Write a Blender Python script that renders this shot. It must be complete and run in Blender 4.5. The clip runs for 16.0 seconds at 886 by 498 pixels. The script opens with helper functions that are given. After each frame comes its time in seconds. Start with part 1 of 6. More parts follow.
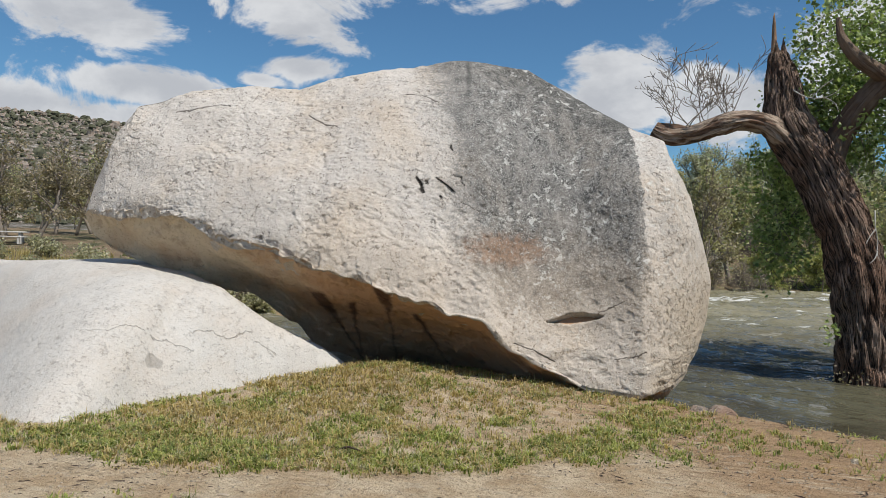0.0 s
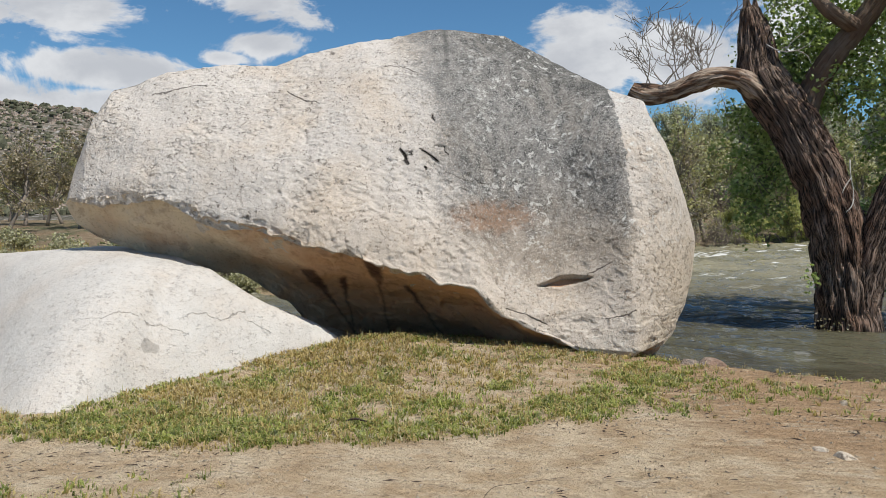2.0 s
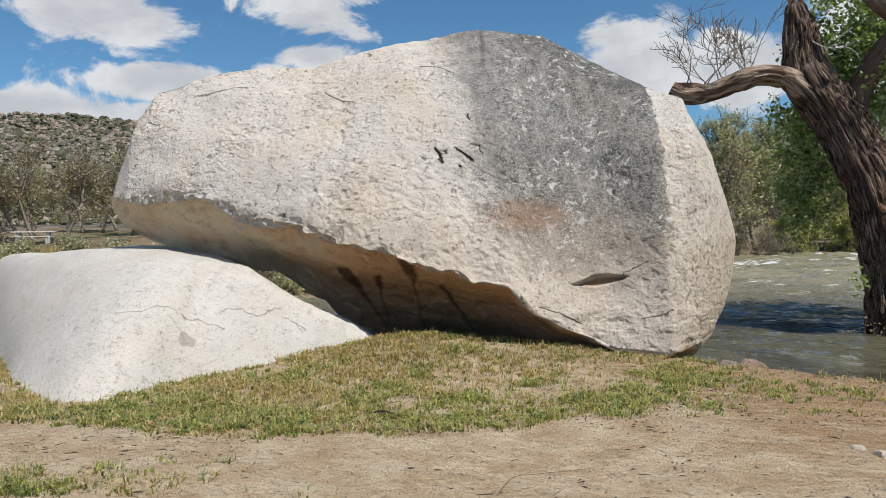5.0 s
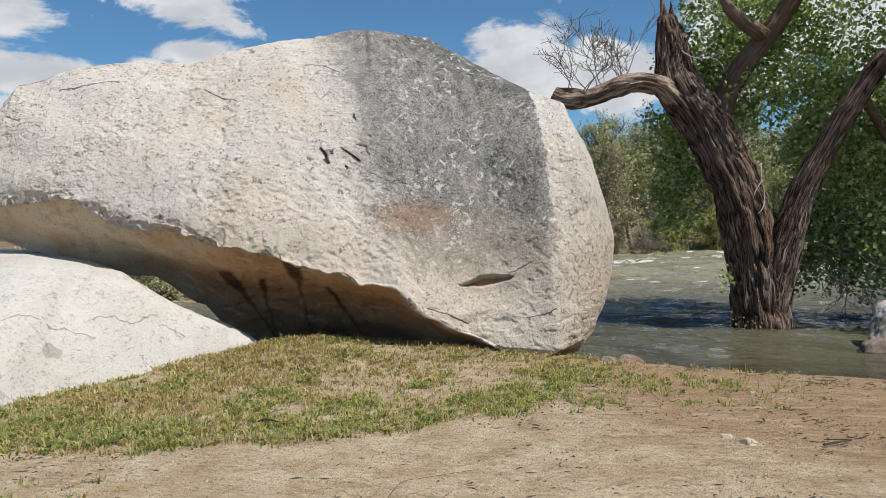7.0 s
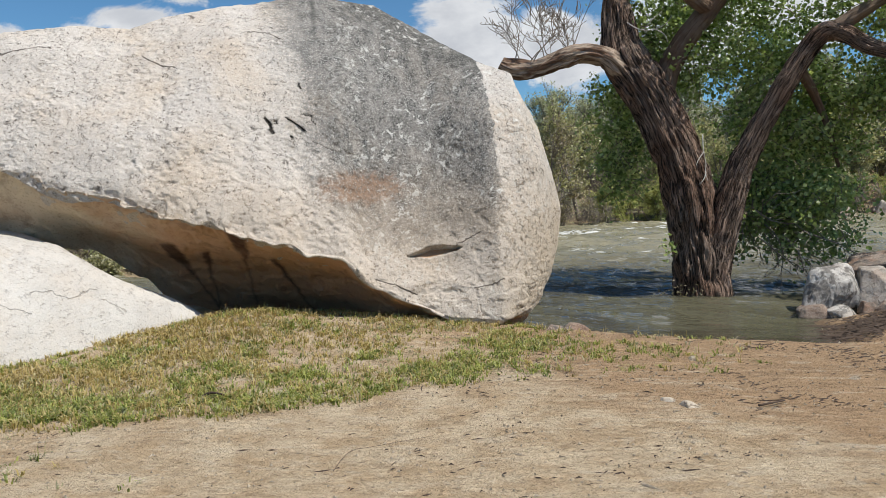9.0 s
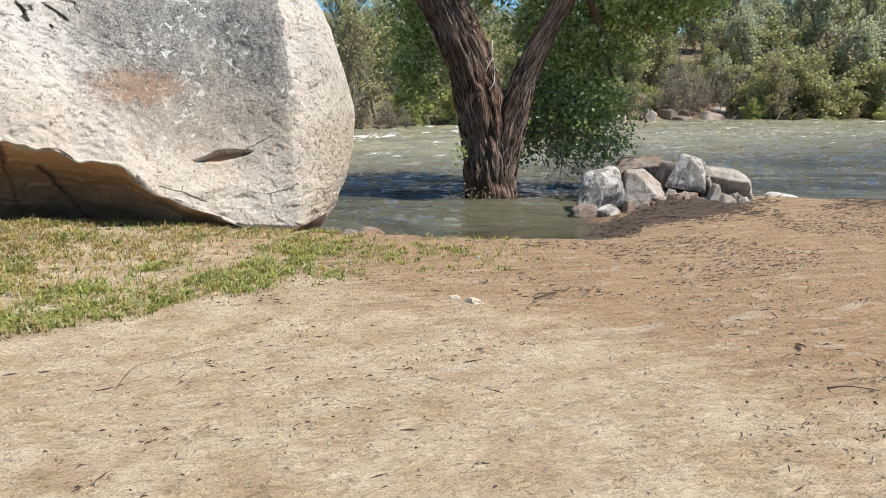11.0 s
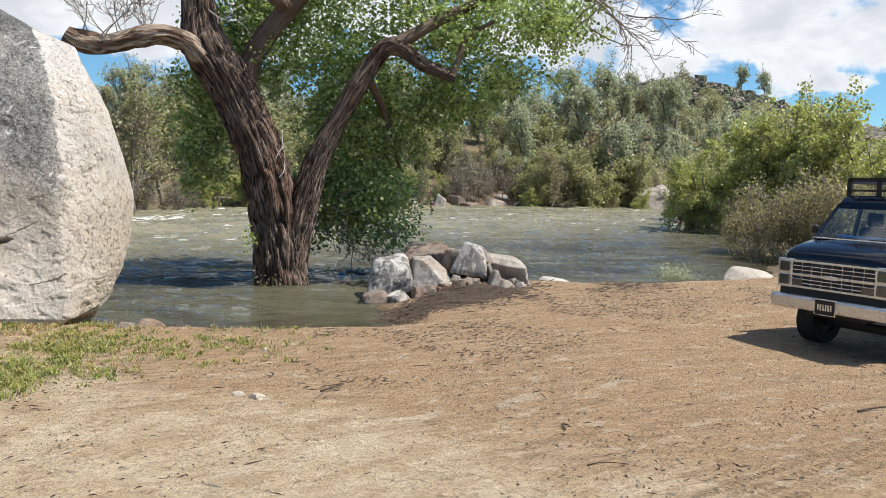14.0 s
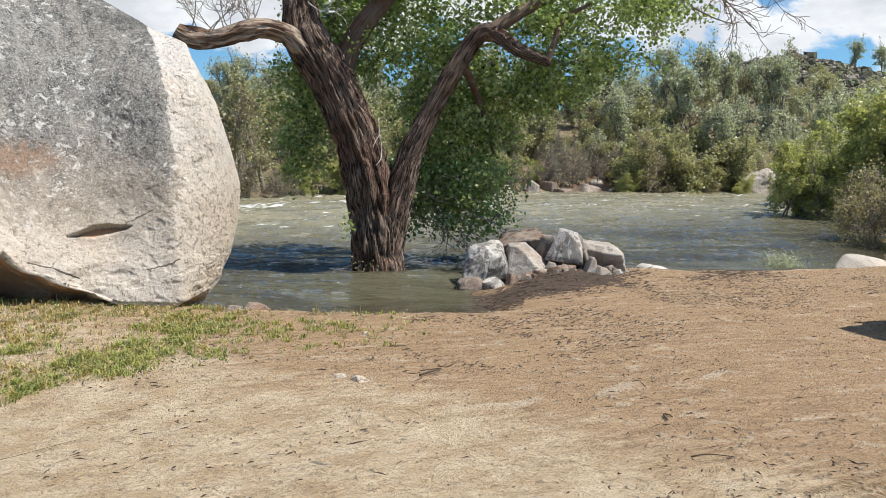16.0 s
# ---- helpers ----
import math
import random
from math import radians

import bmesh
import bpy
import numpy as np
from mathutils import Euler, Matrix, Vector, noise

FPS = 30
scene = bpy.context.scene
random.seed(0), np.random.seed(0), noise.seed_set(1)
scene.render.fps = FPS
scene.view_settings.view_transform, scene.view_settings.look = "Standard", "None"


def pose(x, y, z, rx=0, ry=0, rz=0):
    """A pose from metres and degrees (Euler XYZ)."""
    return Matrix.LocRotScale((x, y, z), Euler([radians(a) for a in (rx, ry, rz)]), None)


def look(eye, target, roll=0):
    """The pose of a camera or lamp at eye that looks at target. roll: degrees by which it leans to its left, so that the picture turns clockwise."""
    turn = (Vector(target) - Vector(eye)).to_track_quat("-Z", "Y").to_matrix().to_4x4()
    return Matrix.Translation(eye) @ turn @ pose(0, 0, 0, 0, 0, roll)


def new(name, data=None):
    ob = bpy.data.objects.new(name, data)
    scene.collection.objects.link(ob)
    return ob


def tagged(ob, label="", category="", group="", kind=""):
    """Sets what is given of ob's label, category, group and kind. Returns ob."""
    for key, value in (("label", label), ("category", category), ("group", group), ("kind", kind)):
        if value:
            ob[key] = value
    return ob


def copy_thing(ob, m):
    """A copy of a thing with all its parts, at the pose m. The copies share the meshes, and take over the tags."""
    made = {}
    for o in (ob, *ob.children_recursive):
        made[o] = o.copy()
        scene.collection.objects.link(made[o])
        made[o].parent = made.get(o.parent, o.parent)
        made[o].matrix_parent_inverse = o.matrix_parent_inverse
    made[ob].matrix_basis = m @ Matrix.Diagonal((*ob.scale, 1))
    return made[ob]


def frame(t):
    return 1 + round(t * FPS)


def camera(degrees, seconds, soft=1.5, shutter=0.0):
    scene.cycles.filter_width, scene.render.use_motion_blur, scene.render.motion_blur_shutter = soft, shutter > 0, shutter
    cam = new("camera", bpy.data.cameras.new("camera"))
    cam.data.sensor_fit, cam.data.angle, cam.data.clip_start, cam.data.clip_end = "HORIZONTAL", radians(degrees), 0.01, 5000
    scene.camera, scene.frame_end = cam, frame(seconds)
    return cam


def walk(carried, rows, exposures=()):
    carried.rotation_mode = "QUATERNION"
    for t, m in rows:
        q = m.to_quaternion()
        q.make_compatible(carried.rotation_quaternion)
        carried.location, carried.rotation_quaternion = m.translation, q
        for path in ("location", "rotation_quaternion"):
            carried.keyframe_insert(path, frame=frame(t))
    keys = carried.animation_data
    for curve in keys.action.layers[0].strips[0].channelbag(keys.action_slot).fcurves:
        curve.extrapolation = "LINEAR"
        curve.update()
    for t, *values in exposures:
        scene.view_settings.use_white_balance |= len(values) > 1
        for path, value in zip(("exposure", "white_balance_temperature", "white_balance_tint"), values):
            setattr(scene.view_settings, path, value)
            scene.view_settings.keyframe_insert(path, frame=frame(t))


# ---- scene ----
cam = camera(61.01, 16.0, soft=0.3)
PATH = [
    (0, (0.063, 0.100, 1.968), (0.045, 2.100, 1.963), 1.92),
    (0.5, (-0.029, 0.055, 1.912), (0.075, 2.050, 1.826), 1.23),
    (1, (-0.130, 0.057, 1.954), (-0.039, 2.052, 1.848), 0.29),
    (1.5, (-0.129, 0.052, 1.970), (-0.043, 2.048, 1.875), 0.77),
    (2, (-0.123, 0.035, 1.955), (-0.075, 2.033, 1.873), -1.05),
    (2.5, (-0.083, 0.027, 1.943), (-0.074, 2.026, 1.877), -1.56),
    (3, (-0.097, 0.063, 2.004), (-0.177, 2.059, 1.901), -1.61),
    (3.2, (-0.080, 0.034, 1.978), (-0.171, 2.031, 1.915), -1.77),
    (5.3, (0.088, 0.042, 1.781), (0.025, 2.040, 1.728), -0.55),
    (5.5, (0.106, 0.067, 1.793), (0.129, 2.066, 1.721), -0.22),
    (6, (0.081, 0.110, 1.814), (0.260, 2.102, 1.758), -0.12),
    (6.5, (0.079, 0.114, 1.801), (0.259, 2.106, 1.758), -1.41),
    (7, (0.075, 0.110, 1.795), (0.294, 2.097, 1.739), -1.15),
    (7.5, (0.062, 0.113, 1.787), (0.291, 2.099, 1.731), -0.82),
    (8, (0.067, 0.126, 1.789), (0.280, 2.113, 1.714), -0.87),
    (8.5, (0.070, 0.138, 1.790), (0.321, 2.119, 1.668), -0.73),
    (9, (0.095, 0.120, 1.772), (0.445, 2.084, 1.640), -1.35),
    (9.5, (0.112, 0.087, 1.791), (0.853, 1.934, 1.594), -0.49),
    (10, (0.147, 0.103, 1.769), (0.977, 1.897, 1.460), -0.33),
    (10.2, (0.160, 0.116, 1.758), (1.021, 1.889, 1.421), -0.56),
    (12.3, (0.160, 0.019, 1.854), (0.942, 1.810, 1.426), -0.25),
    (12.5, (0.160, 0.011, 1.858), (0.959, 1.796, 1.439), 0.05),
    (13, (0.170, -0.009, 1.887), (1.051, 1.747, 1.512), 0.73),
    (13.5, (0.187, -0.055, 1.904), (1.282, 1.610, 1.733), 0.58),
    (14, (0.201, -0.034, 1.896), (1.500, 1.477, 1.721), 1.22),
    (14.5, (0.167, 0.000, 1.887), (1.382, 1.578, 1.695), 0.90),
    (15, (0.142, 0.010, 1.890), (1.189, 1.702, 1.694), 0.19),
    (15.5, (0.134, -0.019, 1.889), (1.204, 1.657, 1.679), 0.79),
    (16, (0.150, -0.020, 1.895), (1.252, 1.635, 1.681), 0.59),
]
walk(cam, [(t, look(eye, target, roll)) for t, eye, target, roll in PATH],
     exposures=[(0.0, -0.36), (1.0, -0.26), (5.0, -0.26), (8.5, -0.2), (9.2, -0.14), (10.2, 0.20), (12.5, 0.21), (14.0, 0.17), (16.0, 0.15)])

# ---- light ----
SUN_TO = Vector((0.38, -0.36, 0.86)).normalized()
SUN_EL = math.asin(SUN_TO.z)
SUN_AZ = math.atan2(SUN_TO.x, SUN_TO.y)
sun_data = bpy.data.lights.new("sun", "SUN")
sun_data.energy, sun_data.angle, sun_data.color = 5.7, radians(0.53), (1.0, 0.955, 0.88)
sun = new("sun", sun_data)
sun.matrix_world = look(SUN_TO * 60, (0, 0, 0))


class Nodes:
    """Small helper to write node trees in a few lines."""

    def __init__(self, tree):
        self.t = tree
        self.t.nodes.clear()

    def n(self, kind, ins=None, **attrs):
        node = self.t.nodes.new(kind)
        for k, v in attrs.items():
            setattr(node, k, v)
        for k, v in (ins or {}).items():
            sock = node.inputs[k]
            if isinstance(v, bpy.types.NodeSocket):
                self.t.links.new(v, sock)
            else:
                sock.default_value = v
        return node

    def m(self, op, a, b=0.0, c=0.0, clamp=False):
        return self.n("ShaderNodeMath", {0: a, 1: b, 2: c}, operation=op, use_clamp=clamp).outputs[0]

    def vm(self, op, a, b):
        return self.n("ShaderNodeVectorMath", {0: a, 1: b}, operation=op).outputs[0]

    def mix(self, fac, a, b):
        node = self.n("ShaderNodeMix", data_type="RGBA")
        for k, v in ((0, fac), (6, a), (7, b)):
            if isinstance(v, bpy.types.NodeSocket):
                self.t.links.new(v, node.inputs[k])
            else:
                node.inputs[k].default_value = v if k == 0 or len(v) == 4 else (*v, 1)
        return node.outputs[2]

    def noise(self, vec, scale, detail=4.0, rough=0.55, dist=0.0):
        return self.n("ShaderNodeTexNoise", {"Vector": vec, "Scale": scale, "Detail": detail, "Roughness": rough, "Distortion": dist}).outputs[0]

    def step(self, v, lo, hi):
        return self.n("ShaderNodeMapRange", {0: v, 1: lo, 2: hi, 3: 0.0, 4: 1.0}, interpolation_type="SMOOTHSTEP").outputs[0]

    def scaled(self, vec, s):
        return self.vm("MULTIPLY", vec, s)


def build_world():
    w = bpy.data.worlds.new("sky")
    scene.world = w
    w.use_nodes = True
    g = Nodes(w.node_tree)
    way = g.n("ShaderNodeTexCoord").outputs["Generated"]
    sep = g.n("ShaderNodeSeparateXYZ", {0: way})
    az = g.m("MULTIPLY", g.m("ARCTAN2", g.m("MULTIPLY", sep.outputs[0], -1.0), sep.outputs[1]), 57.2958)
    el = g.m("MULTIPLY", g.m("ARCSINE", sep.outputs[2]), 57.2958)
    # cumulus banks: azimuth (to the left), elevation, half widths in degrees, weight
    banks = [(26, 15.3, 7.0, 2.6, 1.0), (11.5, 16.9, 6.5, 2.2, 1.0), (11.3, 12.7, 3.0, 0.9, 0.8), (14.5, 11.6, 2.0, 0.6, 0.7), (22.5, 10.6, 5.5, 1.2, 0.9),
             (31, 8.4, 6, 1.5, 0.95), (24, 8.3, 5, 0.9, 0.8), (-3.0, 18.6, 5.0, 2.0, 0.95), (-8.4, 18.3, 1.6, 0.8, .7), (-12.6, 11.6, 4.2, 3.0, 1.1), (-19.5, 11.0, 5.0, 2.9, 1.1),
             (-8.3, 11.0, 2.0, 1.2, 0.8), (-30, 13, 9, 4.5, 1.0), (-64, 12.0, 8, 3.6, 1.0), (-72, 10, 9, 3.0, 1.0), (-57, 9.5, 5, 2.0, 0.9), (-68.0, 7.2, 3.0, 0.9, 0.9), (-48, 12, 9, 4, .8)]
    total = None
    for a, e, sa, se, wt in banks:
        dx = g.m("DIVIDE", g.m("SUBTRACT", az, a), sa)
        dy = g.m("DIVIDE", g.m("SUBTRACT", el, e), se)
        r2 = g.m("ADD", g.m("MULTIPLY", dx, dx), g.m("MULTIPLY", dy, dy))
        b = g.m("MULTIPLY", g.m("POWER", 2.718, g.m("MULTIPLY", r2, -1.0)), wt)
        total = b if total is None else g.m("MAXIMUM", total, b)
    flat = g.scaled(way, (1, 1, 1.7))
    puff = g.noise(flat, 8.0, 9.0, 0.62, 0.5)
    fine = g.noise(flat, 38.0, 5.0, 0.6)
    wide = g.noise(flat, 2.2, 3.0, 0.5)
    out_of_view = g.m("MULTIPLY", g.step(wide, 0.50, 0.62), g.step(el, 20, 30))
    body = g.m("MAXIMUM", total, g.m("MULTIPLY", out_of_view, 0.8))
    dens = g.m("ADD", g.m("ADD", body, g.m("MULTIPLY", g.m("SUBTRACT", puff, 0.5), 2.6)), g.m("MULTIPLY", g.m("SUBTRACT", fine, 0.5), 0.35))
    mask = g.step(dens, 0.32, 0.66)
    shade = g.step(g.m("ADD", g.m("MULTIPLY", dens, 0.5), g.m("MULTIPLY", g.m("SUBTRACT", g.noise(g.vm("ADD", flat, (0, 0, 0.035)), 9.0, 6.0, 0.55, 0.15), 0.5), 2.2)), -0.05, 0.75)
    cloud = g.mix(shade, (12.6, 12.8, 13.1), (9.0, 9.3, 9.9))
    sky = g.n("ShaderNodeTexSky", sky_type="NISHITA", sun_disc=False, sun_elevation=SUN_EL, sun_rotation=SUN_AZ,
              altitude=700.0, air_density=1.0, dust_density=0.25, ozone_density=2.0).outputs[0]
    sky = g.vm("MULTIPLY", sky, (0.93, 1.42, 1.66))
    col = g.mix(g.m("MULTIPLY", mask, 0.96), sky, cloud)
    bg = g.n("ShaderNodeBackground", {0: col, 1: 0.072})
    g.n("ShaderNodeOutputWorld", {0: bg.outputs[0]})


build_world()

# ---- materials ----


def material(name, build, **kw):
    m = bpy.data.materials.new(name)
    m.use_nodes = True
    g = Nodes(m.node_tree)
    bsdf = g.n("ShaderNodeBsdfPrincipled")
    pos = g.n("ShaderNodeNewGeometry").outputs["Position"]
    out = build(g, pos, bsdf) or {}
    for k, v in {**out, **kw}.items():
        sock = bsdf.inputs[k]
        if isinstance(v, bpy.types.NodeSocket):
            g.t.links.new(v, sock)
        else:
            sock.default_value = (*v, 1) if isinstance(v, tuple) and len(v) == 3 else v
    g.n("ShaderNodeOutputMaterial", {0: bsdf.outputs[0]})
    return m


def bump(g, height, strength, dist, normal=None):
    ins = {"Height": height, "Strength": strength, "Distance": dist}
    if normal is not None:
        ins["Normal"] = normal
    return g.n("ShaderNodeBump", ins).outputs[0]


def crack(g, u, v, pts, half, wobble):
    """A thin wandering line through points of a plane: 1 on it, 0 off it."""
    u, v = g.m("ADD", u, wobble), g.m("SUBTRACT", v, wobble)
    best = None
    for (x0, y0), (x1, y1) in zip(pts, pts[1:]):
        dx, dy = x1 - x0, y1 - y0
        ll = dx * dx + dy * dy
        a, b = g.m("SUBTRACT", u, x0), g.m("SUBTRACT", v, y0)
        t = g.m("ADD", g.m("MULTIPLY", a, dx / ll), g.m("MULTIPLY", b, dy / ll), 0.0, True)
        ex, ey = g.m("SUBTRACT", a, g.m("MULTIPLY", t, dx)), g.m("SUBTRACT", b, g.m("MULTIPLY", t, dy))
        d = g.m("SQRT", g.m("ADD", g.m("MULTIPLY", ex, ex), g.m("MULTIPLY", ey, ey)))
        best = d if best is None else g.m("MINIMUM", best, d)
    return g.step(best, half, half * 0.3)


def granite(g, pos, bsdf, base=(0.52, 0.485, 0.44), warm=(0.50, 0.42, 0.33), speck=1.0, relief=1.0):
    """Weathered granite: warm and pale drifts, scaling skin in broken plates, fallen grains, dark mica."""
    big = g.noise(pos, 0.8, 5, 0.6)
    mid = g.noise(pos, 3.6, 6, 0.65)
    fine = g.noise(pos, 34.0, 4, 0.7)
    grain = g.noise(pos, 75.0, 2, 0.6)
    warp = g.scaled(g.n("ShaderNodeTexNoise", {"Vector": pos, "Scale": 9.0, "Detail": 5.0, "Roughness": 0.65}).outputs[1], (0.16, 0.16, 0.16))
    bent = g.vm("ADD", pos, warp)
    plate = g.n("ShaderNodeTexVoronoi", {"Vector": bent, "Scale": 9.0, "Randomness": 1.0})
    chip = g.n("ShaderNodeTexVoronoi", {"Vector": g.vm("ADD", bent, (3.1, 1.7, 0.4)), "Scale": 27.0, "Randomness": 1.0})
    lift = g.n("ShaderNodeSeparateColor", {0: plate.outputs["Color"]}).outputs[0]
    lift2 = g.n("ShaderNodeSeparateColor", {0: chip.outputs["Color"]}).outputs[1]
    worn = g.step(g.noise(g.vm("ADD", pos, (7, 3, 1)), 1.3, 4, 0.6), 0.36, 0.60)
    c = g.mix(g.step(big, 0.42, 0.72), base, warm)
    c = g.mix(g.m("MULTIPLY", g.step(mid, 0.50, 0.66), 0.30), c, tuple(v * 0.76 for v in base))
    c = g.mix(g.m("MULTIPLY", g.step(mid, 0.44, 0.30), 0.35), c, tuple(min(0.8, v * 1.18) for v in base))
    c = g.mix(g.m("MULTIPLY", g.m("MULTIPLY", lift2, worn), 0.16), c, (0.34, 0.28, 0.22))
    c = g.mix(g.m("MULTIPLY", g.step(fine, 0.575, 0.63), min(1.0, speck * 0.45)), c, (0.16, 0.135, 0.115))
    c = g.mix(g.m("MULTIPLY", g.step(grain, 0.55, 0.62), speck * 0.35), c, (0.82, 0.80, 0.76))
    c = g.mix(g.m("MULTIPLY", g.step(grain, 0.42, 0.35), speck * 0.18), c, (0.22, 0.19, 0.165))
    # holes where whole grains have dropped out, in drifts; cavity shade in the colour
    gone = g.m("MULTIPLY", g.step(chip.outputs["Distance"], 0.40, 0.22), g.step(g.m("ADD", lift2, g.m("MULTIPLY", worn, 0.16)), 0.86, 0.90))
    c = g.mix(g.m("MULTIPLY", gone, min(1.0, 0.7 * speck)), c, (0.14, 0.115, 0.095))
    # short crooked flaws, drawn dark for the relief shadow along them
    line = g.m("ABSOLUTE", g.m("SUBTRACT", g.noise(bent, 4.5, 4, 0.6, 0.6), 0.5))
    flaw = g.m("MULTIPLY", g.step(line, 0.020, 0.006), g.step(g.noise(g.vm("ADD", pos, (5, 1, 3)), 6.0, 3, 0.6), 0.55, 0.60))
    c = g.mix(g.m("MULTIPLY", flaw, min(1.0, 0.7 * speck)), c, (0.12, 0.10, 0.085))
    h = g.m("ADD", g.m("MULTIPLY", lift, 0.45), g.m("MULTIPLY", lift2, 0.30))
    h = g.m("MULTIPLY", h, g.m("ADD", 0.30, g.m("MULTIPLY", worn, 0.70)))
    h = g.m("SUBTRACT", h, g.m("ADD", g.m("MULTIPLY", gone, 0.8), g.m("MULTIPLY", flaw, 0.7)))
    nrm = bump(g, g.noise(pos, 24.0, 4, 0.65), 0.6 * relief, 0.022)
    nrm = bump(g, h, 0.7 * relief, 0.022, nrm)
    nrm = bump(g, fine, 0.8 * relief, 0.012, nrm)
    return c, nrm


def mat_boulder(g, pos, bsdf):
    c, nrm = granite(g, pos, bsdf, (0.56, 0.515, 0.465), (0.55, 0.46, 0.365), 1.1, 1.0)
    x, y, z = g.n("ShaderNodeSeparateXYZ", {0: pos}).outputs
    wob = g.m("MULTIPLY", g.m("SUBTRACT", g.noise(pos, 1.6, 6, 0.65), 0.5), 2.2)
    fine = g.noise(pos, 27.0, 4, 0.75)
    grain = g.noise(pos, 52.0, 3, 0.75)
    blotch = g.noise(pos, 7.0, 5, 0.7)
    streak = g.noise(g.scaled(pos, (7.0, 7.0, 0.45)), 1.0, 5, 0.65)
    # grey weathered skin: speckles in from the middle, ends at a sharp upright line
    left = g.step(g.m("ADD", g.m("ADD", x, g.m("MULTIPLY", wob, 0.5)), g.m("MULTIPLY", g.m("SUBTRACT", z, 2.8), 0.22)), -0.9, 1.5)
    soft = g.m("ADD", 0.03, g.m("MULTIPLY", g.step(z, 2.4, 1.2), 0.5))
    edge = g.m("SUBTRACT", 2.72, g.m("ADD", x, g.m("MULTIPLY", g.m("SUBTRACT", blotch, 0.5), 0.22)))
    right = g.n("ShaderNodeMapRange", {0: edge, 1: g.m("MULTIPLY", soft, -1.0), 2: soft, 3: 0.0, 4: 1.0}, interpolation_type="SMOOTHSTEP").outputs[0]
    low = g.step(g.m("ADD", g.m("ADD", z, g.m("MULTIPLY", wob, 0.35)), g.m("MULTIPLY", x, -0.16)), 0.2, 1.7)
    grey = g.m("MULTIPLY", g.m("MULTIPLY", left, right), low)
    spotty = g.step(g.m("ADD", grey, g.m("MULTIPLY", g.m("SUBTRACT", fine, 0.5), 1.3)), 0.18, 0.62)
    g1 = g.m("MULTIPLY", spotty, g.m("ADD", 0.72, g.m("MULTIPLY", g.step(streak, 0.35, 0.65), 0.26)))
    # the flank past that line is a cooler, smoother grey-white
    flank = g.m("MULTIPLY", g.m("SUBTRACT", 1.0, right), g.step(x, 2.3, 2.8))
    c = g.mix(g.m("MULTIPLY", flank, g.m("MULTIPLY", g.step(blotch, 0.42, 0.65), 0.40)), c, (0.46, 0.45, 0.42))
    skin = g.mix(g.step(fine, 0.38, 0.62), (0.042, 0.042, 0.04), (0.21, 0.205, 0.192))
    skin = g.mix(g.m("MULTIPLY", g.step(grain, 0.55, 0.60), 0.8), skin, (0.50, 0.49, 0.46))
    c = g.mix(g1, c, skin)
    # dark run-off below the crest on that side
    crest = g.m("MULTIPLY", g.step(g.m("ADD", g.m("ADD", z, g.m("MULTIPLY", x, 0.60)), g.m("MULTIPLY", streak, 1.7)), 5.6, 6.6), g.m("MULTIPLY", g.step(x, 0.1, 1.1), right))
    c = g.mix(g.m("MULTIPLY", crest, 0.55), c, (0.055, 0.055, 0.05))
    # one dark run from the top of the crest
    rx = g.m("ABSOLUTE", g.m("ADD", g.m("SUBTRACT", x, 0.27), g.m("MULTIPLY", wob, 0.05)))
    run = g.m("MULTIPLY", g.step(rx, 0.07, 0.0), g.step(g.m("ADD", z, g.m("MULTIPLY", streak, 0.6)), 4.3, 5.1))
    c = g.mix(g.m("MULTIPLY", run, 0.7), c, (0.08, 0.08, 0.075))
    # pale lichen flecks, some in larger scabs
    scab = g.noise(g.vm("ADD", pos, (2, 0, 4)), 11.0, 4, 0.65, 0.5)
    where = g.step(g.noise(g.vm("ADD", pos, (9, 2, 0)), 1.5, 3), 0.42, 0.58)
    fl = g.m("MULTIPLY", g.m("MULTIPLY", g.step(scab, 0.565, 0.60), where), g.step(x, 0.1, 1.2))
    c = g.mix(g.m("MULTIPLY", fl, 0.75), c, (0.64, 0.63, 0.59))
    # rusty patch and ochre staining low on the face
    dx = g.m("DIVIDE", g.m("SUBTRACT", x, 0.85), 0.65)
    dz = g.m("DIVIDE", g.m("SUBTRACT", z, 1.95), 0.24)
    near_ = g.m("POWER", 2.718, g.m("MULTIPLY", g.m("ADD", g.m("MULTIPLY", dx, dx), g.m("MULTIPLY", dz, dz)), -0.8))
    rust = g.step(g.m("ADD", near_, g.m("MULTIPLY", g.m("SUBTRACT", g.noise(pos, 9.0, 6, 0.75), 0.5), 1.6)), 0.30, 0.85)
    c = g.mix(g.m("MULTIPLY", g.m("MULTIPLY", rust, g.m("MULTIPLY", g.step(near_, 0.05, 0.4), g.step(fine, 0.34, 0.56))), 0.8), c, (0.22, 0.115, 0.065))
    ochre = g.m("MULTIPLY", g.step(g.m("ADD", z, wob), 2.7, 1.2), g.step(x, -3.2, -0.5))
    c = g.mix(g.m("MULTIPLY", ochre, 0.32), c, (0.53, 0.41, 0.29))
    nose = g.m("MULTIPLY", g.step(g.m("ADD", x, g.m("MULTIPLY", wob, 0.5)), 2.4, 3.3), g.step(g.m("ADD", z, wob), 2.4, 1.0))
    c = g.mix(g.m("MULTIPLY", nose, 0.4), c, (0.42, 0.32, 0.19))
    c = g.mix(g.m("MULTIPLY", g.m("MULTIPLY", nose, g.step(g.noise(pos, 14.0, 4, 0.7, 0.8), 0.57, 0.60)), 0.6), c, (0.15, 0.115, 0.08))
    pits = g.m("MULTIPLY", nose, g.step(g.noise(pos, 14.0, 4, 0.7, 0.8), 0.57, 0.60))
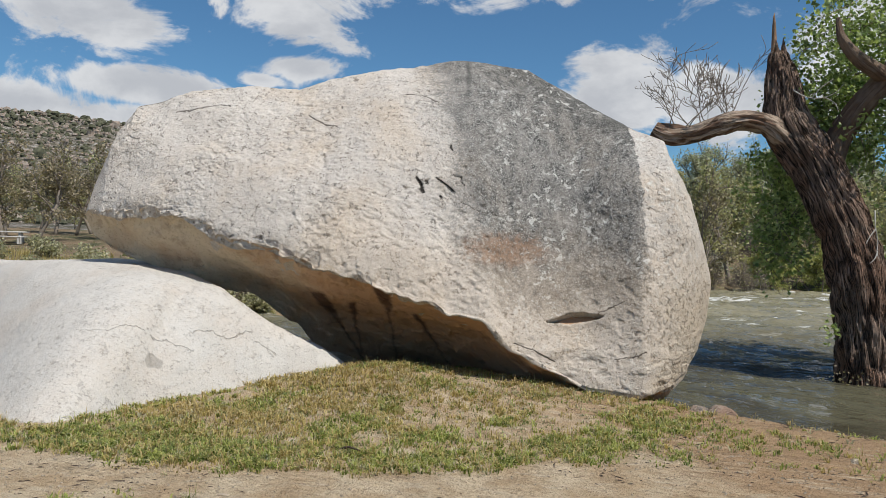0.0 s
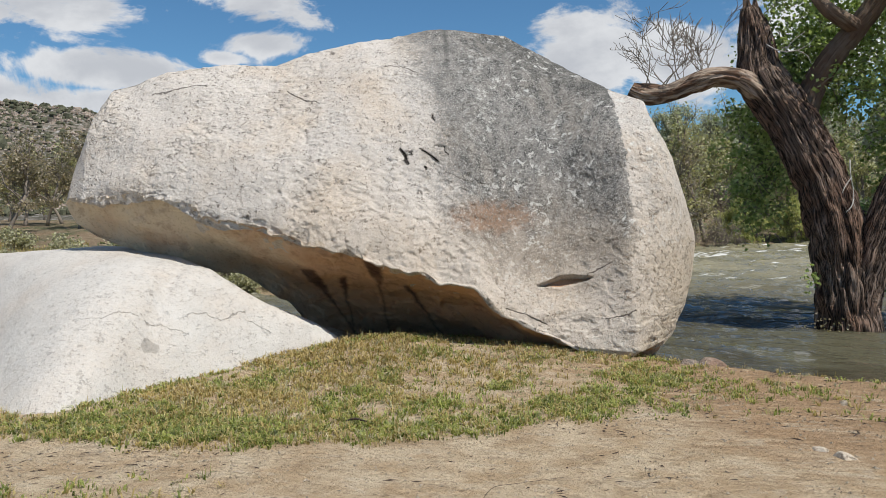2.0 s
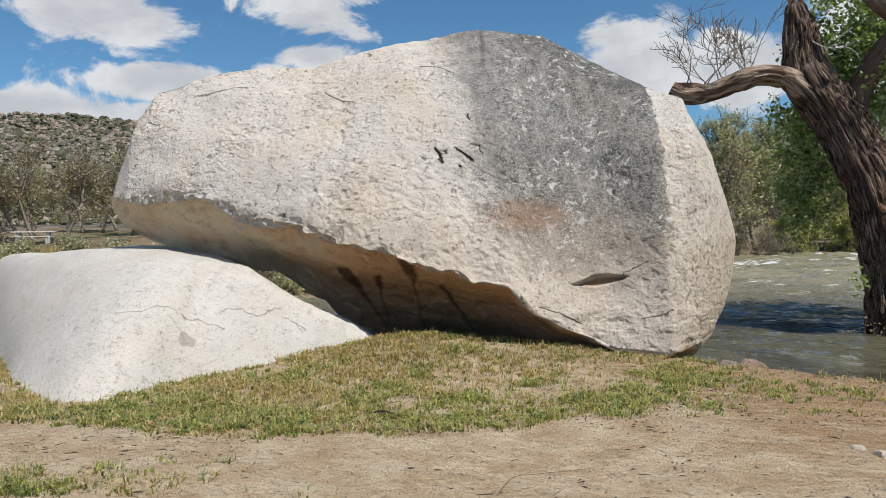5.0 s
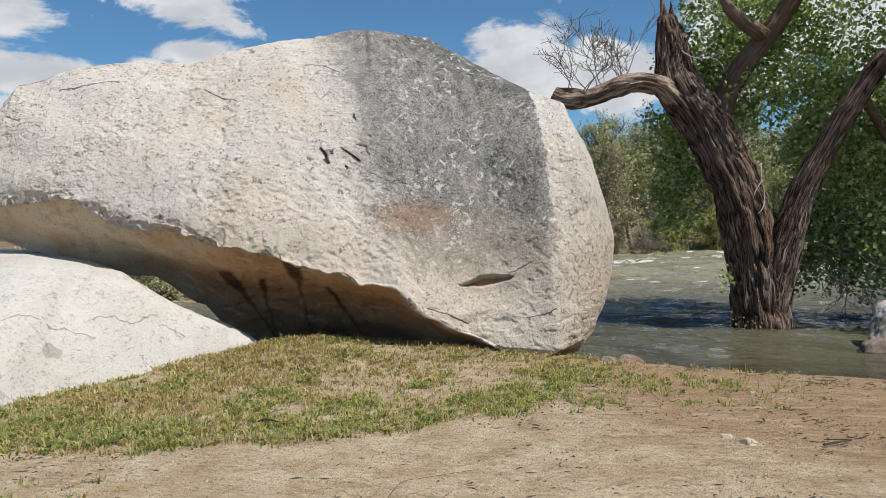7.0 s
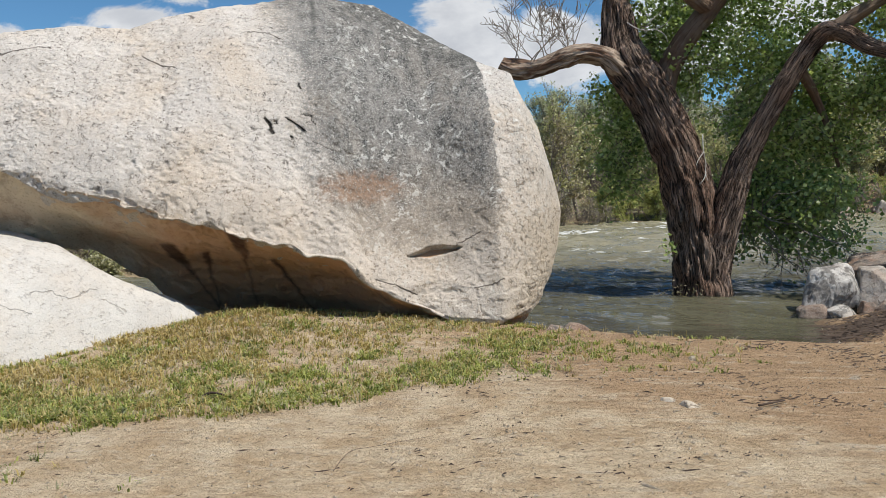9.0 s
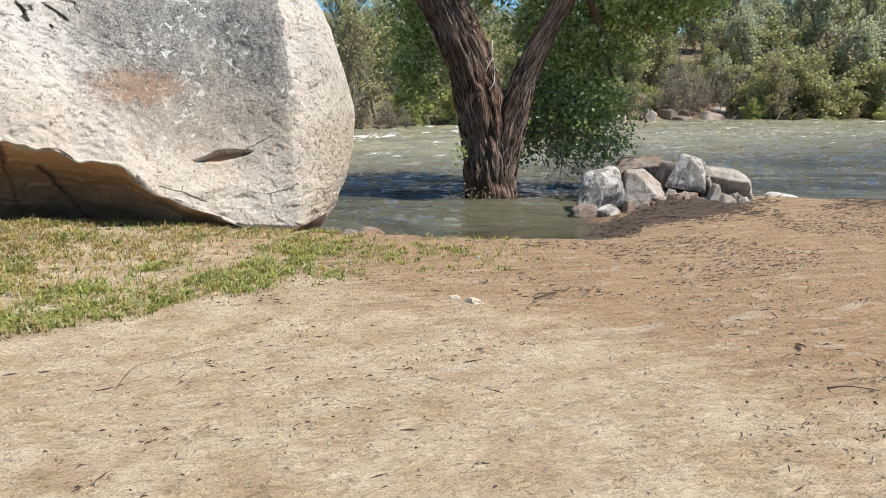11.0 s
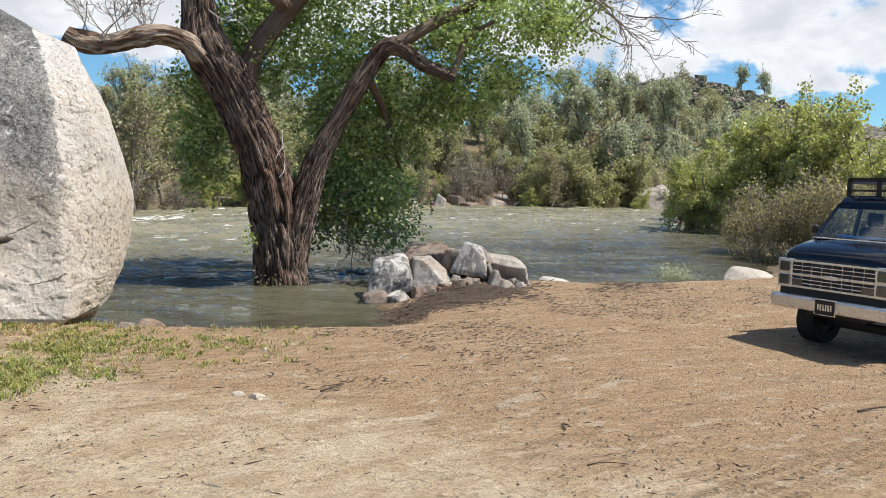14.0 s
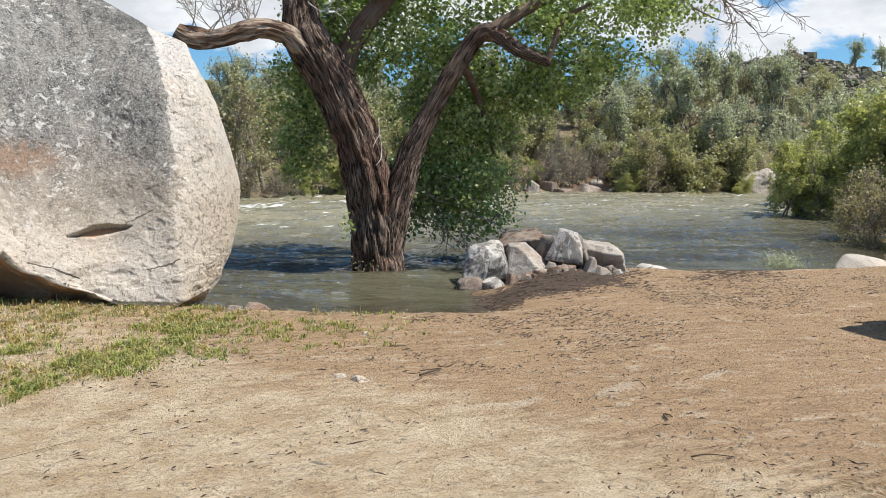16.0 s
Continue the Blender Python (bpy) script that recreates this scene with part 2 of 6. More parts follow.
    nrm = bump(g, g.m("SUBTRACT", 1.0, pits), 0.8, 0.04, nrm)
    # cracks: high on the tail, across the middle, near the pits
    wan = g.m("MULTIPLY", g.m("SUBTRACT", g.noise(pos, 5.0, 4, 0.7), 0.5), 0.16)
    lines = None
    for pts, half in (([(-4.30, 3.93), (-3.95, 4.02), (-3.5, 4.10)], 0.012), ([(-2.2, 3.95), (-1.9, 3.78), (-1.7, 3.74)], 0.012), ([(-0.75, 4.38), (-0.45, 4.36), (-0.2, 4.24)], 0.010),
                      ([(0.2, 2.62), (0.45, 2.50), (0.8, 2.42)], 0.007), ([(-0.5, 2.82), (-0.75, 2.74)], 0.007), ([(0.95, 0.72), (1.25, 0.62), (1.5, 0.50)], 0.012), ([(2.3, 0.55), (2.7, 0.66)], 0.012), ([(2.10, 1.13), (2.22, 1.19), (2.42, 1.32)], 0.012)):
        k = crack(g, x, z, pts, half, wan)
        lines = k if lines is None else g.m("MAXIMUM", lines, k)
    c = g.mix(g.m("MULTIPLY", lines, 0.8), c, (0.10, 0.08, 0.065))
    # jagged pits in the middle of the face, their inner darkness painted near black
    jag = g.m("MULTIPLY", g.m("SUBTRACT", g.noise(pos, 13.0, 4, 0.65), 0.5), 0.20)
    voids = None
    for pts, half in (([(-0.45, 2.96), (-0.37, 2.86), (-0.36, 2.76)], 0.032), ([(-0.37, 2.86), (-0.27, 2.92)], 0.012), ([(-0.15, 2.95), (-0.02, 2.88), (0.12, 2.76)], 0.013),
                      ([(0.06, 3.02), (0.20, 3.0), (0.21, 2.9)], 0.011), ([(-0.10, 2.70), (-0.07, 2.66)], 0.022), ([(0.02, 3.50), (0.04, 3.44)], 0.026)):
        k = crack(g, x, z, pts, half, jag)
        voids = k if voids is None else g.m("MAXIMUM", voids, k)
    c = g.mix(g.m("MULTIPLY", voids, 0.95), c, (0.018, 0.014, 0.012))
    nrm = bump(g, g.m("SUBTRACT", 1.0, voids), 0.8, 0.05, nrm)
    # pocks where grains have fallen out, their hollow shade painted dark
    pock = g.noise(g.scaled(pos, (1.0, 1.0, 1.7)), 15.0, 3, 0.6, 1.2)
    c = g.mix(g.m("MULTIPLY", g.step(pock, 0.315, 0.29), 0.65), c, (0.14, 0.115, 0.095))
    nrm = bump(g, g.step(pock, 0.28, 0.33), 0.8, 0.03, nrm)
    nrm = bump(g, g.m("SUBTRACT", 1.0, lines), 0.8, 0.04, nrm)
    return {"Base Color": c, "Normal": nrm, "Roughness": 0.9, "Specular IOR Level": 0.25}


def mat_underside(g, pos, bsdf):
    big = g.noise(pos, 1.3, 5, 0.6)
    fine = g.noise(pos, 30.0, 4, 0.7)
    patch = g.noise(pos, 3.5, 5, 0.7)
    c = g.mix(g.step(big, 0.4, 0.7), (0.64, 0.53, 0.38), (0.54, 0.39, 0.26))
    c = g.mix(g.m("MULTIPLY", g.step(fine, 0.54, 0.66), 0.4), c, (0.20, 0.13, 0.085))
    x, y, z = g.n("ShaderNodeSeparateXYZ", {0: pos}).outputs
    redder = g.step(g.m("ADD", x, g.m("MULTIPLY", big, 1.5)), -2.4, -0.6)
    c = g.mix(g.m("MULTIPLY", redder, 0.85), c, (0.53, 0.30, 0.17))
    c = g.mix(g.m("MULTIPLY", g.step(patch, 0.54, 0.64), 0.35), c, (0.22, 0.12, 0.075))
    # black run-off stains, broad at the top, ragged and fading below
    wobble = g.m("MULTIPLY", g.m("SUBTRACT", g.noise(pos, 3.2, 6, 0.75), 0.5), 0.5)
    for x0, lean, half, top, tail in ((-1.88, 0.5, 0.12, 1.25, 0.45), (-1.36, 0.05, 0.06, 1.12, 0.28), (-0.85, 0.1, 0.13, 1.40, 0.35), (-0.42, 0.6, 0.05, 1.0, 0.45)):
        drop = g.m("SUBTRACT", top, z)
        cx = g.m("ADD", x0, g.m("MULTIPLY", drop, lean))
        wid = g.m("MULTIPLY", g.step(drop, tail + 0.25, 0.0), half)
        d = g.m("SUBTRACT", g.m("ABSOLUTE", g.m("ADD", g.m("SUBTRACT", x, cx), g.m("MULTIPLY", wobble, 0.45))), wid)
        st = g.m("MULTIPLY", g.step(d, 0.05, -0.04), g.step(g.m("ADD", drop, g.m("MULTIPLY", wobble, 0.5)), -0.06, 0.03))
        c = g.mix(g.m("MULTIPLY", st, g.m("ADD", 0.45, g.m("MULTIPLY", patch, 0.7), 0.0, True)), c, (0.055, 0.024, 0.018))
    # darker towards the bottom, strongest near x = -0.75
    low_dark = g.step(g.m("ADD", g.m("ADD", z, g.m("MULTIPLY", wobble, 1.6)), g.m("MULTIPLY", g.m("ABSOLUTE", g.m("ADD", x, 0.75)), 0.55)), 0.75, 0.15)
    c = g.mix(g.m("MULTIPLY", low_dark, 0.35), c, (0.05, 0.03, 0.022))
    nrm = bump(g, g.noise(pos, 3.2, 7, 0.68), 0.9, 0.10)
    nrm = bump(g, g.noise(pos, 18, 5, 0.7), 0.8, 0.02, nrm)
    return {"Base Color": c, "Normal": nrm, "Roughness": 0.92, "Specular IOR Level": 0.2}


def mat_lip(g, pos, bsdf):
    c, nrm = granite(g, pos, bsdf, (0.49, 0.43, 0.36), (0.47, 0.375, 0.275), 1.0, 0.9)
    nrm = bump(g, g.noise(g.scaled(pos, (1, 1, 1.6)), 7.0, 5, 0.7), 0.5, 0.04, nrm)
    return {"Base Color": c, "Normal": nrm, "Roughness": 0.92, "Specular IOR Level": 0.2}


def mat_slab(g, pos, bsdf):
    c, nrm = granite(g, pos, bsdf, (0.54, 0.515, 0.475), (0.53, 0.475, 0.415), 0.4, 0.8)
    v = g.n("ShaderNodeVectorMath", {0: g.scaled(pos, (0.85, 1.7, 1.7)), 1: (-3.53 * 0.85, 9.24 * 1.7, 0.45 * 1.7)}, operation="DISTANCE").outputs["Value"]
    spot = g.step(g.m("ADD", v, g.m("MULTIPLY", g.m("SUBTRACT", g.noise(pos, 6.0, 3), 0.5), 0.25)), 0.17, 0.13)
    c = g.mix(g.m("MULTIPLY", spot, 0.65), c, (0.26, 0.24, 0.21))
    x, y, z = g.n("ShaderNodeSeparateXYZ", {0: pos}).outputs
    wan = g.m("MULTIPLY", g.m("SUBTRACT", g.noise(pos, 4.0, 4, 0.7), 0.5), 0.09)
    lines = None
    for pts in ([(-4.3, 9.0), (-3.98, 9.04), (-3.85, 9.22), (-3.68, 9.38)], [(-3.62, 9.41), (-3.48, 9.54), (-3.34, 9.55), (-3.17, 9.67)],
                [(-3.23, 9.79), (-3.03, 10.01), (-2.84, 10.11), (-2.71, 10.29), (-2.61, 10.39)], [(-2.55, 10.32), (-2.28, 10.41)]):
        k = crack(g, x, y, pts, 0.006, wan)
        lines = k if lines is None else g.m("MAXIMUM", lines, k)
    c = g.mix(g.m("MULTIPLY", lines, 0.4), c, (0.20, 0.175, 0.145))
    # thin grey scabs and dark pinprick dirt
    dirt = g.noise(g.scaled(pos, (0.7, 1.4, 1.4)), 26.0, 4, 0.7)
    c = g.mix(g.m("MULTIPLY", g.step(dirt, 0.60, 0.64), 0.5), c, (0.22, 0.20, 0.175))
    nrm = bump(g, g.m("SUBTRACT", 1.0, lines), 0.7, 0.03, nrm)
    return {"Base Color": c, "Normal": nrm, "Roughness": 0.9, "Specular IOR Level": 0.25}


def mat_rock(base, warm, dark, rust):
    def build(g, pos, bsdf):
        c, nrm = granite(g, pos, bsdf, base, warm, 0.8, 1.2)
        run = g.noise(g.scaled(pos, (5, 5, 1.6)), 1.0, 6, 0.7, 0.5)
        edge = 0.47 if dark > 0.7 else 0.50
        c = g.mix(g.m("MULTIPLY", g.step(run, edge, edge + 0.07), dark), c, (0.10, 0.09, 0.08))
        c = g.mix(g.m("MULTIPLY", g.step(g.noise(g.vm("ADD", pos, (3, 7, 1)), 2.6, 5, 0.65), 0.50, 0.62), rust), c, (0.24, 0.125, 0.07))
        return {"Base Color": c, "Normal": nrm, "Roughness": 0.85}
    return build


def mat_ground(g, pos, bsdf):
    sep = g.n("ShaderNodeSeparateXYZ", {0: pos})
    x, y, z = sep.outputs
    big = g.noise(pos, 0.35, 5, 0.6)
    mid = g.noise(pos, 2.2, 6, 0.65)
    # drag marks that run along the bank
    turned = g.n("ShaderNodeVectorRotate", {"Vector": pos, "Angle": 0.28}, rotation_type="Z_AXIS").outputs[0]
    lines = g.noise(g.scaled(turned, (0.8, 5.0, 1)), 1.2, 7, 0.7, 0.8)
    prints = g.noise(g.scaled(turned, (1.4, 2.6, 1)), 2.2, 4, 0.55, 0.5)
    fine = g.noise(g.scaled(turned, (15, 26, 20)), 1.0, 4, 0.65, 0.5)
    grit = g.noise(pos, 90, 2, 0.7)
    tan, pale, brown, dark = (0.46, 0.335, 0.205), (0.61, 0.495, 0.345), (0.40, 0.262, 0.148), (0.12, 0.08, 0.05)
    c = g.mix(g.step(mid, 0.35, 0.68), tan, pale)
    # damp brown silt towards the water
    damp = g.step(g.m("ADD", g.m("ADD", g.m("MULTIPLY", x, 0.75), g.m("MULTIPLY", y, 0.30)), g.m("MULTIPLY", g.m("ADD", big, g.m("MULTIPLY", g.m("SUBTRACT", lines, 0.5), 0.6)), 3.6)), 5.0, 6.3)
    c = g.mix(g.m("MULTIPLY", damp, 0.92), c, brown)
    streaky = g.step(lines, 0.50, 0.64)
    c = g.mix(g.m("MULTIPLY", g.m("MULTIPLY", streaky, damp), 0.45), c, (0.21, 0.14, 0.085))
    c = g.mix(g.m("MULTIPLY", g.step(lines, 0.45, 0.31), 0.55), c, (0.62, 0.52, 0.38))
    c = g.mix(g.m("MULTIPLY", g.step(prints, 0.58, 0.66), 0.35), c, (0.62, 0.54, 0.42))
    c = g.mix(g.m("MULTIPLY", g.step(prints, 0.42, 0.34), 0.35), c, (0.27, 0.185, 0.115))
    c = g.mix(g.m("MULTIPLY", g.step(fine, 0.60, 0.64), 0.5), c, dark)
    crust = None
    for cx, cy, sx, sy in ((4.9, 4.4, 0.30, 0.08), (5.95, 4.2, 0.26, 0.06), (4.0, 4.55, 0.22, 0.07)):
        du, dw = g.m("DIVIDE", g.m("SUBTRACT", x, cx), sx), g.m("DIVIDE", g.m("SUBTRACT", g.m("SUBTRACT", y, cy), g.m("MULTIPLY", g.m("SUBTRACT", x, cx), 0.2)), sy)
        k = g.m("ADD", g.m("MULTIPLY", du, du), g.m("MULTIPLY", dw, dw))
        crust = k if crust is None else g.m("MINIMUM", crust, k)
    crust = g.step(g.m("ADD", crust, g.m("MULTIPLY", g.m("SUBTRACT", g.noise(pos, 9.0, 4, 0.7), 0.5), 3.5)), 1.1, 0.8)
    c = g.mix(g.m("MULTIPLY", crust, 0.4), c, (0.58, 0.51, 0.40))
    c = g.mix(g.m("MULTIPLY", g.step(grit, 0.58, 0.70), 0.35), c, (0.60, 0.52, 0.40))
    c = g.mix(g.m("MULTIPLY", g.step(grit, 0.42, 0.34), 0.5), c, (0.2, 0.15, 0.10))
    # black silt and rotted scraps where the flood dropped its wrack
    du, dw = g.m("DIVIDE", g.m("SUBTRACT", x, 8.5), 1.7), g.m("DIVIDE", g.m("SUBTRACT", g.m("SUBTRACT", y, 9.1), g.m("MULTIPLY", g.m("SUBTRACT", x, 8.5), 0.15)), 0.6)
    silt = g.step(g.m("ADD", g.m("POWER", 2.718, g.m("MULTIPLY", g.m("ADD", g.m("MULTIPLY", du, du), g.m("MULTIPLY", dw, dw)), -1.0)), g.m("MULTIPLY", g.m("SUBTRACT", lines, 0.5), 1.6)), 0.35, 0.75)
    c = g.mix(g.m("MULTIPLY", silt, 0.7), c, (0.13, 0.085, 0.055))
    wet = g.step(g.m("ADD", z, g.m("MULTIPLY", g.m("SUBTRACT", mid, 0.5), 0.12)), -0.09, -0.18)
    c = g.mix(g.m("MULTIPLY", wet, 0.7), c, (0.11, 0.078, 0.05))
    # far land: dry grass and scrub, then stony hills
    r = g.n("ShaderNodeVectorMath", {0: pos}, operation="LENGTH").outputs["Value"]
    scrub = g.mix(g.step(g.noise(pos, 0.25, 6, 0.7), 0.42, 0.6), (0.22, 0.16, 0.10), (0.085, 0.09, 0.045))
    scrub = g.mix(g.step(g.noise(g.scaled(pos, (1, 1, 1)), 1.4, 4, 0.7), 0.50, 0.62), scrub, (0.28, 0.215, 0.14))
    c = g.mix(g.step(g.m("ADD", r, g.m("MULTIPLY", mid, 6.0)), 19.0, 27.0), c, scrub)
    ex, ey = g.m("DIVIDE", g.m("SUBTRACT", x, 48.5), 6.5), g.m("DIVIDE", g.m("SUBTRACT", y, 51.0), 4.5)
    earth = g.step(g.m("ADD", g.m("ADD", g.m("MULTIPLY", ex, ex), g.m("MULTIPLY", ey, ey)), g.m("MULTIPLY", g.m("SUBTRACT", g.noise(pos, 0.8, 5, 0.7), 0.5), 1.5)), 1.2, 0.8)
    c = g.mix(earth, c, g.mix(g.step(g.noise(pos, 1.7, 5, 0.7), 0.42, 0.6), (0.36, 0.25, 0.17), (0.15, 0.095, 0.065)))
    bent = g.vm("ADD", pos, g.scaled(g.n("ShaderNodeTexNoise", {"Vector": pos, "Scale": 0.25, "Detail": 3.0}).outputs[1], (5, 5, 5)))
    stones = g.n("ShaderNodeTexVoronoi", {"Vector": bent, "Scale": 0.30, "Randomness": 1.0})
    shrubs = g.noise(pos, 0.30, 6, 0.8)
    broad = g.noise(pos, 0.03, 4, 0.6)
    hill = g.mix(g.step(broad, 0.4, 0.6), (0.20, 0.172, 0.142), (0.15, 0.13, 0.104))
    pick = g.n("ShaderNodeSeparateColor", {0: stones.outputs["Color"]}).outputs[0]
    boulders = g.m("MULTIPLY", g.step(g.m("ADD", pick, g.m("MULTIPLY", broad, 0.5)), 0.72, 0.8), g.step(stones.outputs["Distance"], 0.62, 0.4))
    hill = g.mix(g.m("MULTIPLY", boulders, 0.9), hill, (0.34, 0.318, 0.295))
    hill = g.mix(g.m("MULTIPLY", g.step(shrubs, 0.47, 0.52), 0.92), hill, (0.06, 0.058, 0.038))
    c = g.mix(g.step(r, 110, 200), c, hill)
    clod = g.noise(g.scaled(turned, (7, 11, 9)), 1.0, 6, 0.72, 0.6)
    nrm = bump(g, g.m("ADD", g.m("MULTIPLY", lines, 0.25), g.m("ADD", g.m("MULTIPLY", mid, 0.6), g.m("MULTIPLY", prints, 0.5))), 0.8, 0.10)
    # old footprints and scuffs
    bent2 = g.vm("ADD", turned, g.scaled(g.n("ShaderNodeTexNoise", {"Vector": pos, "Scale": 4.0, "Detail": 4.0}).outputs[1], (0.3, 0.3, 0)))
    foot = g.n("ShaderNodeTexVoronoi", {"Vector": g.scaled(bent2, (2.2, 4.0, 0.0)), "Scale": 1.0, "Randomness": 1.0})
    trod = g.n("ShaderNodeSeparateColor", {0: foot.outputs["Color"]}).outputs[0]
    dent = g.m("MULTIPLY", g.step(foot.outputs["Distance"], 0.42, 0.30), g.step(trod, 0.45, 0.55))
    nrm = bump(g, g.m("SUBTRACT", 1.0, dent), 0.7, 0.045, nrm)
    nrm = bump(g, clod, 1.0, 0.07, nrm)
    nrm = bump(g, fine, 1.0, 0.04, nrm)
    nrm = bump(g, grit, 0.6, 0.010, nrm)
    return {"Base Color": c, "Normal": nrm, "Roughness": g.m("SUBTRACT", 0.95, g.m("MULTIPLY", wet, 0.45)), "Specular IOR Level": 0.25}


def mat_water(g, pos, bsdf):
    flow = g.n("ShaderNodeVectorRotate", {"Vector": pos, "Angle": 0.55}, rotation_type="Z_AXIS").outputs[0]
    big = g.noise(g.scaled(flow, (0.16, 0.55, 1)), 1.0, 4, 0.6, 0.5)
    rip = g.noise(g.scaled(flow, (0.6, 1.5, 1)), 6.0, 3, 0.55, 0.5)
    x, y, z = g.n("ShaderNodeSeparateXYZ", {0: pos}).outputs
    # white water strung along the current near the far bank
    fo = g.noise(g.scaled(pos, (0.16, 0.9, 1)), 1.5, 7, 0.75, 0.8)
    out_there = g.m("MULTIPLY", g.step(y, 15.0, 26.0), g.step(g.noise(pos, 0.09, 2), 0.28, 0.45))
    rapid = g.m("MULTIPLY", g.step(g.m("ABSOLUTE", g.m("SUBTRACT", g.m("SUBTRACT", y, 35.0), g.m("MULTIPLY", g.m("SUBTRACT", x, 14.0), 0.3))), 3.0, 0.5), g.step(x, 26.0, 16.0))
    foam = g.m("MULTIPLY", g.step(g.m("ADD", fo, g.m("MULTIPLY", rapid, 0.06)), 0.575, 0.66), g.m("MAXIMUM", out_there, rapid))
    # muddy green, browner in the shallows; sky reflection far out painted in as paler
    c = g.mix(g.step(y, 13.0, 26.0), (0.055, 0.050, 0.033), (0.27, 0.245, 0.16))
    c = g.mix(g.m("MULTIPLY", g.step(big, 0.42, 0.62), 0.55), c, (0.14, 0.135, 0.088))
    c = g.mix(foam, c, (0.66, 0.66, 0.62))
    calm = g.step(y, 9.3, 11.2)
    bands = g.noise(g.scaled(flow, (0.22, 1.0, 1)), 1.6, 4, 0.6, 0.4)
    swell = g.noise(g.scaled(flow, (0.10, 0.42, 1)), 1.0, 3, 0.55, 0.3)
    nrm = bump(g, swell, g.m("MULTIPLY", calm, 0.9), 0.45)
    nrm = bump(g, bands, g.m("ADD", 0.16, g.m("MULTIPLY", calm, 0.84)), 0.24, nrm)
    nrm = bump(g, rip, g.m("ADD", 0.30, g.m("MULTIPLY", calm, 0.65)), 0.085, nrm)
    return {"Base Color": c, "Normal": nrm, "Roughness": g.m("ADD", 0.06, g.m("MULTIPLY", foam, 0.6)), "IOR": 1.33, "Specular IOR Level": 0.4}


def mat_bark(g, pos, bsdf):
    v = g.n("ShaderNodeTexCoord").outputs["UV"]
    wob = g.n("ShaderNodeTexNoise", {"Vector": pos, "Scale": 5.0, "Detail": 4.0}).outputs[1]
    uv = g.vm("ADD", v, g.scaled(wob, (0.06, 0.15, 0)))
    furrow = g.noise(g.scaled(uv, (24.0, 1.3, 1)), 1.0, 4, 0.6)
    split = g.noise(g.scaled(uv, (54.0, 3.6, 1)), 1.0, 4, 0.65)
    fine = g.noise(pos, 60, 4, 0.7)
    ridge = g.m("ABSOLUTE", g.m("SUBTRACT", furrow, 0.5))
    c = g.mix(g.step(g.noise(pos, 1.1, 4), 0.42, 0.62), (0.38, 0.275, 0.215), (0.33, 0.20, 0.14))
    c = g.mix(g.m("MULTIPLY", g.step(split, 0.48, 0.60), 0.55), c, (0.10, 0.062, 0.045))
    c = g.mix(g.m("MULTIPLY", g.step(fine, 0.52, 0.66), 0.6), c, (0.52, 0.44, 0.37))
    # deep shade of the furrows painted in as near black
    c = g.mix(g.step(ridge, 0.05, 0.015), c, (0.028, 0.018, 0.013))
    nrm = bump(g, g.step(ridge, 0.0, 0.11), 1.0, 0.07)
    nrm = bump(g, split, 0.8, 0.03, nrm)
    nrm = bump(g, fine, 0.6, 0.010, nrm)
    return {"Base Color": c, "Normal": nrm, "Roughness": 0.92, "Specular IOR Level": 0.2}


def mat_smooth_bark(g, pos, bsdf):
    """Younger limbs: grey-brown, shallow lengthwise wrinkles."""
    v = g.n("ShaderNodeTexCoord").outputs["UV"]
    uv = g.vm("ADD", v, g.scaled(g.n("ShaderNodeTexNoise", {"Vector": pos, "Scale": 5.0, "Detail": 4.0}).outputs[1], (0.06, 0.15, 0)))
    grain = g.noise(g.scaled(uv, (26.0, 2.4, 1)), 1.0, 5, 0.65)
    c = g.mix(g.step(g.noise(pos, 1.6, 5, 0.65), 0.42, 0.60), (0.19, 0.14, 0.105), (0.14, 0.092, 0.065))
    c = g.mix(g.m("MULTIPLY", g.step(grain, 0.52, 0.62), 0.65), c, (0.075, 0.05, 0.038))
    c = g.mix(g.m("MULTIPLY", g.step(grain, 0.44, 0.34), 0.4), c, (0.29, 0.23, 0.18))
    nrm = bump(g, grain, 0.9, 0.03)
    return {"Base Color": c, "Normal": nrm, "Roughness": 0.9, "Specular IOR Level": 0.2}


def mat_peeling(g, pos, bsdf):
    """Dead limb: grey-tan wood where the bark has come off, dark cracks along it."""
    v = g.n("ShaderNodeTexCoord").outputs["UV"]
    uv = g.vm("ADD", v, g.scaled(g.n("ShaderNodeTexNoise", {"Vector": pos, "Scale": 5.0, "Detail": 4.0}).outputs[1], (0.08, 0.25, 0)))
    grain = g.noise(g.scaled(uv, (30.0, 2.0, 1)), 1.0, 5, 0.65)
    off = g.noise(g.scaled(uv, (4.0, 1.2, 1)), 1.0, 4, 0.6)
    c = g.mix(g.step(off, 0.44, 0.54), (0.20, 0.125, 0.085), (0.50, 0.39, 0.30))
    c = g.mix(g.m("MULTIPLY", g.step(grain, 0.50, 0.60), 0.75), c, (0.07, 0.045, 0.032))
    nrm = bump(g, grain, 0.9, 0.04)
    nrm = bump(g, off, 0.8, 0.05, nrm)
    return {"Base Color": c, "Normal": nrm, "Roughness": 0.9, "Specular IOR Level": 0.2}


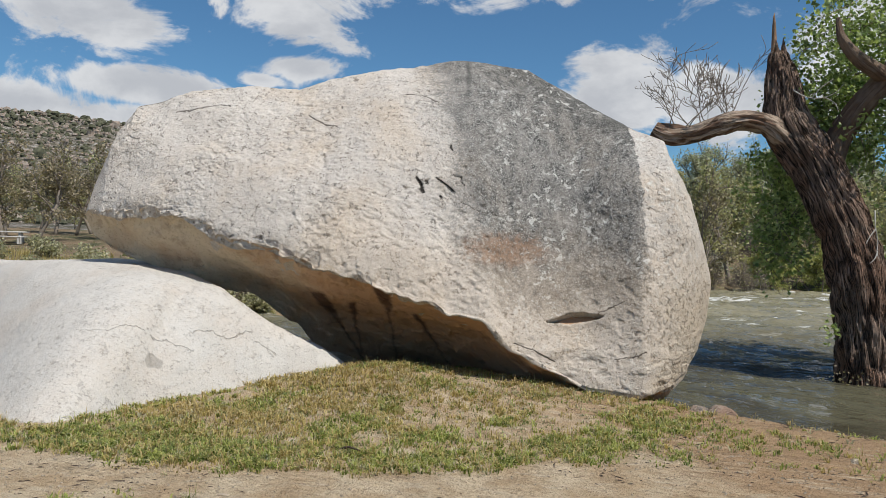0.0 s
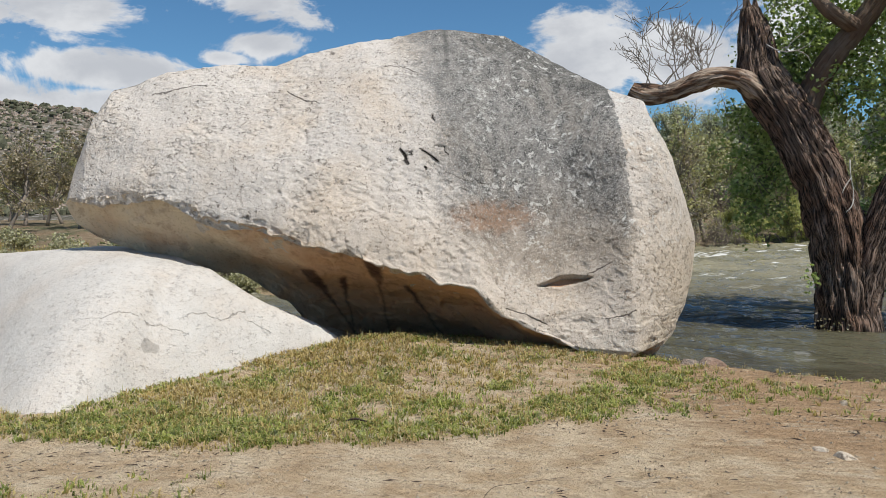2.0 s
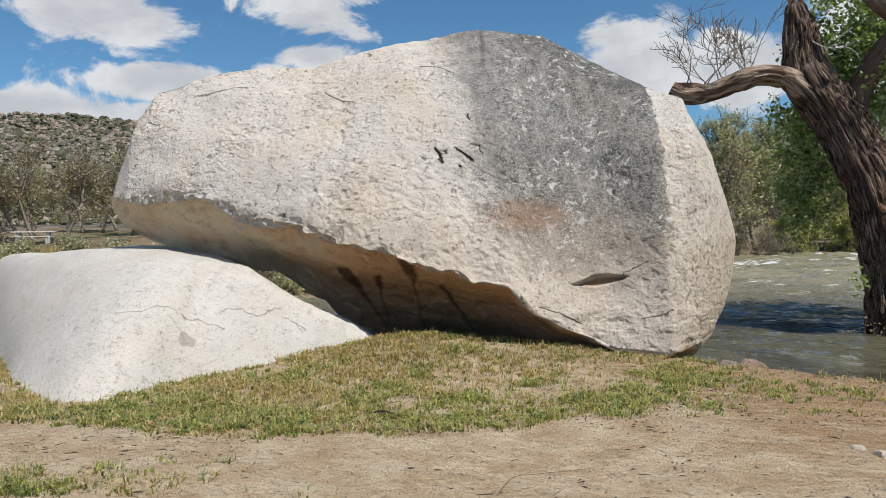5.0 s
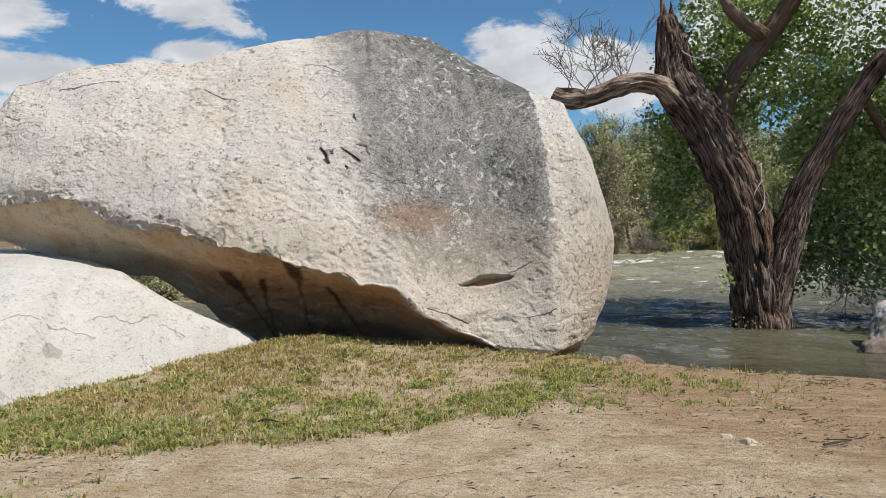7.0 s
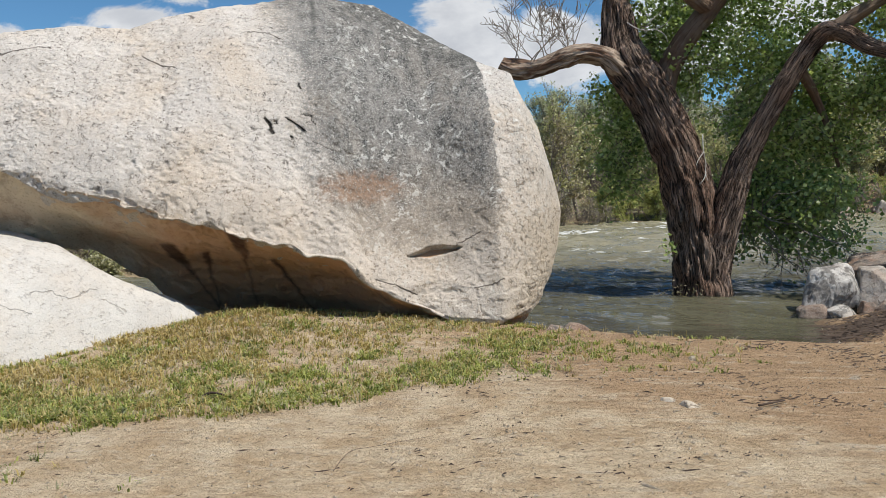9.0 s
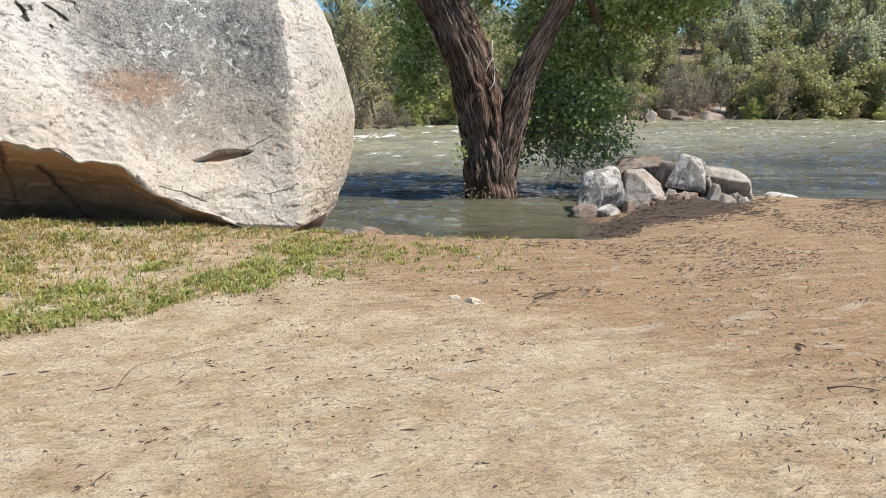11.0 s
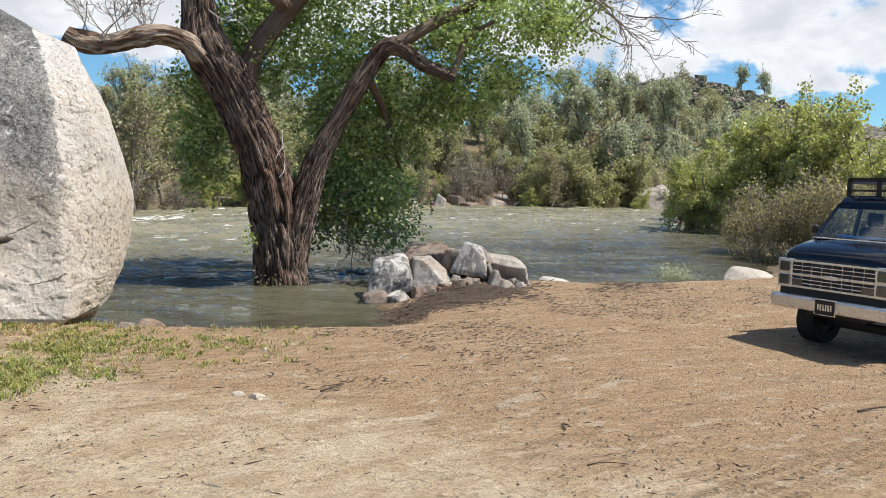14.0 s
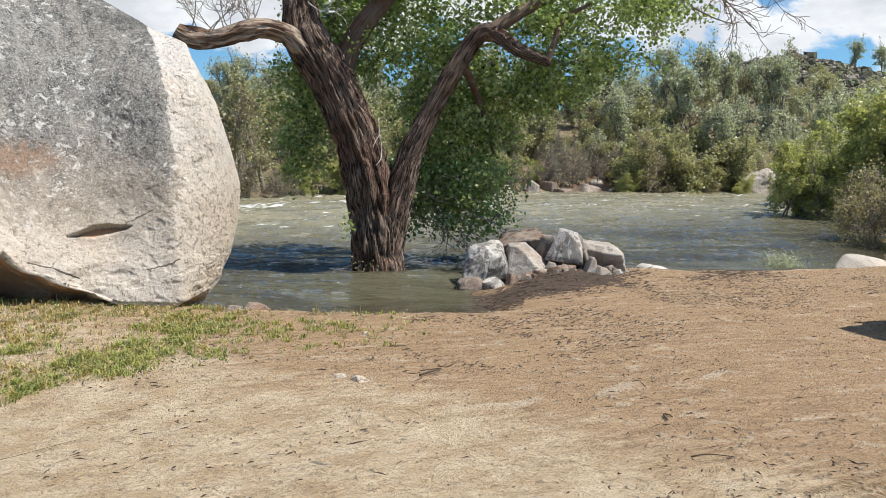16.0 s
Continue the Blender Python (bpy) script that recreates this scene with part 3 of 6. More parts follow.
def leaf_material(name, a, b, c3, thin=0.45, tuft=0.0):
    """Leaves that shine a little and let some light through."""
    m = bpy.data.materials.new(name)
    m.use_nodes = True
    g = Nodes(m.node_tree)
    geo = g.n("ShaderNodeNewGeometry")
    c = g.mix(geo.outputs["Random Per Island"], a, b)
    c = g.mix(g.m("MULTIPLY", g.step(g.noise(geo.outputs["Position"], 0.7, 3), 0.45, 0.65), 0.7), c, c3)
    if tuft:
        t1 = g.noise(geo.outputs["Position"], 13.0, 3, 0.6)
        c = g.mix(g.m("MULTIPLY", g.step(t1, 0.48, 0.60), tuft), c, tuple(v * 0.5 for v in a))
        c = g.mix(g.m("MULTIPLY", g.step(t1, 0.44, 0.34), tuft * 0.6), c, b)
    top = g.n("ShaderNodeBsdfPrincipled", {"Base Color": c, "Roughness": 0.42, "Specular IOR Level": 0.5})
    through_ = g.n("ShaderNodeBsdfTranslucent", {"Color": g.vm("MULTIPLY", c, (1.3, 1.4, 0.8))})
    mixed = g.n("ShaderNodeMixShader", {0: thin, 1: top.outputs[0], 2: through_.outputs[0]})
    g.n("ShaderNodeOutputMaterial", {0: mixed.outputs[0]})
    return m


def plain(col, rough=0.5, metal=0.0, var=0.15, scale=8.0, bumpy=0.0):
    def build(g, pos, bsdf):
        v = g.noise(pos, scale, 5, 0.65)
        c = g.mix(g.m("MULTIPLY", g.step(v, 0.4, 0.7), var), (*col,), tuple(x * 0.5 for x in col))
        d = {"Base Color": c, "Roughness": rough, "Metallic": metal}
        if bumpy:
            d["Normal"] = bump(g, g.noise(pos, scale * 6, 4), bumpy, 0.01)
        return d
    return build


M = {
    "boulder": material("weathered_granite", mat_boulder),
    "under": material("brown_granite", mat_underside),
    "lip": material("crumbly_granite", mat_lip),
    "slab": material("pale_granite", mat_slab),
    "rock": material("river_rock", mat_rock((0.33, 0.28, 0.23), (0.26, 0.18, 0.13), 0.6, 0.7)),
    "rock_pale": material("streaked_granite", mat_rock((0.53, 0.51, 0.48), (0.46, 0.41, 0.35), 0.75, 0.15)),
    "rock_tan": material("tan_granite", mat_rock((0.45, 0.40, 0.345), (0.38, 0.31, 0.24), 0.35, 0.3)),
    "rock_brown": material("brown_river_rock", mat_rock((0.25, 0.19, 0.145), (0.20, 0.13, 0.09), 0.7, 0.5)),
    "ground": material("sandy_earth", mat_ground),
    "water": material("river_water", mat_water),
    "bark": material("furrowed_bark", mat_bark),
    "twig": material("grey_twig", plain((0.24, 0.20, 0.16), 0.9, var=0.6)),
    "limb": material("peeling_bark", mat_peeling),
    "young_bark": material("smooth_bark", mat_smooth_bark),
    "deadwood": material("split_wood", plain((0.30, 0.185, 0.115), 0.9, var=0.8, scale=14, bumpy=0.8)),
    "leaf": leaf_material("cottonwood_leaf", (0.08, 0.12, 0.035), (0.52, 0.60, 0.27), (0.27, 0.35, 0.13), 0.42),
    "willow": leaf_material("willow_leaf", (0.19, 0.20, 0.07), (0.64, 0.62, 0.29), (0.41, 0.41, 0.17), 0.42),
    "olive": leaf_material("olive_leaf", (0.15, 0.145, 0.078), (0.56, 0.53, 0.32), (0.34, 0.31, 0.17), 0.42),
    "pine": leaf_material("grey_needles", (0.17, 0.175, 0.14), (0.66, 0.66, 0.55), (0.41, 0.41, 0.33), 0.42),
    "bud": leaf_material("bud_leaf", (0.12, 0.10, 0.065), (0.44, 0.37, 0.25), (0.26, 0.21, 0.135), 0.4),
    "sage": leaf_material("sage_leaf", (0.18, 0.175, 0.11), (0.66, 0.62, 0.44), (0.40, 0.36, 0.24), 0.42),
    "rusty": leaf_material("rusty_leaf", (0.20, 0.165, 0.10), (0.56, 0.47, 0.31), (0.38, 0.315, 0.19)),
    "grass": leaf_material("green_grass", (0.18, 0.235, 0.055), (0.48, 0.48, 0.16), (0.36, 0.36, 0.11), 0.35, 0.8),
    "drygrass": leaf_material("dry_grass", (0.38, 0.285, 0.12), (0.58, 0.47, 0.22), (0.46, 0.34, 0.14), 0.35, 0.55),
}

# ---- helpers of this scene ----
rng = np.random.default_rng(7)


def lattice(n, seed):
    return np.random.default_rng(seed).random((n, n, n))


LAT = lattice(32, 3)


def vnoise(p, scale, octaves=4, gain=0.5):
    """Smooth value noise in 0..1 for an array of points."""
    p = np.asarray(p, float) * scale + 101.7
    total, amp, norm = 0, 1.0, 0
    for _ in range(octaves):
        i = np.floor(p).astype(int)
        f = p - i
        f = f * f * (3 - 2 * f)
        i &= 31
        j = (i + 1) & 31
        out = 0
        for a, wa in ((i[:, 0], 1 - f[:, 0]), (j[:, 0], f[:, 0])):
            for b, wb in ((i[:, 1], 1 - f[:, 1]), (j[:, 1], f[:, 1])):
                for c, wc in ((i[:, 2], 1 - f[:, 2]), (j[:, 2], f[:, 2])):
                    out = out + LAT[a, b, c] * wa * wb * wc
        total, norm = total + amp * out, norm + amp
        p, amp = p * 2.03 + 17.3, amp * gain
    return total / norm


def smooth(t):
    t = np.clip(t, 0, 1)
    return t * t * (3 - 2 * t)


def mesh_ob(name, verts, faces, mat, parent=None, flat=False, label=""):
    me = bpy.data.meshes.new(name)
    me.from_pydata(np.asarray(verts, float).tolist(), [], faces if isinstance(faces, list) else faces.tolist())
    if not flat:
        me.polygons.foreach_set("use_smooth", [True] * len(me.polygons))
    for m in mat if isinstance(mat, (list, tuple)) else [mat]:
        me.materials.append(m)
    ob = new(name, me)
    if parent is not None:
        ob.parent = parent
    if label:
        tagged(ob, label)
    return ob


def part(name, bm, mat, parent, label=""):
    me = bpy.data.meshes.new(name)
    bm.to_mesh(me)
    bm.free()
    me.materials.append(mat)
    ob = new(name, me)
    ob.parent = parent
    if label:
        tagged(ob, label)
    return ob


def grid_faces(nu, nv, closed=False):
    """Quads of a grid of nu rows by nv columns; closed joins the last column to the first."""
    u, v = np.meshgrid(np.arange(nu - 1), np.arange(nv if closed else nv - 1), indexing="ij")
    w = (v + 1) % nv
    return np.stack([u * nv + v, u * nv + w, (u + 1) * nv + w, (u + 1) * nv + v], -1).reshape(-1, 4)


def spline(keys, n):
    """Catmull-Rom through rows of numbers, n samples."""
    k = np.asarray(keys, float)
    t = np.linspace(0, len(k) - 1, n)
    i = np.clip(t.astype(int), 0, len(k) - 2)
    f = (t - i)[:, None]
    g = lambda j: k[np.clip(j, 0, len(k) - 1)]
    a, b, c, d = g(i - 1), g(i), g(i + 1), g(i + 2)
    return 0.5 * (2 * b + (c - a) * f + (2 * a - 5 * b + 4 * c - d) * f**2 + (3 * b - a - 3 * c + d) * f**3)


# ---- ground and river ----
WATER = -0.18
SHORE = np.array([(-60, 60), (-9, 19.0), (-7.0, 17.0), (-4, 15.6), (-1, 15.2), (1.5, 13.6), (3.0, 10.85), (4.0, 10.2), (4.8, 9.35), (5.7, 9.2), (6.7, 8.85), (7.6, 9.9),
                  (9, 10.8), (11, 11.0), (12.3, 10.2), (13.4, 9.5), (16, 8.5), (18.5, 8.6), (22, 10.5), (26, 14.0), (30, 18.0), (36, 24), (50, 31), (80, 36), (400, 40)])
FARB = np.array([(-60, 59), (-9, 18.0), (-7, 18.2), (-4, 20.0), (3, 28), (8, 34), (13.4, 39.5), (19, 46), (30, 46.5), (47, 45.6), (53, 45), (68, 46), (120, 52), (400, 80)])


def ground_z(x, y):
    x, y = np.asarray(x, float), np.asarray(y, float)
    p = np.stack([x, y, 0 * x], -1).reshape(-1, 3)
    n1 = (vnoise(p, 0.5, 3) - 0.5).reshape(x.shape)
    n2 = (vnoise(p, 2.6, 3) - 0.5).reshape(x.shape)
    near = np.interp(x, SHORE[:, 0], SHORE[:, 1]) + n1 * 0.5 + n2 * 0.25
    far = np.interp(x, FARB[:, 0], FARB[:, 1]) + n1 * 2.0
    d = np.minimum(y - near, far - y)
    land_n, land_f = near - y, y - far
    r = np.hypot(x, y)
    z_n = WATER + 0.20 * smooth(land_n / 1.3) + 0.06 * n1 + 0.034 * n2
    z_f = WATER + 0.5 * smooth(land_f / 3.0) + 0.9 * smooth(land_f / 25) + 0.5 * n1 * smooth(land_f / 6)
    z = np.where(land_f > 0, z_f, np.where(land_n > 0, z_n, WATER - 0.9 * smooth(d / 3.0)))
    # the grassy rise at the foot of the boulder
    rise_g = 0.30 * np.exp(-(((x + 0.75) / 1.35) ** 2) - ((y - 10.35) / 1.25) ** 2) + 0.13 * np.exp(-(((x - 1.3) / 1.1) ** 2) - ((y - 10.1) / 1.0) ** 2)
    z = z + (rise_g + 0.03 * n2 * np.exp(-(((x + 1) / 4) ** 2) - ((y - 9) / 3) ** 2)) * (land_n > 0) * smooth(land_n / 0.6)
    # the far side climbs away from the river
    z = z + 10.0 * smooth((r - 56) / 80) * smooth(land_f / 12) * smooth((x - 4) / 14)
    z = z + 0.10 * np.exp(-(((x - 9.0) / 1.3) ** 2) - ((y - 9.75) / 0.5) ** 2)
    # a raw earth bank across the river
    z = z + 1.7 * np.exp(-(((x - 48.5) / 4.5) ** 2) - ((y - 52.5) / 2.6) ** 2) * smooth(land_f / 2.0) * (1 + 0.8 * n2)
    # hills all round
    az = np.degrees(np.arctan2(-x, y))
    ridge = np.interp(az, [-180, -100, -75, -60, -54, -45, -30, -15, 5, 15, 24, 28, 34, 60, 110, 180],
                      [30, 34, 36, 50, 48, 40, 36, 36, 40, 61, 68, 71, 69, 54, 40, 30])
    hn = (vnoise(p, 0.012, 5, 0.55) - 0.5).reshape(x.shape)
    hn2 = (vnoise(p, 0.05, 4, 0.6) - 0.5).reshape(x.shape)
    rise = smooth((r - 150) / np.where(x < 0, 420, 560)) ** 1.6
    near_hill = 19 * np.exp(-((az + 58) / 9.5) ** 2) * smooth((r - 120) / 110) * (1 - smooth((r - 260) / 200))
    z = z + rise * ridge * (1 + 0.35 * hn) + rise * 14 * hn2 + near_hill * (1 + 0.4 * hn2) * (r > 100)
    # the van stands in a shallow dip
    z = z - 0.13 * np.exp(-(((x - 11.0) / 2.3) ** 2) - ((y - 3.4) / 1.6) ** 2)
    z = z + 1.2 * smooth((r - 26) / 60) * (x < 0) * smooth(-x / 14)
    return z


def build_ground():
    radii = np.r_[np.geomspace(0.35, 45, 300), np.geomspace(46.5, 3200, 110)]
    # the seen side gets most of the columns
    ang = np.sort(np.r_[np.radians(np.linspace(-20, 130, 520)), np.radians(np.linspace(131, 339, 90))])
    a, r = np.meshgrid(ang, radii)
    x, y = r * np.cos(a), r * np.sin(a)
    v = np.stack([x, y, ground_z(x, y)], -1).reshape(-1, 3)
    f = grid_faces(len(radii), len(ang), True)
    centre = np.array([[0, 0, float(ground_z(np.zeros(1), np.zeros(1))[0])]])
    fan = [[len(v), (k + 1) % len(ang), k] for k in range(len(ang))]
    return tagged(mesh_ob("ground", np.r_[v, centre], [q[::-1] for q in f.tolist()] + [t[::-1] for t in fan], M["ground"]),
                  "bare sandy river bank running out to stony hills", "ground", kind="structure")


def build_water():
    ang = np.sort(np.r_[np.radians(np.linspace(8, 118, 760)), np.radians(np.linspace(118.5, 160, 60))])
    rad = np.r_[np.geomspace(8.6, 62, 330), np.geomspace(63, 420, 40)]
    a, r = np.meshgrid(ang, rad, indexing="ij")
    x, y = (r * np.cos(a)).ravel(), (r * np.sin(a)).ravel()
    # crests lie across the view of the open reach
    flow = np.stack([0.82 * x - 0.57 * y, 0.57 * x + 0.82 * y, 0 * x], -1)
    crest = lambda n: (1 - np.abs(2 * n - 1)) ** 2
    w1 = crest(vnoise(flow * (0.28, 1.0, 1), 0.85, 2)) * 0.20
    w2 = crest(vnoise(flow * (0.35, 1.0, 1) + 40, 1.9, 2)) * 0.15
    w3 = (vnoise(flow * (0.5, 1.0, 1) + 90, 5.6, 2) - 0.5) * 0.07
    open_ = smooth((y - 9.9) / 1.8) * (0.55 + 0.45 * smooth((y - 14) / 10))
    z = WATER - 0.03 + (w1 + w2 + w3) * (0.16 + 0.84 * open_) * (r.ravel() < 75)
    v = np.stack([x, y, z], -1)
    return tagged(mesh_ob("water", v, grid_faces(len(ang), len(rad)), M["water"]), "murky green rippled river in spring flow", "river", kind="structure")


build_ground()
build_water()


def gz(x, y):
    return float(ground_z(np.array([x]), np.array([y]))[0])


# ---- the balanced boulder ----
# x, crest y and z, brow y and z, foot y and z
STATIONS = [
    (-5.62, 11.80, 2.34, 11.72, 2.28, 11.80, 2.20),
    (-5.50, 11.90, 2.90, 11.56, 2.36, 11.80, 1.97),
    (-5.24, 12.00, 3.66, 11.35, 2.30, 11.80, 1.75),
    (-5.00, 12.10, 4.10, 11.25, 2.24, 11.80, 1.64),
    (-4.45, 12.20, 4.27, 11.05, 2.27, 11.82, 1.46),
    (-3.90, 12.30, 4.38, 10.90, 2.24, 11.85, 1.31),
    (-3.00, 12.42, 4.47, 10.60, 1.92, 11.90, 1.13),
    (-2.50, 12.50, 4.49, 10.50, 1.88, 12.0, 0.82),
    (-2.00, 12.60, 4.70, 10.40, 1.70, 12.3, 0.30),
    (-1.00, 12.70, 4.91, 10.22, 1.44, 12.6, -0.1),
    (0.00, 12.80, 5.08, 10.14, 1.13, 12.4, -0.1),
    (0.62, 12.75, 5.05, 10.08, 1.00, 12.0, -0.1),
    (0.90, 12.72, 5.03, 10.12, 0.66, 11.6, -0.1),
    (1.25, 12.65, 4.98, 10.10, 0.48, 11.0, -0.08),
    (1.95, 12.22, 4.48, 10.00, 0.16, 10.8, -0.12),
    (2.66, 11.65, 3.97, 9.96, 0.10, 10.7, -0.15),
    (3.16, 11.25, 3.63, 10.36, 0.22, 10.9, -0.1),
    (3.56, 11.16, 2.78, 10.66, 0.66, 10.95, 0.42),
    (3.76, 11.12, 2.15, 10.88, 1.05, 11.05, 0.9),
    (3.86, 11.10, 1.72, 11.02, 1.52, 11.08, 1.42),
]


def bezier(a, b, c, n):
    t = np.linspace(0, 1, n, endpoint=False)[:, None, None]
    return (1 - t) ** 2 * a + 2 * t * (1 - t) * b + t**2 * c


def build_boulder():
    NF, NU = 390, 150
    st = np.array(STATIONS)
    keys = st[:, 0]
    n = 800
    # stations are spaced by the distance along them, finer at both ends
    fine = np.linspace(0, 1, n)
    fine = fine - 0.11 * np.sin(2 * np.pi * fine)
    x = keys[0] + (keys[-1] - keys[0]) * fine
    cols = [np.interp(x, keys, st[:, k]) for k in range(1, 7)]
    for _ in range(3):
        cols = [np.r_[c[0], (c[:-2] + 2 * c[1:-1] + c[2:]) / 4, c[-1]] for c in cols]
    yt, zt, yr, zr, yb, zb = cols
    wig = vnoise(np.stack([x, 0 * x, 0 * x], -1), 2.2, 4) - 0.5
    wig2 = vnoise(np.stack([x, 0 * x + 9, 0 * x], -1), 1.2, 4) - 0.5
    ends = smooth((x - keys[0]) / 0.5) * smooth((keys[-1] - x) / 0.6)
    jag = np.floor(vnoise(np.stack([x, 0 * x + 4, 0 * x], -1), 1.7, 3) * 7) / 7 - 0.5
    for _ in range(8):
        jag = np.r_[jag[0], (jag[:-2] + jag[1:-1] + jag[2:]) / 3, jag[-1]]
    zr = zr + (0.16 * wig + 0.26 * jag) * ends * smooth((1.4 - x) / 0.6)
    zt = zt + 0.10 * wig2 * ends
    P = lambda y, z: np.stack([x, y, z], -1)
    T, R, B = P(yt, zt), P(yr, zr), P(yb, zb)
    h = zt - zb
    # the flank keeps its belly, the long face leans back more evenly
    lean = smooth((2.9 - x) / 1.3)
    share = 0.72 - 0.20 * lean
    face = bezier(T, P(yr * share + yt * (1 - share) - (0.45 - 0.30 * lean) * ends, zt * 0.62 + zr * 0.38 + 0.15 * h * 0.3), R, NF)
    under = bezier(R, P(yr * 0.45 + yb * 0.55 + 0.15 * ends, zr * 0.62 + zb * 0.38 + 0.05), B, NU)
    deep = 1.9 * smooth((x - keys[0]) / 1.6) * smooth((keys[-1] - x) / 1.3)
    K = P(np.maximum(yb, yt) + deep, zt * 0.35 + zb * 0.65)
    back = bezier(B, P(yb + deep * 1.05, zb), K, 50)
    rear = bezier(K, P(yt + deep * 1.0, zt * 1.0 - 0.05), T, 60)
    loop = np.concatenate([face, under, back, rear], 0)
    nv = len(loop)
    # soften the corners of every section
    for _ in range(2):
        loop = (np.roll(loop, 1, 0) + 2 * loop + np.roll(loop, -1, 0)) / 4
    v = loop.transpose(1, 0, 2)
    du = np.gradient(v, axis=0)
    dv = np.roll(v, -1, 1) - np.roll(v, 1, 1)
    nrm = np.cross(dv, du)
    nrm /= np.linalg.norm(nrm, axis=-1, keepdims=True) + 1e-9
    flat = v.reshape(-1, 3)
    is_face = (np.arange(nv)[None, :] < NF) * np.ones((n, 1))
    e = np.repeat(ends, nv)
    lump = (vnoise(flat, 0.7, 3) - 0.5) * 0.26
    peel = vnoise(flat * (1, 1, 1.3), 3.6, 4, 0.6)
    # spalled scales: shallow steps with crisp lower edges
    step = np.floor(peel * 9 + 2.0 * vnoise(flat, 1.1, 2)) / 9
    # flaking skin: small plates with broken edges, pebbly between, pitted in drifts
    q = flat + 0.05 * np.stack([vnoise(flat + k, 8, 3) - 0.5 for k in (11, 23, 37)], -1)
    tier = vnoise(q, 8.5, 3, 0.6) * 9
    tier = (np.floor(tier) + smooth((tier % 1) / 0.3)) / 9
    rough = 0.35 + 0.65 * smooth((vnoise(flat + 60, 0.9, 3) - 0.38) / 0.2)
    pebble = vnoise(q + 5, 19, 2, 0.6) - 0.5
    pit = smooth((vnoise(q + 80, 9, 2) - 0.66) / 0.06)
    calm = 1 - 0.5 * smooth((flat[:, 0] - 0.2) / 1.2)
    skin = rough * calm * ((tier - 0.5) * 0.052 + pebble * 0.022 - 0.018 * pit)
    d = lump * e + ((peel - 0.5) * 0.014 + (step - 0.6) * 0.012 * calm + skin) * (0.35 + 0.65 * is_face.ravel()) * np.clip(e, 0.25, 1)
    # broken, blocky stone along the brow
    row = np.tile(np.arange(nv), n)
    crumble = np.repeat(0.08 + 0.92 * smooth((-0.3 - x) / 0.6), nv)
    lip = np.exp(-(((row - NF - 2) / 22.0) ** 2)) * e * crumble
    d += lip * ((np.floor(vnoise(q * (1, 1, 1.5), 2.4, 2) * 6) / 6 - 0.66) * 0.26 + (np.floor(vnoise(q + 7, 6, 2) * 5) / 5 - 0.5) * 0.09)
    below = (row > NF) * (row < NF + NU) * e
    ledge = vnoise(q + 31, 1.7, 3) * 6
    ledge = (np.floor(ledge) + smooth((ledge % 1) / 0.35)) / 6
    d += below * ((vnoise(flat + 31, 0.9, 4) - 0.5) * 0.20 + (ledge - 0.5) * 0.16 + (vnoise(flat, 6, 3) - 0.5) * 0.03)
    # sheets peeling off low on the nose
    low_nose = smooth((flat[:, 0] - 0.7) / 0.4) * smooth((0.95 - flat[:, 2]) / 0.5) * is_face.ravel()
    sheet = vnoise(q * (0.7, 0.7, 2.2), 3.0, 3) * 6
    d += low_nose * ((np.floor(sheet) + smooth((sheet % 1) / 0.2)) / 6 - 0.5) * 0.08 * e
    fx, fz = flat[:, 0], flat[:, 2]
    face1 = is_face.ravel()

    def groove(x0, z0, x1, z1, half, depth, taper=1.0):
        t = np.clip(((fx - x0) * (x1 - x0) + (fz - z0) * (z1 - z0)) / ((x1 - x0) ** 2 + (z1 - z0) ** 2), 0, 1)
        off = fz - (z0 + t * (z1 - z0)) + min(0.06, half) * (vnoise(flat, 3.0, 3) - 0.5)
        dist = np.hypot(fx - (x0 + t * (x1 - x0)), off)
        w = half * (0.35 + 0.65 * np.sin(np.pi * np.clip(t * 0.9 + 0.05, 0, 1)) ** taper)
        return depth * np.exp(-((dist / w) ** 4)) * face1

    # the long slot near the nose, a crack above, and the small black pits
    ragged = 0.075 * (vnoise(flat * (1, 0, 0), 8.0, 4, 0.65) - 0.5)
    along = np.clip((fx - 1.36) / 0.80, 0, 1)
    lid = 1.115 + 0.05 * along - 0.10 * (1 - along) ** 3 + ragged
    floor_ = 1.02 - 0.05 * np.sin(np.pi * along) + 0.09 * along**2 + 0.06 * (vnoise(flat * (1, 0, 0) + 5, 9.0, 4, 0.65) - 0.5)
    tall = np.maximum(lid - floor_, 1e-3) * np.sin(np.pi * along) ** 0.35
    up = (fz - floor_) / np.maximum(tall, 0.004)
    cut = 0.17 * np.clip(up, 0, 1) ** 0.6 * (up < 1) * (along > 0.01) * (along < 0.99) * face1
    d -= cut
    # pits that open into the dark behind the skin
    hollow = np.zeros(len(flat))
    for q in ((-0.43, 2.95, -0.36, 2.80, 0.036, 0.6), (-0.37, 2.84, -0.37, 2.74, 0.036, 0.6), (-0.36, 2.90, -0.26, 2.95, 0.024, 0.4), (-0.15, 2.96, -0.02, 2.87, 0.026, 0.5), (-0.02, 2.87, 0.12, 2.74, 0.026, 0.5),
              (0.08, 3.02, 0.2, 3.0, 0.02, 0.4), (0.2, 3.0, 0.21, 2.9, 0.02, 0.4), (-0.10, 2.70, -0.07, 2.66, 0.03, 0.5), (0.02, 3.50, 0.04, 3.44, 0.03, 0.5), (0.26, 2.42, 0.29, 2.38, 0.026, 0.4), (0.6, 2.55, 0.8, 2.45, 0.016, 0.1)):
        hollow = np.maximum(hollow, groove(*q[:4], q[4] * 0.45, 1.0))
    d -= 0.03 * hollow
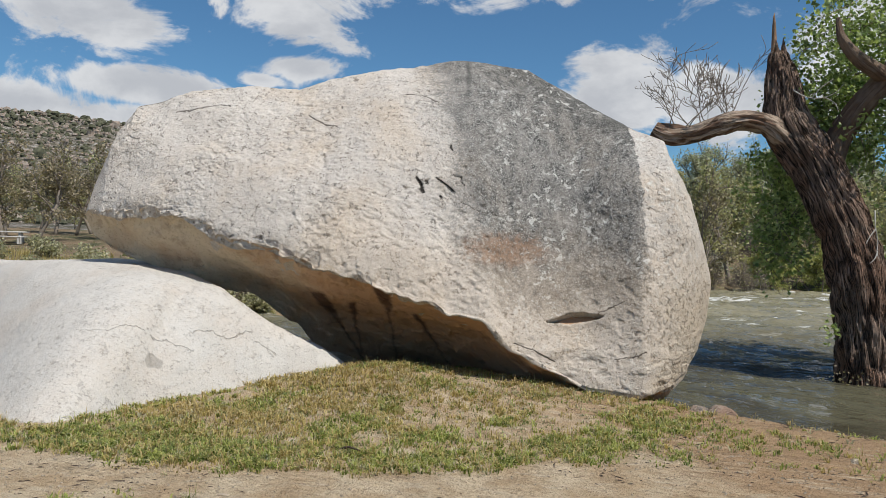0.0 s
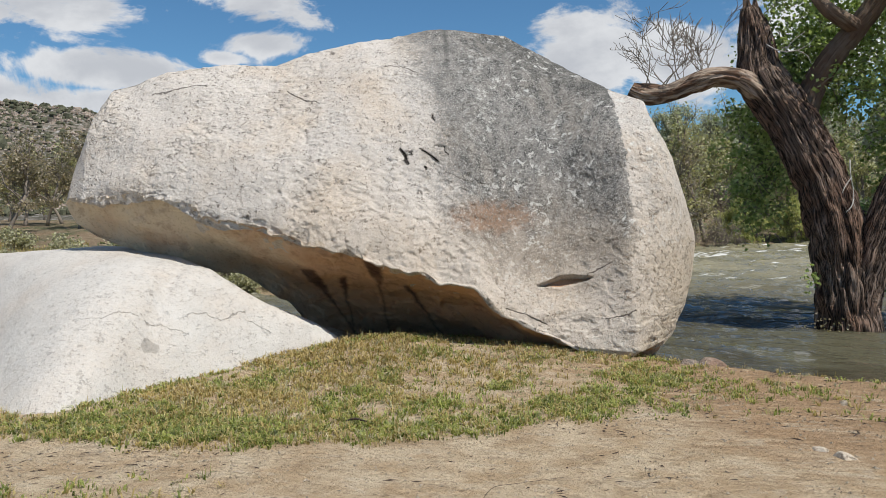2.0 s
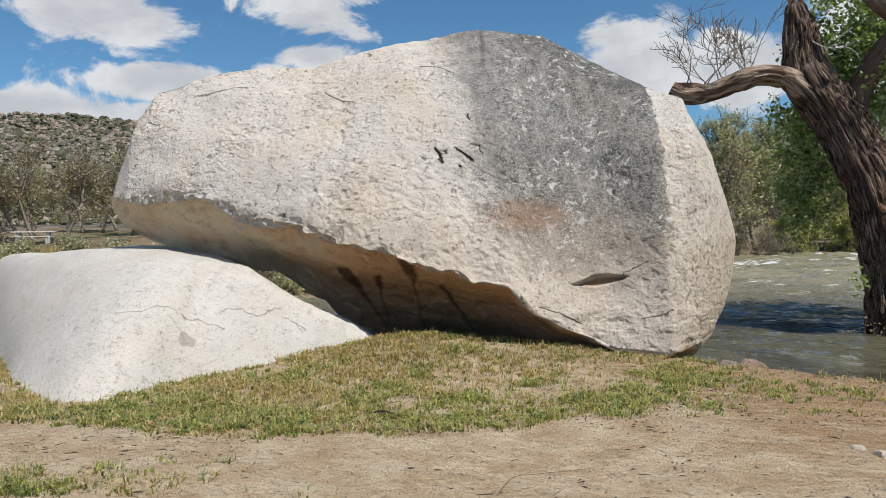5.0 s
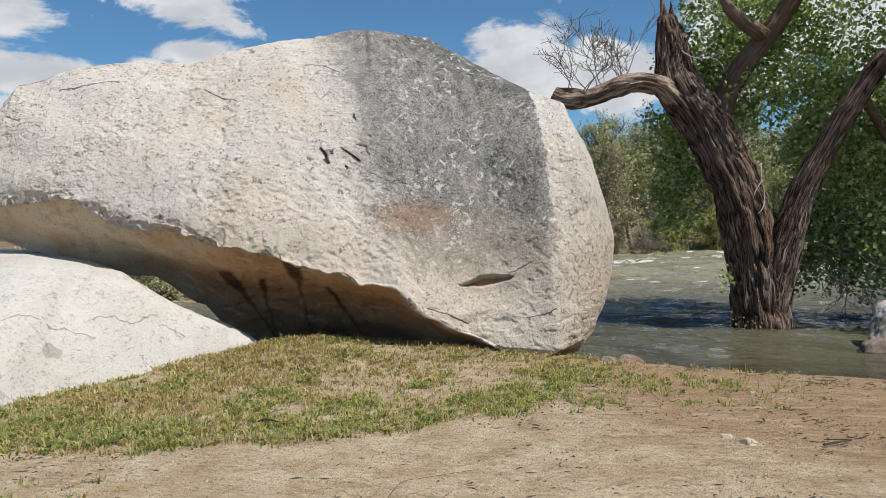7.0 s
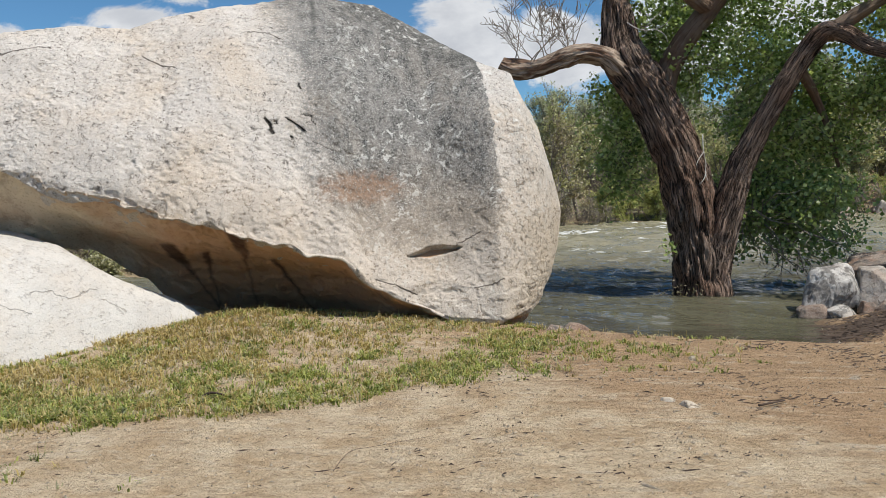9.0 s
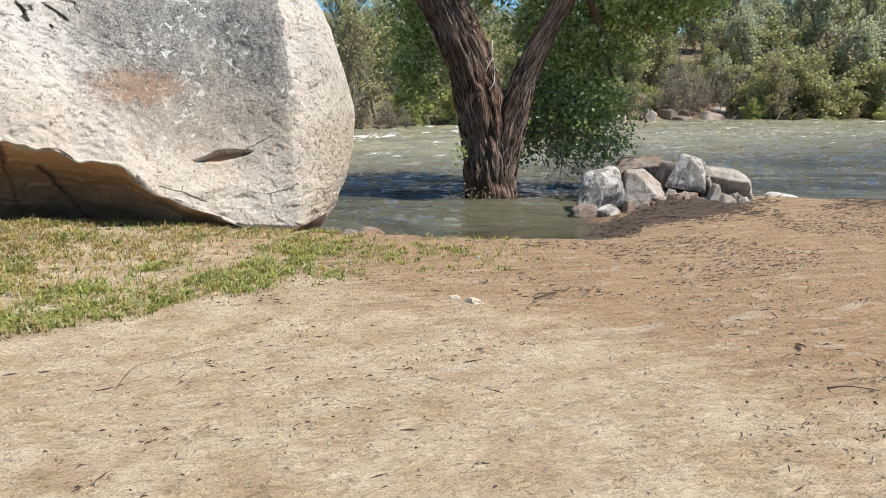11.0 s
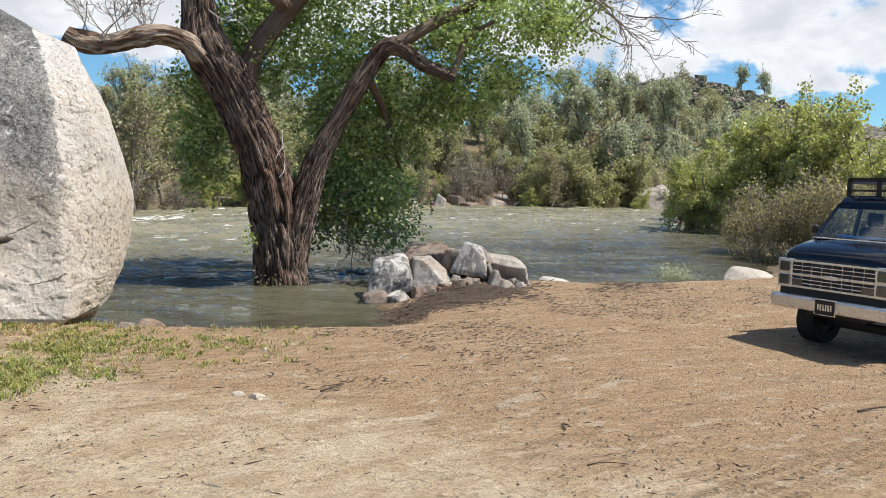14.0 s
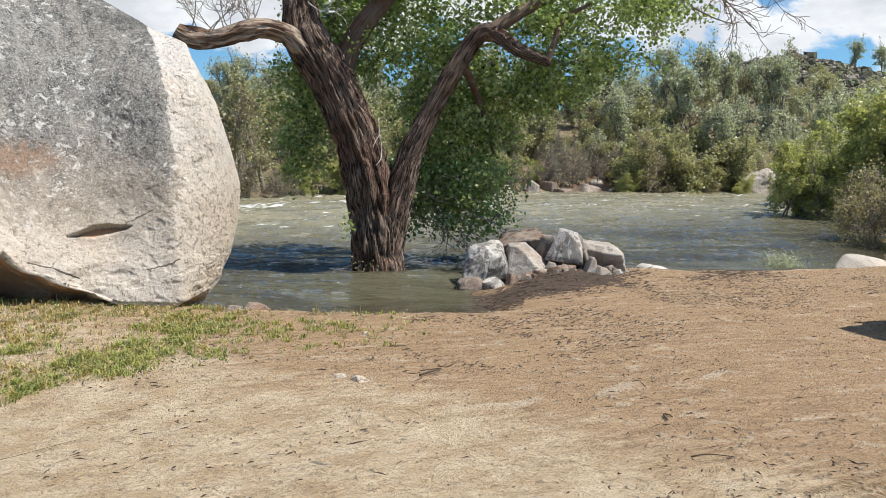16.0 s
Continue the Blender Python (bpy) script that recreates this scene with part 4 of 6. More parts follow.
    v = flat + nrm.reshape(-1, 3) * d[:, None]
    faces = grid_faces(n, nv, True)
    keep = hollow[faces].min(1) < 0.22
    faces = faces[keep].tolist()
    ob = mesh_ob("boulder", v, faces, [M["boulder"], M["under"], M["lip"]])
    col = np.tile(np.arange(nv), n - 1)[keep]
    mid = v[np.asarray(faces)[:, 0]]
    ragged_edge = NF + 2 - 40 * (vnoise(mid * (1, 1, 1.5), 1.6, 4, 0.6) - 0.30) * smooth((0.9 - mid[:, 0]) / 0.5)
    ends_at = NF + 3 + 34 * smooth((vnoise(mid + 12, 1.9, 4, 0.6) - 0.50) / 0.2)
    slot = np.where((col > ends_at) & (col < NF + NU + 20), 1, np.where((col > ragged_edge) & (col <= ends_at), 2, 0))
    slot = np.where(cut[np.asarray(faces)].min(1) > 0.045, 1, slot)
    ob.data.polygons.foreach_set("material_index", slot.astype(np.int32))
    return tagged(ob, "huge whale-shaped granite boulder with grey weathered face, propped on a slab", "boulder")


def build_rock(name, centre, size, planes, rot=0.0, power=14, rough=0.06, res=72, mat=None, seed=0.0, squash=None):
    """A rock as the rounded meeting of a few planes, given by direction and distance, then worn with noise."""
    th = np.linspace(0, np.pi, res)
    ph = np.linspace(0, 2 * np.pi, res * 2, endpoint=False)
    t, p = np.meshgrid(th, ph, indexing="ij")
    d = np.stack([np.sin(t) * np.cos(p), np.sin(t) * np.sin(p), np.cos(t)], -1).reshape(-1, 3)
    acc = 0
    for nx, ny, nz, h in planes:
        k = np.array([nx, ny, nz], float)
        k /= np.linalg.norm(k)
        acc = acc + np.maximum(d @ k, 0) ** power / h**power
    r = acc ** (-1.0 / power)
    v = d * r[:, None]
    q = v + seed
    v = v * (1 + rough * 2 * (vnoise(q, 1.6, 5, 0.55) - 0.5) + rough * 0.7 * (vnoise(q, 6.5, 4, 0.6) - 0.5))[:, None]
    v = v * np.asarray(size)
    c, s = math.cos(radians(rot)), math.sin(radians(rot))
    v = np.stack([v[:, 0] * c - v[:, 1] * s, v[:, 0] * s + v[:, 1] * c, v[:, 2]], -1)
    f = grid_faces(res, res * 2, True)
    ob = mesh_ob(name, v, f[:, ::-1], mat or M["rock"])
    ob.location = centre
    return ob


build_boulder()


def slab_z(x, y):
    """Top of the pale slab over the plan: steep on its outer side, a long slope towards the sand."""
    near = np.interp(x, [-11, -9.1, -7.5, -6.56, -5.6, -4.95, -4.4, -3.95, -3.5, -2.9, -2.2, -1.45, -1.2], [15.5, 13.6, 11.4, 10.2, 8.85, 8.05, 7.5, 7.35, 8.6, 9.4, 10.1, 10.35, 10.4])
    reach = np.interp(x, [-11, -9, -7, -6, -5.2, -4.4, -3.6], [0.6, 0.9, 1.9, 2.6, 3.2, 3.6, 2.75])
    reach = np.where(x > -3.5, np.maximum(10.85 - near, 0.3), reach)
    back = np.interp(x, [-11, -6.5, -5, -3, -1.8, -1.2], [17, 15.5, 14.3, 13.6, 12.8, 12.4])
    top = 0.965 * np.interp(x, [-11, -9.5, -7.6, -6.6, -5.6, -4.6, -3.9, -3.2, -2.44, -1.82, -1.43, -1.15], [0.9, 1.36, 1.42, 1.47, 1.53, 1.50, 1.40, 1.24, 0.75, 0.50, 0.26, 0.0])
    run = np.clip((y - near) / reach, 0, 1)
    front = np.sin(run * np.pi / 2) ** np.interp(x, [-7, -5, -4.2], [0.72, 0.92, 0.95])
    y0 = np.interp(x, [-7, -5.2, -4.2, -3.0], [14.2, 12.9, 12.1, 10.85])
    fall = 1 - smooth((y - y0) / np.maximum(back - y0, 0.3) * np.interp(x, [-5, -4, -3.0], [1.0, 1.5, 6.0]))
    z = (top + 0.35) * front * fall - 0.25
    return z, near


def build_slab():
    xs, ys = np.linspace(-11, -1.15, 330), np.linspace(7.0, 17.2, 340)
    x, y = np.meshgrid(xs, ys, indexing="ij")
    z, near = slab_z(x, y)
    for _ in range(16):
        z[1:-1, 1:-1] = (z[1:-1, 1:-1] * 2 + z[2:, 1:-1] + z[:-2, 1:-1] + z[1:-1, 2:] + z[1:-1, :-2]) / 6
    q = z.copy()
    for _ in range(260):
        q[1:-1, 1:-1] = (q[1:-1, 1:-1] * 2 + q[2:, 1:-1] + q[:-2, 1:-1] + q[1:-1, 2:] + q[1:-1, :-2]) / 6
    w = smooth((-3.3 - x) / 0.9) * smooth((x + 6.5) / 1.0) * smooth((11.6 - y) / 1.0)
    z = z * (1 - w) + q * w
    p = np.stack([x, y, z], -1).reshape(-1, 3)
    n = (vnoise(p, 0.9, 3) - 0.5) * 0.09 + (np.floor(vnoise(p, 1.4, 4, 0.6) * 9) / 9 - 0.5) * 0.035 + (vnoise(p, 9, 3) - 0.5) * 0.008
    up = p[:, 2] > -0.2
    p[:, 2] += n * up
    f = grid_faces(len(xs), len(ys))
    low = p[:, 2] < -0.22
    keep = ~(low[f].all(1))
    used = f[keep]
    return tagged(mesh_ob("rock_slab", p, used, M["slab"]), "pale smooth granite slab sloping down into the grass", "rock slab")


build_slab()

# ---- trees and plants ----


def tube(pts, radii, sides=10, rough=0.0, uvscale=1.0):
    """A tapered limb through the points: vertices, faces and corner uvs."""
    pts, radii = np.asarray(pts, float), np.asarray(radii, float)
    n = len(pts)
    tan = np.gradient(pts, axis=0)
    tan /= np.linalg.norm(tan, axis=1, keepdims=True) + 1e-9
    ref = np.array([0.31, 0.95, 0.05]) if abs(tan[0] @ np.array([0.31, 0.95, 0.05])) < 0.9 else np.array([1.0, 0, 0])
    us, vs = [], []
    for t in tan:
        u = ref - t * (ref @ t)
        u /= np.linalg.norm(u) + 1e-9
        us.append(u)
        vs.append(np.cross(t, u))
        ref = u
    a = np.linspace(0, 2 * np.pi, sides, endpoint=False)
    ring = np.array(us)[:, None] * np.cos(a)[None, :, None] + np.array(vs)[:, None] * np.sin(a)[None, :, None]
    r = radii[:, None] * np.ones(sides)
    v = pts[:, None] + ring * r[..., None]
    if rough:
        q = v.reshape(-1, 3)
        k = np.stack([np.tile(np.cos(a) * 3.0, n), np.tile(np.sin(a) * 3.0, n), np.repeat(np.r_[0, np.cumsum(np.linalg.norm(np.diff(pts, axis=0), axis=1))] * 1.3, sides)], -1)
        ridges = np.clip(np.abs(vnoise(k, 1.7, 2) - 0.5) * 5, 0, 1)
        r = r * (1 + rough * 0.95 * (ridges.reshape(n, sides) - 0.6) + rough * 0.8 * (vnoise(q, 1.4, 3).reshape(n, sides) - 0.5))
        v = pts[:, None] + ring * r[..., None]
    f = grid_faces(n, sides, True)
    length = np.r_[0, np.cumsum(np.linalg.norm(np.diff(pts, axis=0), axis=1))]
    uv = np.empty((len(f), 4, 2))
    vv = np.arange(len(f)) % sides
    uu = np.arange(len(f)) // sides
    uv[:, :, 0] = np.stack([vv, vv + 1, vv + 1, vv], -1) / sides * max(1.0, round(radii.max() * 6.28))
    uv[:, :, 1] = np.stack([length[uu], length[uu], length[uu + 1], length[uu + 1]], -1)
    vts = np.r_[v.reshape(-1, 3), pts[:1], pts[-1:]]
    k0, k1, m = len(vts) - 2, len(vts) - 1, (n - 1) * sides
    caps = [[k0, (i + 1) % sides, i] for i in range(sides)] + [[k1, m + i, m + (i + 1) % sides] for i in range(sides)]
    return vts, f.tolist() + caps, uv.reshape(-1, 2)


def limb_ob(name, tubes, mat, parent=None, label=""):
    vs, fs, uvs, off = [], [], [], 0
    for v, f, uv in tubes:
        vs.append(v)
        fs += [[i + off for i in q] for q in f]
        uvs += uv.tolist() + [[0, 0]] * (3 * (len(f) - len(uv) // 4))
        off += len(v)
    ob = mesh_ob(name, np.concatenate(vs), fs, mat, parent, label=label)
    layer = ob.data.uv_layers.new(name="UVMap")
    layer.data.foreach_set("uv", np.asarray(uvs, float).ravel())
    return ob


def leaves_mesh(name, centres, size, mat, parent=None, r=rng, droop=0.3, aspect=0.8, label=""):
    """Leaves as folded diamonds, each a separate island."""
    n = len(centres)
    d = r.normal(size=(n, 3)) * (1, 1, 0.7)
    d[:, 2] -= droop
    d /= np.linalg.norm(d, axis=1, keepdims=True)
    s = np.cross(d, r.normal(size=(n, 3)))
    s /= np.linalg.norm(s, axis=1, keepdims=True) + 1e-9
    up = np.cross(s, d)
    sz = (size * r.uniform(0.6, 1.35, n))[:, None]
    c = np.asarray(centres)
    a, b = c - d * sz * 0.5, c + d * sz * 0.5
    m = c - d * sz * 0.08
    l, k = m + s * sz * 0.5 * aspect + up * sz * 0.12, m - s * sz * 0.5 * aspect + up * sz * 0.12
    v = np.stack([a, l, b, k], 1).reshape(-1, 3)
    f = np.arange(4 * n).reshape(n, 4)
    return tagged(mesh_ob(name, v, f, mat, parent, flat=True, label=label), kind="stuff")


def grow(r, start, way, length, radius, depth, spread, bend=0.25, kids=4, up=0.15, seg=5):
    """Limbs by forking: a list of (points, radii) and the twig ends with their directions."""
    way = np.asarray(way, float) / np.linalg.norm(way)
    pts, d = [np.asarray(start, float)], way
    for _ in range(seg):
        d = d + r.normal(size=3) * bend * 0.5 + np.array([0, 0, up * 0.3])
        d /= np.linalg.norm(d)
        pts.append(pts[-1] + d * length / seg)
    out = [(np.array(pts), np.linspace(radius, radius * 0.5, seg + 1))]
    ends = []
    if depth <= 0:
        return out, [np.array(pts)]
    for k in range(kids):
        f = r.uniform(0.35, 1.0) if k else 1.0
        i = min(int(f * seg), seg)
        side = r.normal(size=3) * spread
        side -= d * (side @ d) * 0.5
        w = d + side + np.array([0, 0, up])
        o, e = grow(r, pts[i], w, length * r.uniform(0.5, 0.75), radius * (0.62 - 0.25 * f * (k > 0)), depth - 1, spread, bend, kids, up, max(3, seg - 1))
        out += o
        ends += e
    return out, ends


def plant(name, label, category, seed, height, spread, leaf, n_leaves, mat, trunk=0.12, stems=1, depth=3, kids=4, clump=0.35, wood="twig",
          flat_top=1.0, up=0.15, first=0.34, group="", sides=5, base_leaves=0.0):
    """A tree or shrub: real limbs by forking, with leaves strewn round every twig."""
    r = np.random.default_rng(seed)
    limbs, ends = [], []
    for s in range(stems):
        lean = r.normal(size=2) * (0.12 if stems == 1 else 0.5)
        st = np.array([*(r.normal(size=2) * (0.0 if stems == 1 else spread * 0.12)), -0.1])
        o, e = grow(r, st, (lean[0], lean[1], 1.0), height * first, trunk * (1 if stems == 1 else r.uniform(0.6, 1)), depth, 0.55 * spread / height * 2, 0.25, kids, up)
        limbs += o
        ends += e
    allp = np.concatenate([p for p, _ in limbs])
    top = np.quantile(allp[:, 2], 0.995)
    wide = np.quantile(np.hypot(allp[:, 0], allp[:, 1]), 0.98)
    k = np.array([spread / 2 / max(wide, 0.1)] * 2 + [height / max(top, 0.1)])
    limbs = [(p * k, q) for p, q in limbs]
    ends = [p * k for p in ends]
    root = tagged(new(name), label, category, group)
    limb_ob("trunk", [tube(p, np.maximum(q, 0.006), sides) for p, q in limbs], M[wood], root)
    if n_leaves:
        # sprays gather on some twigs and leave others bare
        load = r.gamma(0.45, 1.0, len(ends)) + 0.02
        pick = r.choice(len(ends), n_leaves, p=load / load.sum())
        t = r.uniform(0.25, 1, n_leaves)
        tip = np.array([[e[0], e[len(e) // 2], e[-1]] for e in ends])[pick]
        a = np.where((t < 0.5)[:, None], tip[:, 0] + (tip[:, 1] - tip[:, 0]) * (t * 2)[:, None], tip[:, 1] + (tip[:, 2] - tip[:, 1]) * (t * 2 - 1)[:, None])
        c = a + r.normal(size=(n_leaves, 3)) * clump * np.array([1, 1, 0.7])
        c[:, 2] = np.maximum(c[:, 2], 0.03)
        leaves_mesh("crown", c, leaf, M[mat], root, r)
    return root


def place(ob, x, y, s=1.0, rz=0.0, z=None, sz=None):
    m = Matrix.Translation((x, y, gz(x, y) - 0.05 if z is None else z)) @ Matrix.Rotation(radians(rz), 4, "Z") @ Matrix.Diagonal((s, s, sz or s, 1))
    ob.matrix_basis = m
    return ob


def polar(az, r):
    return -math.sin(radians(az)) * r, math.cos(radians(az)) * r


# the cottonwood that stands in the water
def build_cottonwood():
    r = np.random.default_rng(21)
    root = tagged(new("cottonwood_tree"), "old cottonwood with a broken stub, standing in the flooded river edge", "tree")
    root.location = (7.2, 12.85, -0.2)
    o = np.array([7.2, 12.85, -0.2])

    def limb(name, keys, label="", n=90, sides=48, rough=0.2, mat="bark"):
        k = spline(keys, n)
        pts = k[:, :3] - o
        pts = pts + (vnoise(k[:, :3], 1.3, 3)[:, None] - 0.5) * 0.05
        return limb_ob(name, [tube(pts, k[:, 3], sides, rough)], M[mat], root, label)

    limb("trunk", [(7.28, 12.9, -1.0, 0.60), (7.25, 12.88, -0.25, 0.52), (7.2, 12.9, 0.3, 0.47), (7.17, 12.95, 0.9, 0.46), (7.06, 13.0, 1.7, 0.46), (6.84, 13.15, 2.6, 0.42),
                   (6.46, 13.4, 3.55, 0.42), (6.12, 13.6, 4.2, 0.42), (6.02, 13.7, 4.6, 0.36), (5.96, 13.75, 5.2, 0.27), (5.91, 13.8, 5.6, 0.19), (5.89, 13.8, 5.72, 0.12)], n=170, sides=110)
    # splinters of the snapped top
    for k in range(11):
        a = k * 0.57
        x, y = 5.93 + 0.11 * math.cos(a), 13.8 + 0.11 * math.sin(a)
        h = r.uniform(0.1, 0.45) + (0.45 if k in (4, 6) else 0.0)
        limb("splinter", [(x + 0.02, y, 4.9, 0.07), (x + r.normal() * 0.02, y, 5.3, 0.07), (x - 0.02, y, 5.5 + h * 0.5, 0.04), (x - 0.04, y, 5.5 + h, 0.006)], "torn reddish splinter", 16, 9, 0.4, "bark" if k % 2 else "deadwood")
    limb("left_limb", [(6.25, 13.5, 3.90, 0.27), (5.92, 13.45, 4.10, 0.20), (5.60, 13.5, 4.33, 0.175), (5.2, 13.65, 4.42, 0.165), (4.85, 13.8, 4.33, 0.175), (4.45, 13.9, 4.20, 0.155),
                       (4.15, 14.0, 4.19, 0.17), (3.95, 14.05, 4.22, 0.165), (3.78, 14.08, 4.30, 0.12)],
         "thick dead limb with peeling bark, broken short", 110, 56, 0.45, "limb")
    limb("upper_limb", [(6.75, 13.35, 2.9, 0.28), (6.76, 13.5, 3.5, 0.22), (6.85, 13.5, 4.05, 0.21), (7.11, 13.36, 4.6, 0.20), (7.5, 13.15, 5.15, 0.18), (7.85, 12.95, 5.7, 0.16), (8.3, 12.7, 6.6, 0.12), (8.6, 12.5, 7.6, 0.07)], rough=0.14, mat="young_bark")
    limb("upper_limb", [(7.5, 13.12, 5.15, 0.13), (7.2, 13.0, 5.25, 0.13), (6.85, 12.95, 5.45, 0.11), (6.6, 12.95, 5.75, 0.07), (6.55, 13, 6.1, 0.03)], rough=0.14, mat="young_bark")
    limb("right_limb", [(7.3, 12.85, 0.1, 0.36), (7.42, 12.78, 0.8, 0.34), (7.62, 12.65, 1.6, 0.28), (7.80, 12.52, 2.3, 0.225), (8.12, 12.3, 3.1, 0.195), (8.55, 12.0, 4.0, 0.175), (8.85, 11.8, 4.45, 0.165),
                        (9.1, 11.6, 4.4, 0.15), (9.4, 11.35, 4.14, 0.13), (9.86, 10.95, 3.9, 0.09)])
    limb("right_limb", [(8.9, 11.75, 4.4, 0.14), (9.3, 11.6, 4.7, 0.12), (9.9, 11.3, 5.1, 0.10), (10.6, 10.8, 5.5, 0.07), (11.4, 10.2, 5.7, 0.04), (12.2, 9.6, 5.5, 0.02)], rough=0.14, mat="young_bark")
    limb("right_limb", [(9.8, 11.0, 3.95, 0.07), (9.95, 10.95, 4.3, 0.06), (10.1, 10.9, 4.7, 0.05), (10.5, 10.6, 5.0, 0.03)], rough=0.14, mat="young_bark")
    limb("right_limb", [(8.5, 12.05, 3.95, 0.10), (9.0, 12.3, 3.6, 0.08), (9.5, 12.5, 2.9, 0.05), (9.8, 12.6, 2.2, 0.03)], rough=0.14, mat="young_bark")
    # bare twigs above the dead limb and on the right
    twigs = []
    for k in range(11):
        x = r.uniform(4.0, 5.4)
        g1, _ = grow(r, np.array([x, 13.95, 4.28]) - o, (r.normal() * 0.6 - 0.15, r.normal() * 0.4, 1.0), r.uniform(0.55, 0.95), 0.012, 3, 0.5, 0.4, 3, 0.15, 5)
        twigs += g1
    for k in range(8):
        g1, _ = grow(r, np.array([r.uniform(11.6, 12.7), r.uniform(8.9, 10.0), r.uniform(4.9, 5.6)]) - o, (0.6, -0.5, r.normal() * 0.5), 0.9, 0.018, 3, 0.6, 0.4, 3, 0.0, 4)
        twigs += g1
    for k in range(10):
        g1, _ = grow(r, np.array([r.uniform(7.7, 8.9), r.uniform(12.2, 13.2), r.uniform(0.9, 1.6)]) - o, (0.7, -0.3, -0.5), 0.8, 0.016, 2, 0.5, 0.4, 3, -0.15, 4)
        twigs += g1
    limb_ob("twig_tangle", [tube(p, np.maximum(q, 0.005), 5) for p, q in twigs], M["twig"], root, "bare grey twigs")
    for twig in [tube(spline([np.array(q) for q in pts], 12) - o, np.linspace(0.011, 0.004, 12), 6) for pts in (
        [(5.93, 13.22, 4.90), (6.10, 13.10, 4.76), (6.34, 13.05, 4.74), (6.58, 13.05, 4.84), (6.72, 13.05, 5.0)], [(6.40, 13.05, 4.75), (6.55, 13.02, 4.66), (6.62, 13.0, 4.5)], [(6.2, 13.08, 4.75), (6.3, 13.0, 4.9), (6.5, 12.98, 5.06)],
        [(6.97, 12.42, 2.80), (6.96, 12.38, 2.55), (7.02, 12.40, 2.30), (6.99, 12.36, 2.12), (7.03, 12.34, 1.98)], [(7.0, 12.36, 2.14), (6.94, 12.32, 2.02), (6.84, 12.3, 1.93)], [(6.97, 12.38, 2.5), (6.86, 12.36, 2.36), (6.80, 12.34, 2.25)])]:
        limb_ob("dead_twig", [twig], M["slab"], root, "bleached dangling twig")
    # leaf masses: centre, half sizes, number of sprays
    masses = [((8.3, 14.0, 4.4), (1.5, 1.1, 1.5), 85), ((9.4, 13.2, 3.0), (1.4, 1.0, 1.7), 170), ((8.6, 13.4, 1.6), (1.0, 0.9, 0.9), 80),
              ((6.4, 14.7, 3.0), (0.5, 0.6, 1.4), 60), ((10.2, 12.0, 5.2), (1.7, 1.3, 1.0), 95), ((11.8, 10.4, 5.3), (1.3, 1.2, 0.7), 72),
              ((7.6, 14.0, 6.2), (1.5, 1.2, 1.3), 90), ((8.7, 14.7, 5.4), (1.6, 0.8, 1.4), 70), ((10.6, 11.9, 3.7), (1.1, 0.9, 0.6), 70), ((9.6, 12.6, 6.6), (2.2, 1.4, 1.0), 130),
              ((11.4, 11.0, 4.2), (0.9, 0.8, 0.4), 24), ((9.3, 12.8, 1.4), (0.9, 0.8, 0.8), 60), ((6.9, 14.2, 5.0), (0.7, 0.6, 0.8), 40)]
    cs, sprays = [], []
    for c, h, m in masses:
        q = r.normal(size=(m, 3))
        q *= (r.uniform(0, 1, m) ** 0.4 / np.linalg.norm(q, axis=1))[:, None]
        for s in np.array(c) + q * np.array(h):
            d = r.normal(size=3) * (1, 1, 0.5) + (0, 0, -0.35)
            d /= np.linalg.norm(d)
            ln = r.uniform(0.35, 0.75)
            sprays.append((np.array([s, s + d * ln * 0.5 + r.normal(size=3) * 0.04, s + d * ln + (0, 0, -0.06)]) - o, np.array([0.009, 0.007, 0.004])))
            t = r.uniform(0, 1, 56)[:, None]
            cs.append(s + d * ln * t + r.normal(size=(56, 3)) * (0.14, 0.14, 0.12))
    limb_ob("shoot_tangle", [tube(p, q, 4) for p, q in sprays], M["twig"], root, "thin leafy shoots")
    leaves_mesh("crown", np.concatenate(cs) - o, 0.078, M["leaf"], root, r, 0.5, 0.95, "glossy green heart-shaped leaves")
    sp = np.array([6.35, 12.45, 0.85])
    leaves_mesh("sprout", sp + r.normal(size=(46, 3)) * (0.08, 0.07, 0.10) - o, 0.075, M["leaf"], root, r)
    leaves_mesh("sprout", np.array([6.5, 12.3, 0.02]) + r.normal(size=(70, 3)) * (0.22, 0.15, 0.08) - o, 0.05, M["bud"], root, r)


build_cottonwood()

# ---- rock pile and loose stones ----
WEDGE = [(1, 0.2, 0.3, 0.9), (-1, 0.1, 0.5, 0.8), (0.1, 1, 0.2, 0.9), (0, -1, 0.5, 0.75), (0.3, -0.2, 1, 0.85), (0, 0, -1, 0.9), (-0.5, -0.6, 0.6, 0.85)]
SLANT = [(1, -0.2, 0.5, 0.8), (-1, 0.2, -0.2, 0.95), (0, 1, 0, 0.9), (0.2, -1, 0.15, 0.8), (-0.55, 0, 1, 0.75), (0, 0, -1, 0.9), (0.6, -0.6, 0.5, 0.85)]
EGG = [(1, 0, 0.2, 1), (-1, 0, 0.3, 1), (0, -1, 0.5, 0.9), (0, 1, 0, 1), (0, 0, 1, 1), (0.6, -0.3, 0.8, 0.97), (-0.6, -0.5, 0.7, 0.95), (0, 0, -1, 1), (0.6, -0.8, -0.3, 0.85)]
TOOTH = [(-1, -0.1, 0.12, 0.95), (0.72, -0.25, 0.68, 0.60), (0.1, -1, 0.28, 0.75), (0, 1, 0.1, 0.9), (0, 0, -1, 1), (0, 0, 1, 1.05), (1, 0, 0, 1.1)]
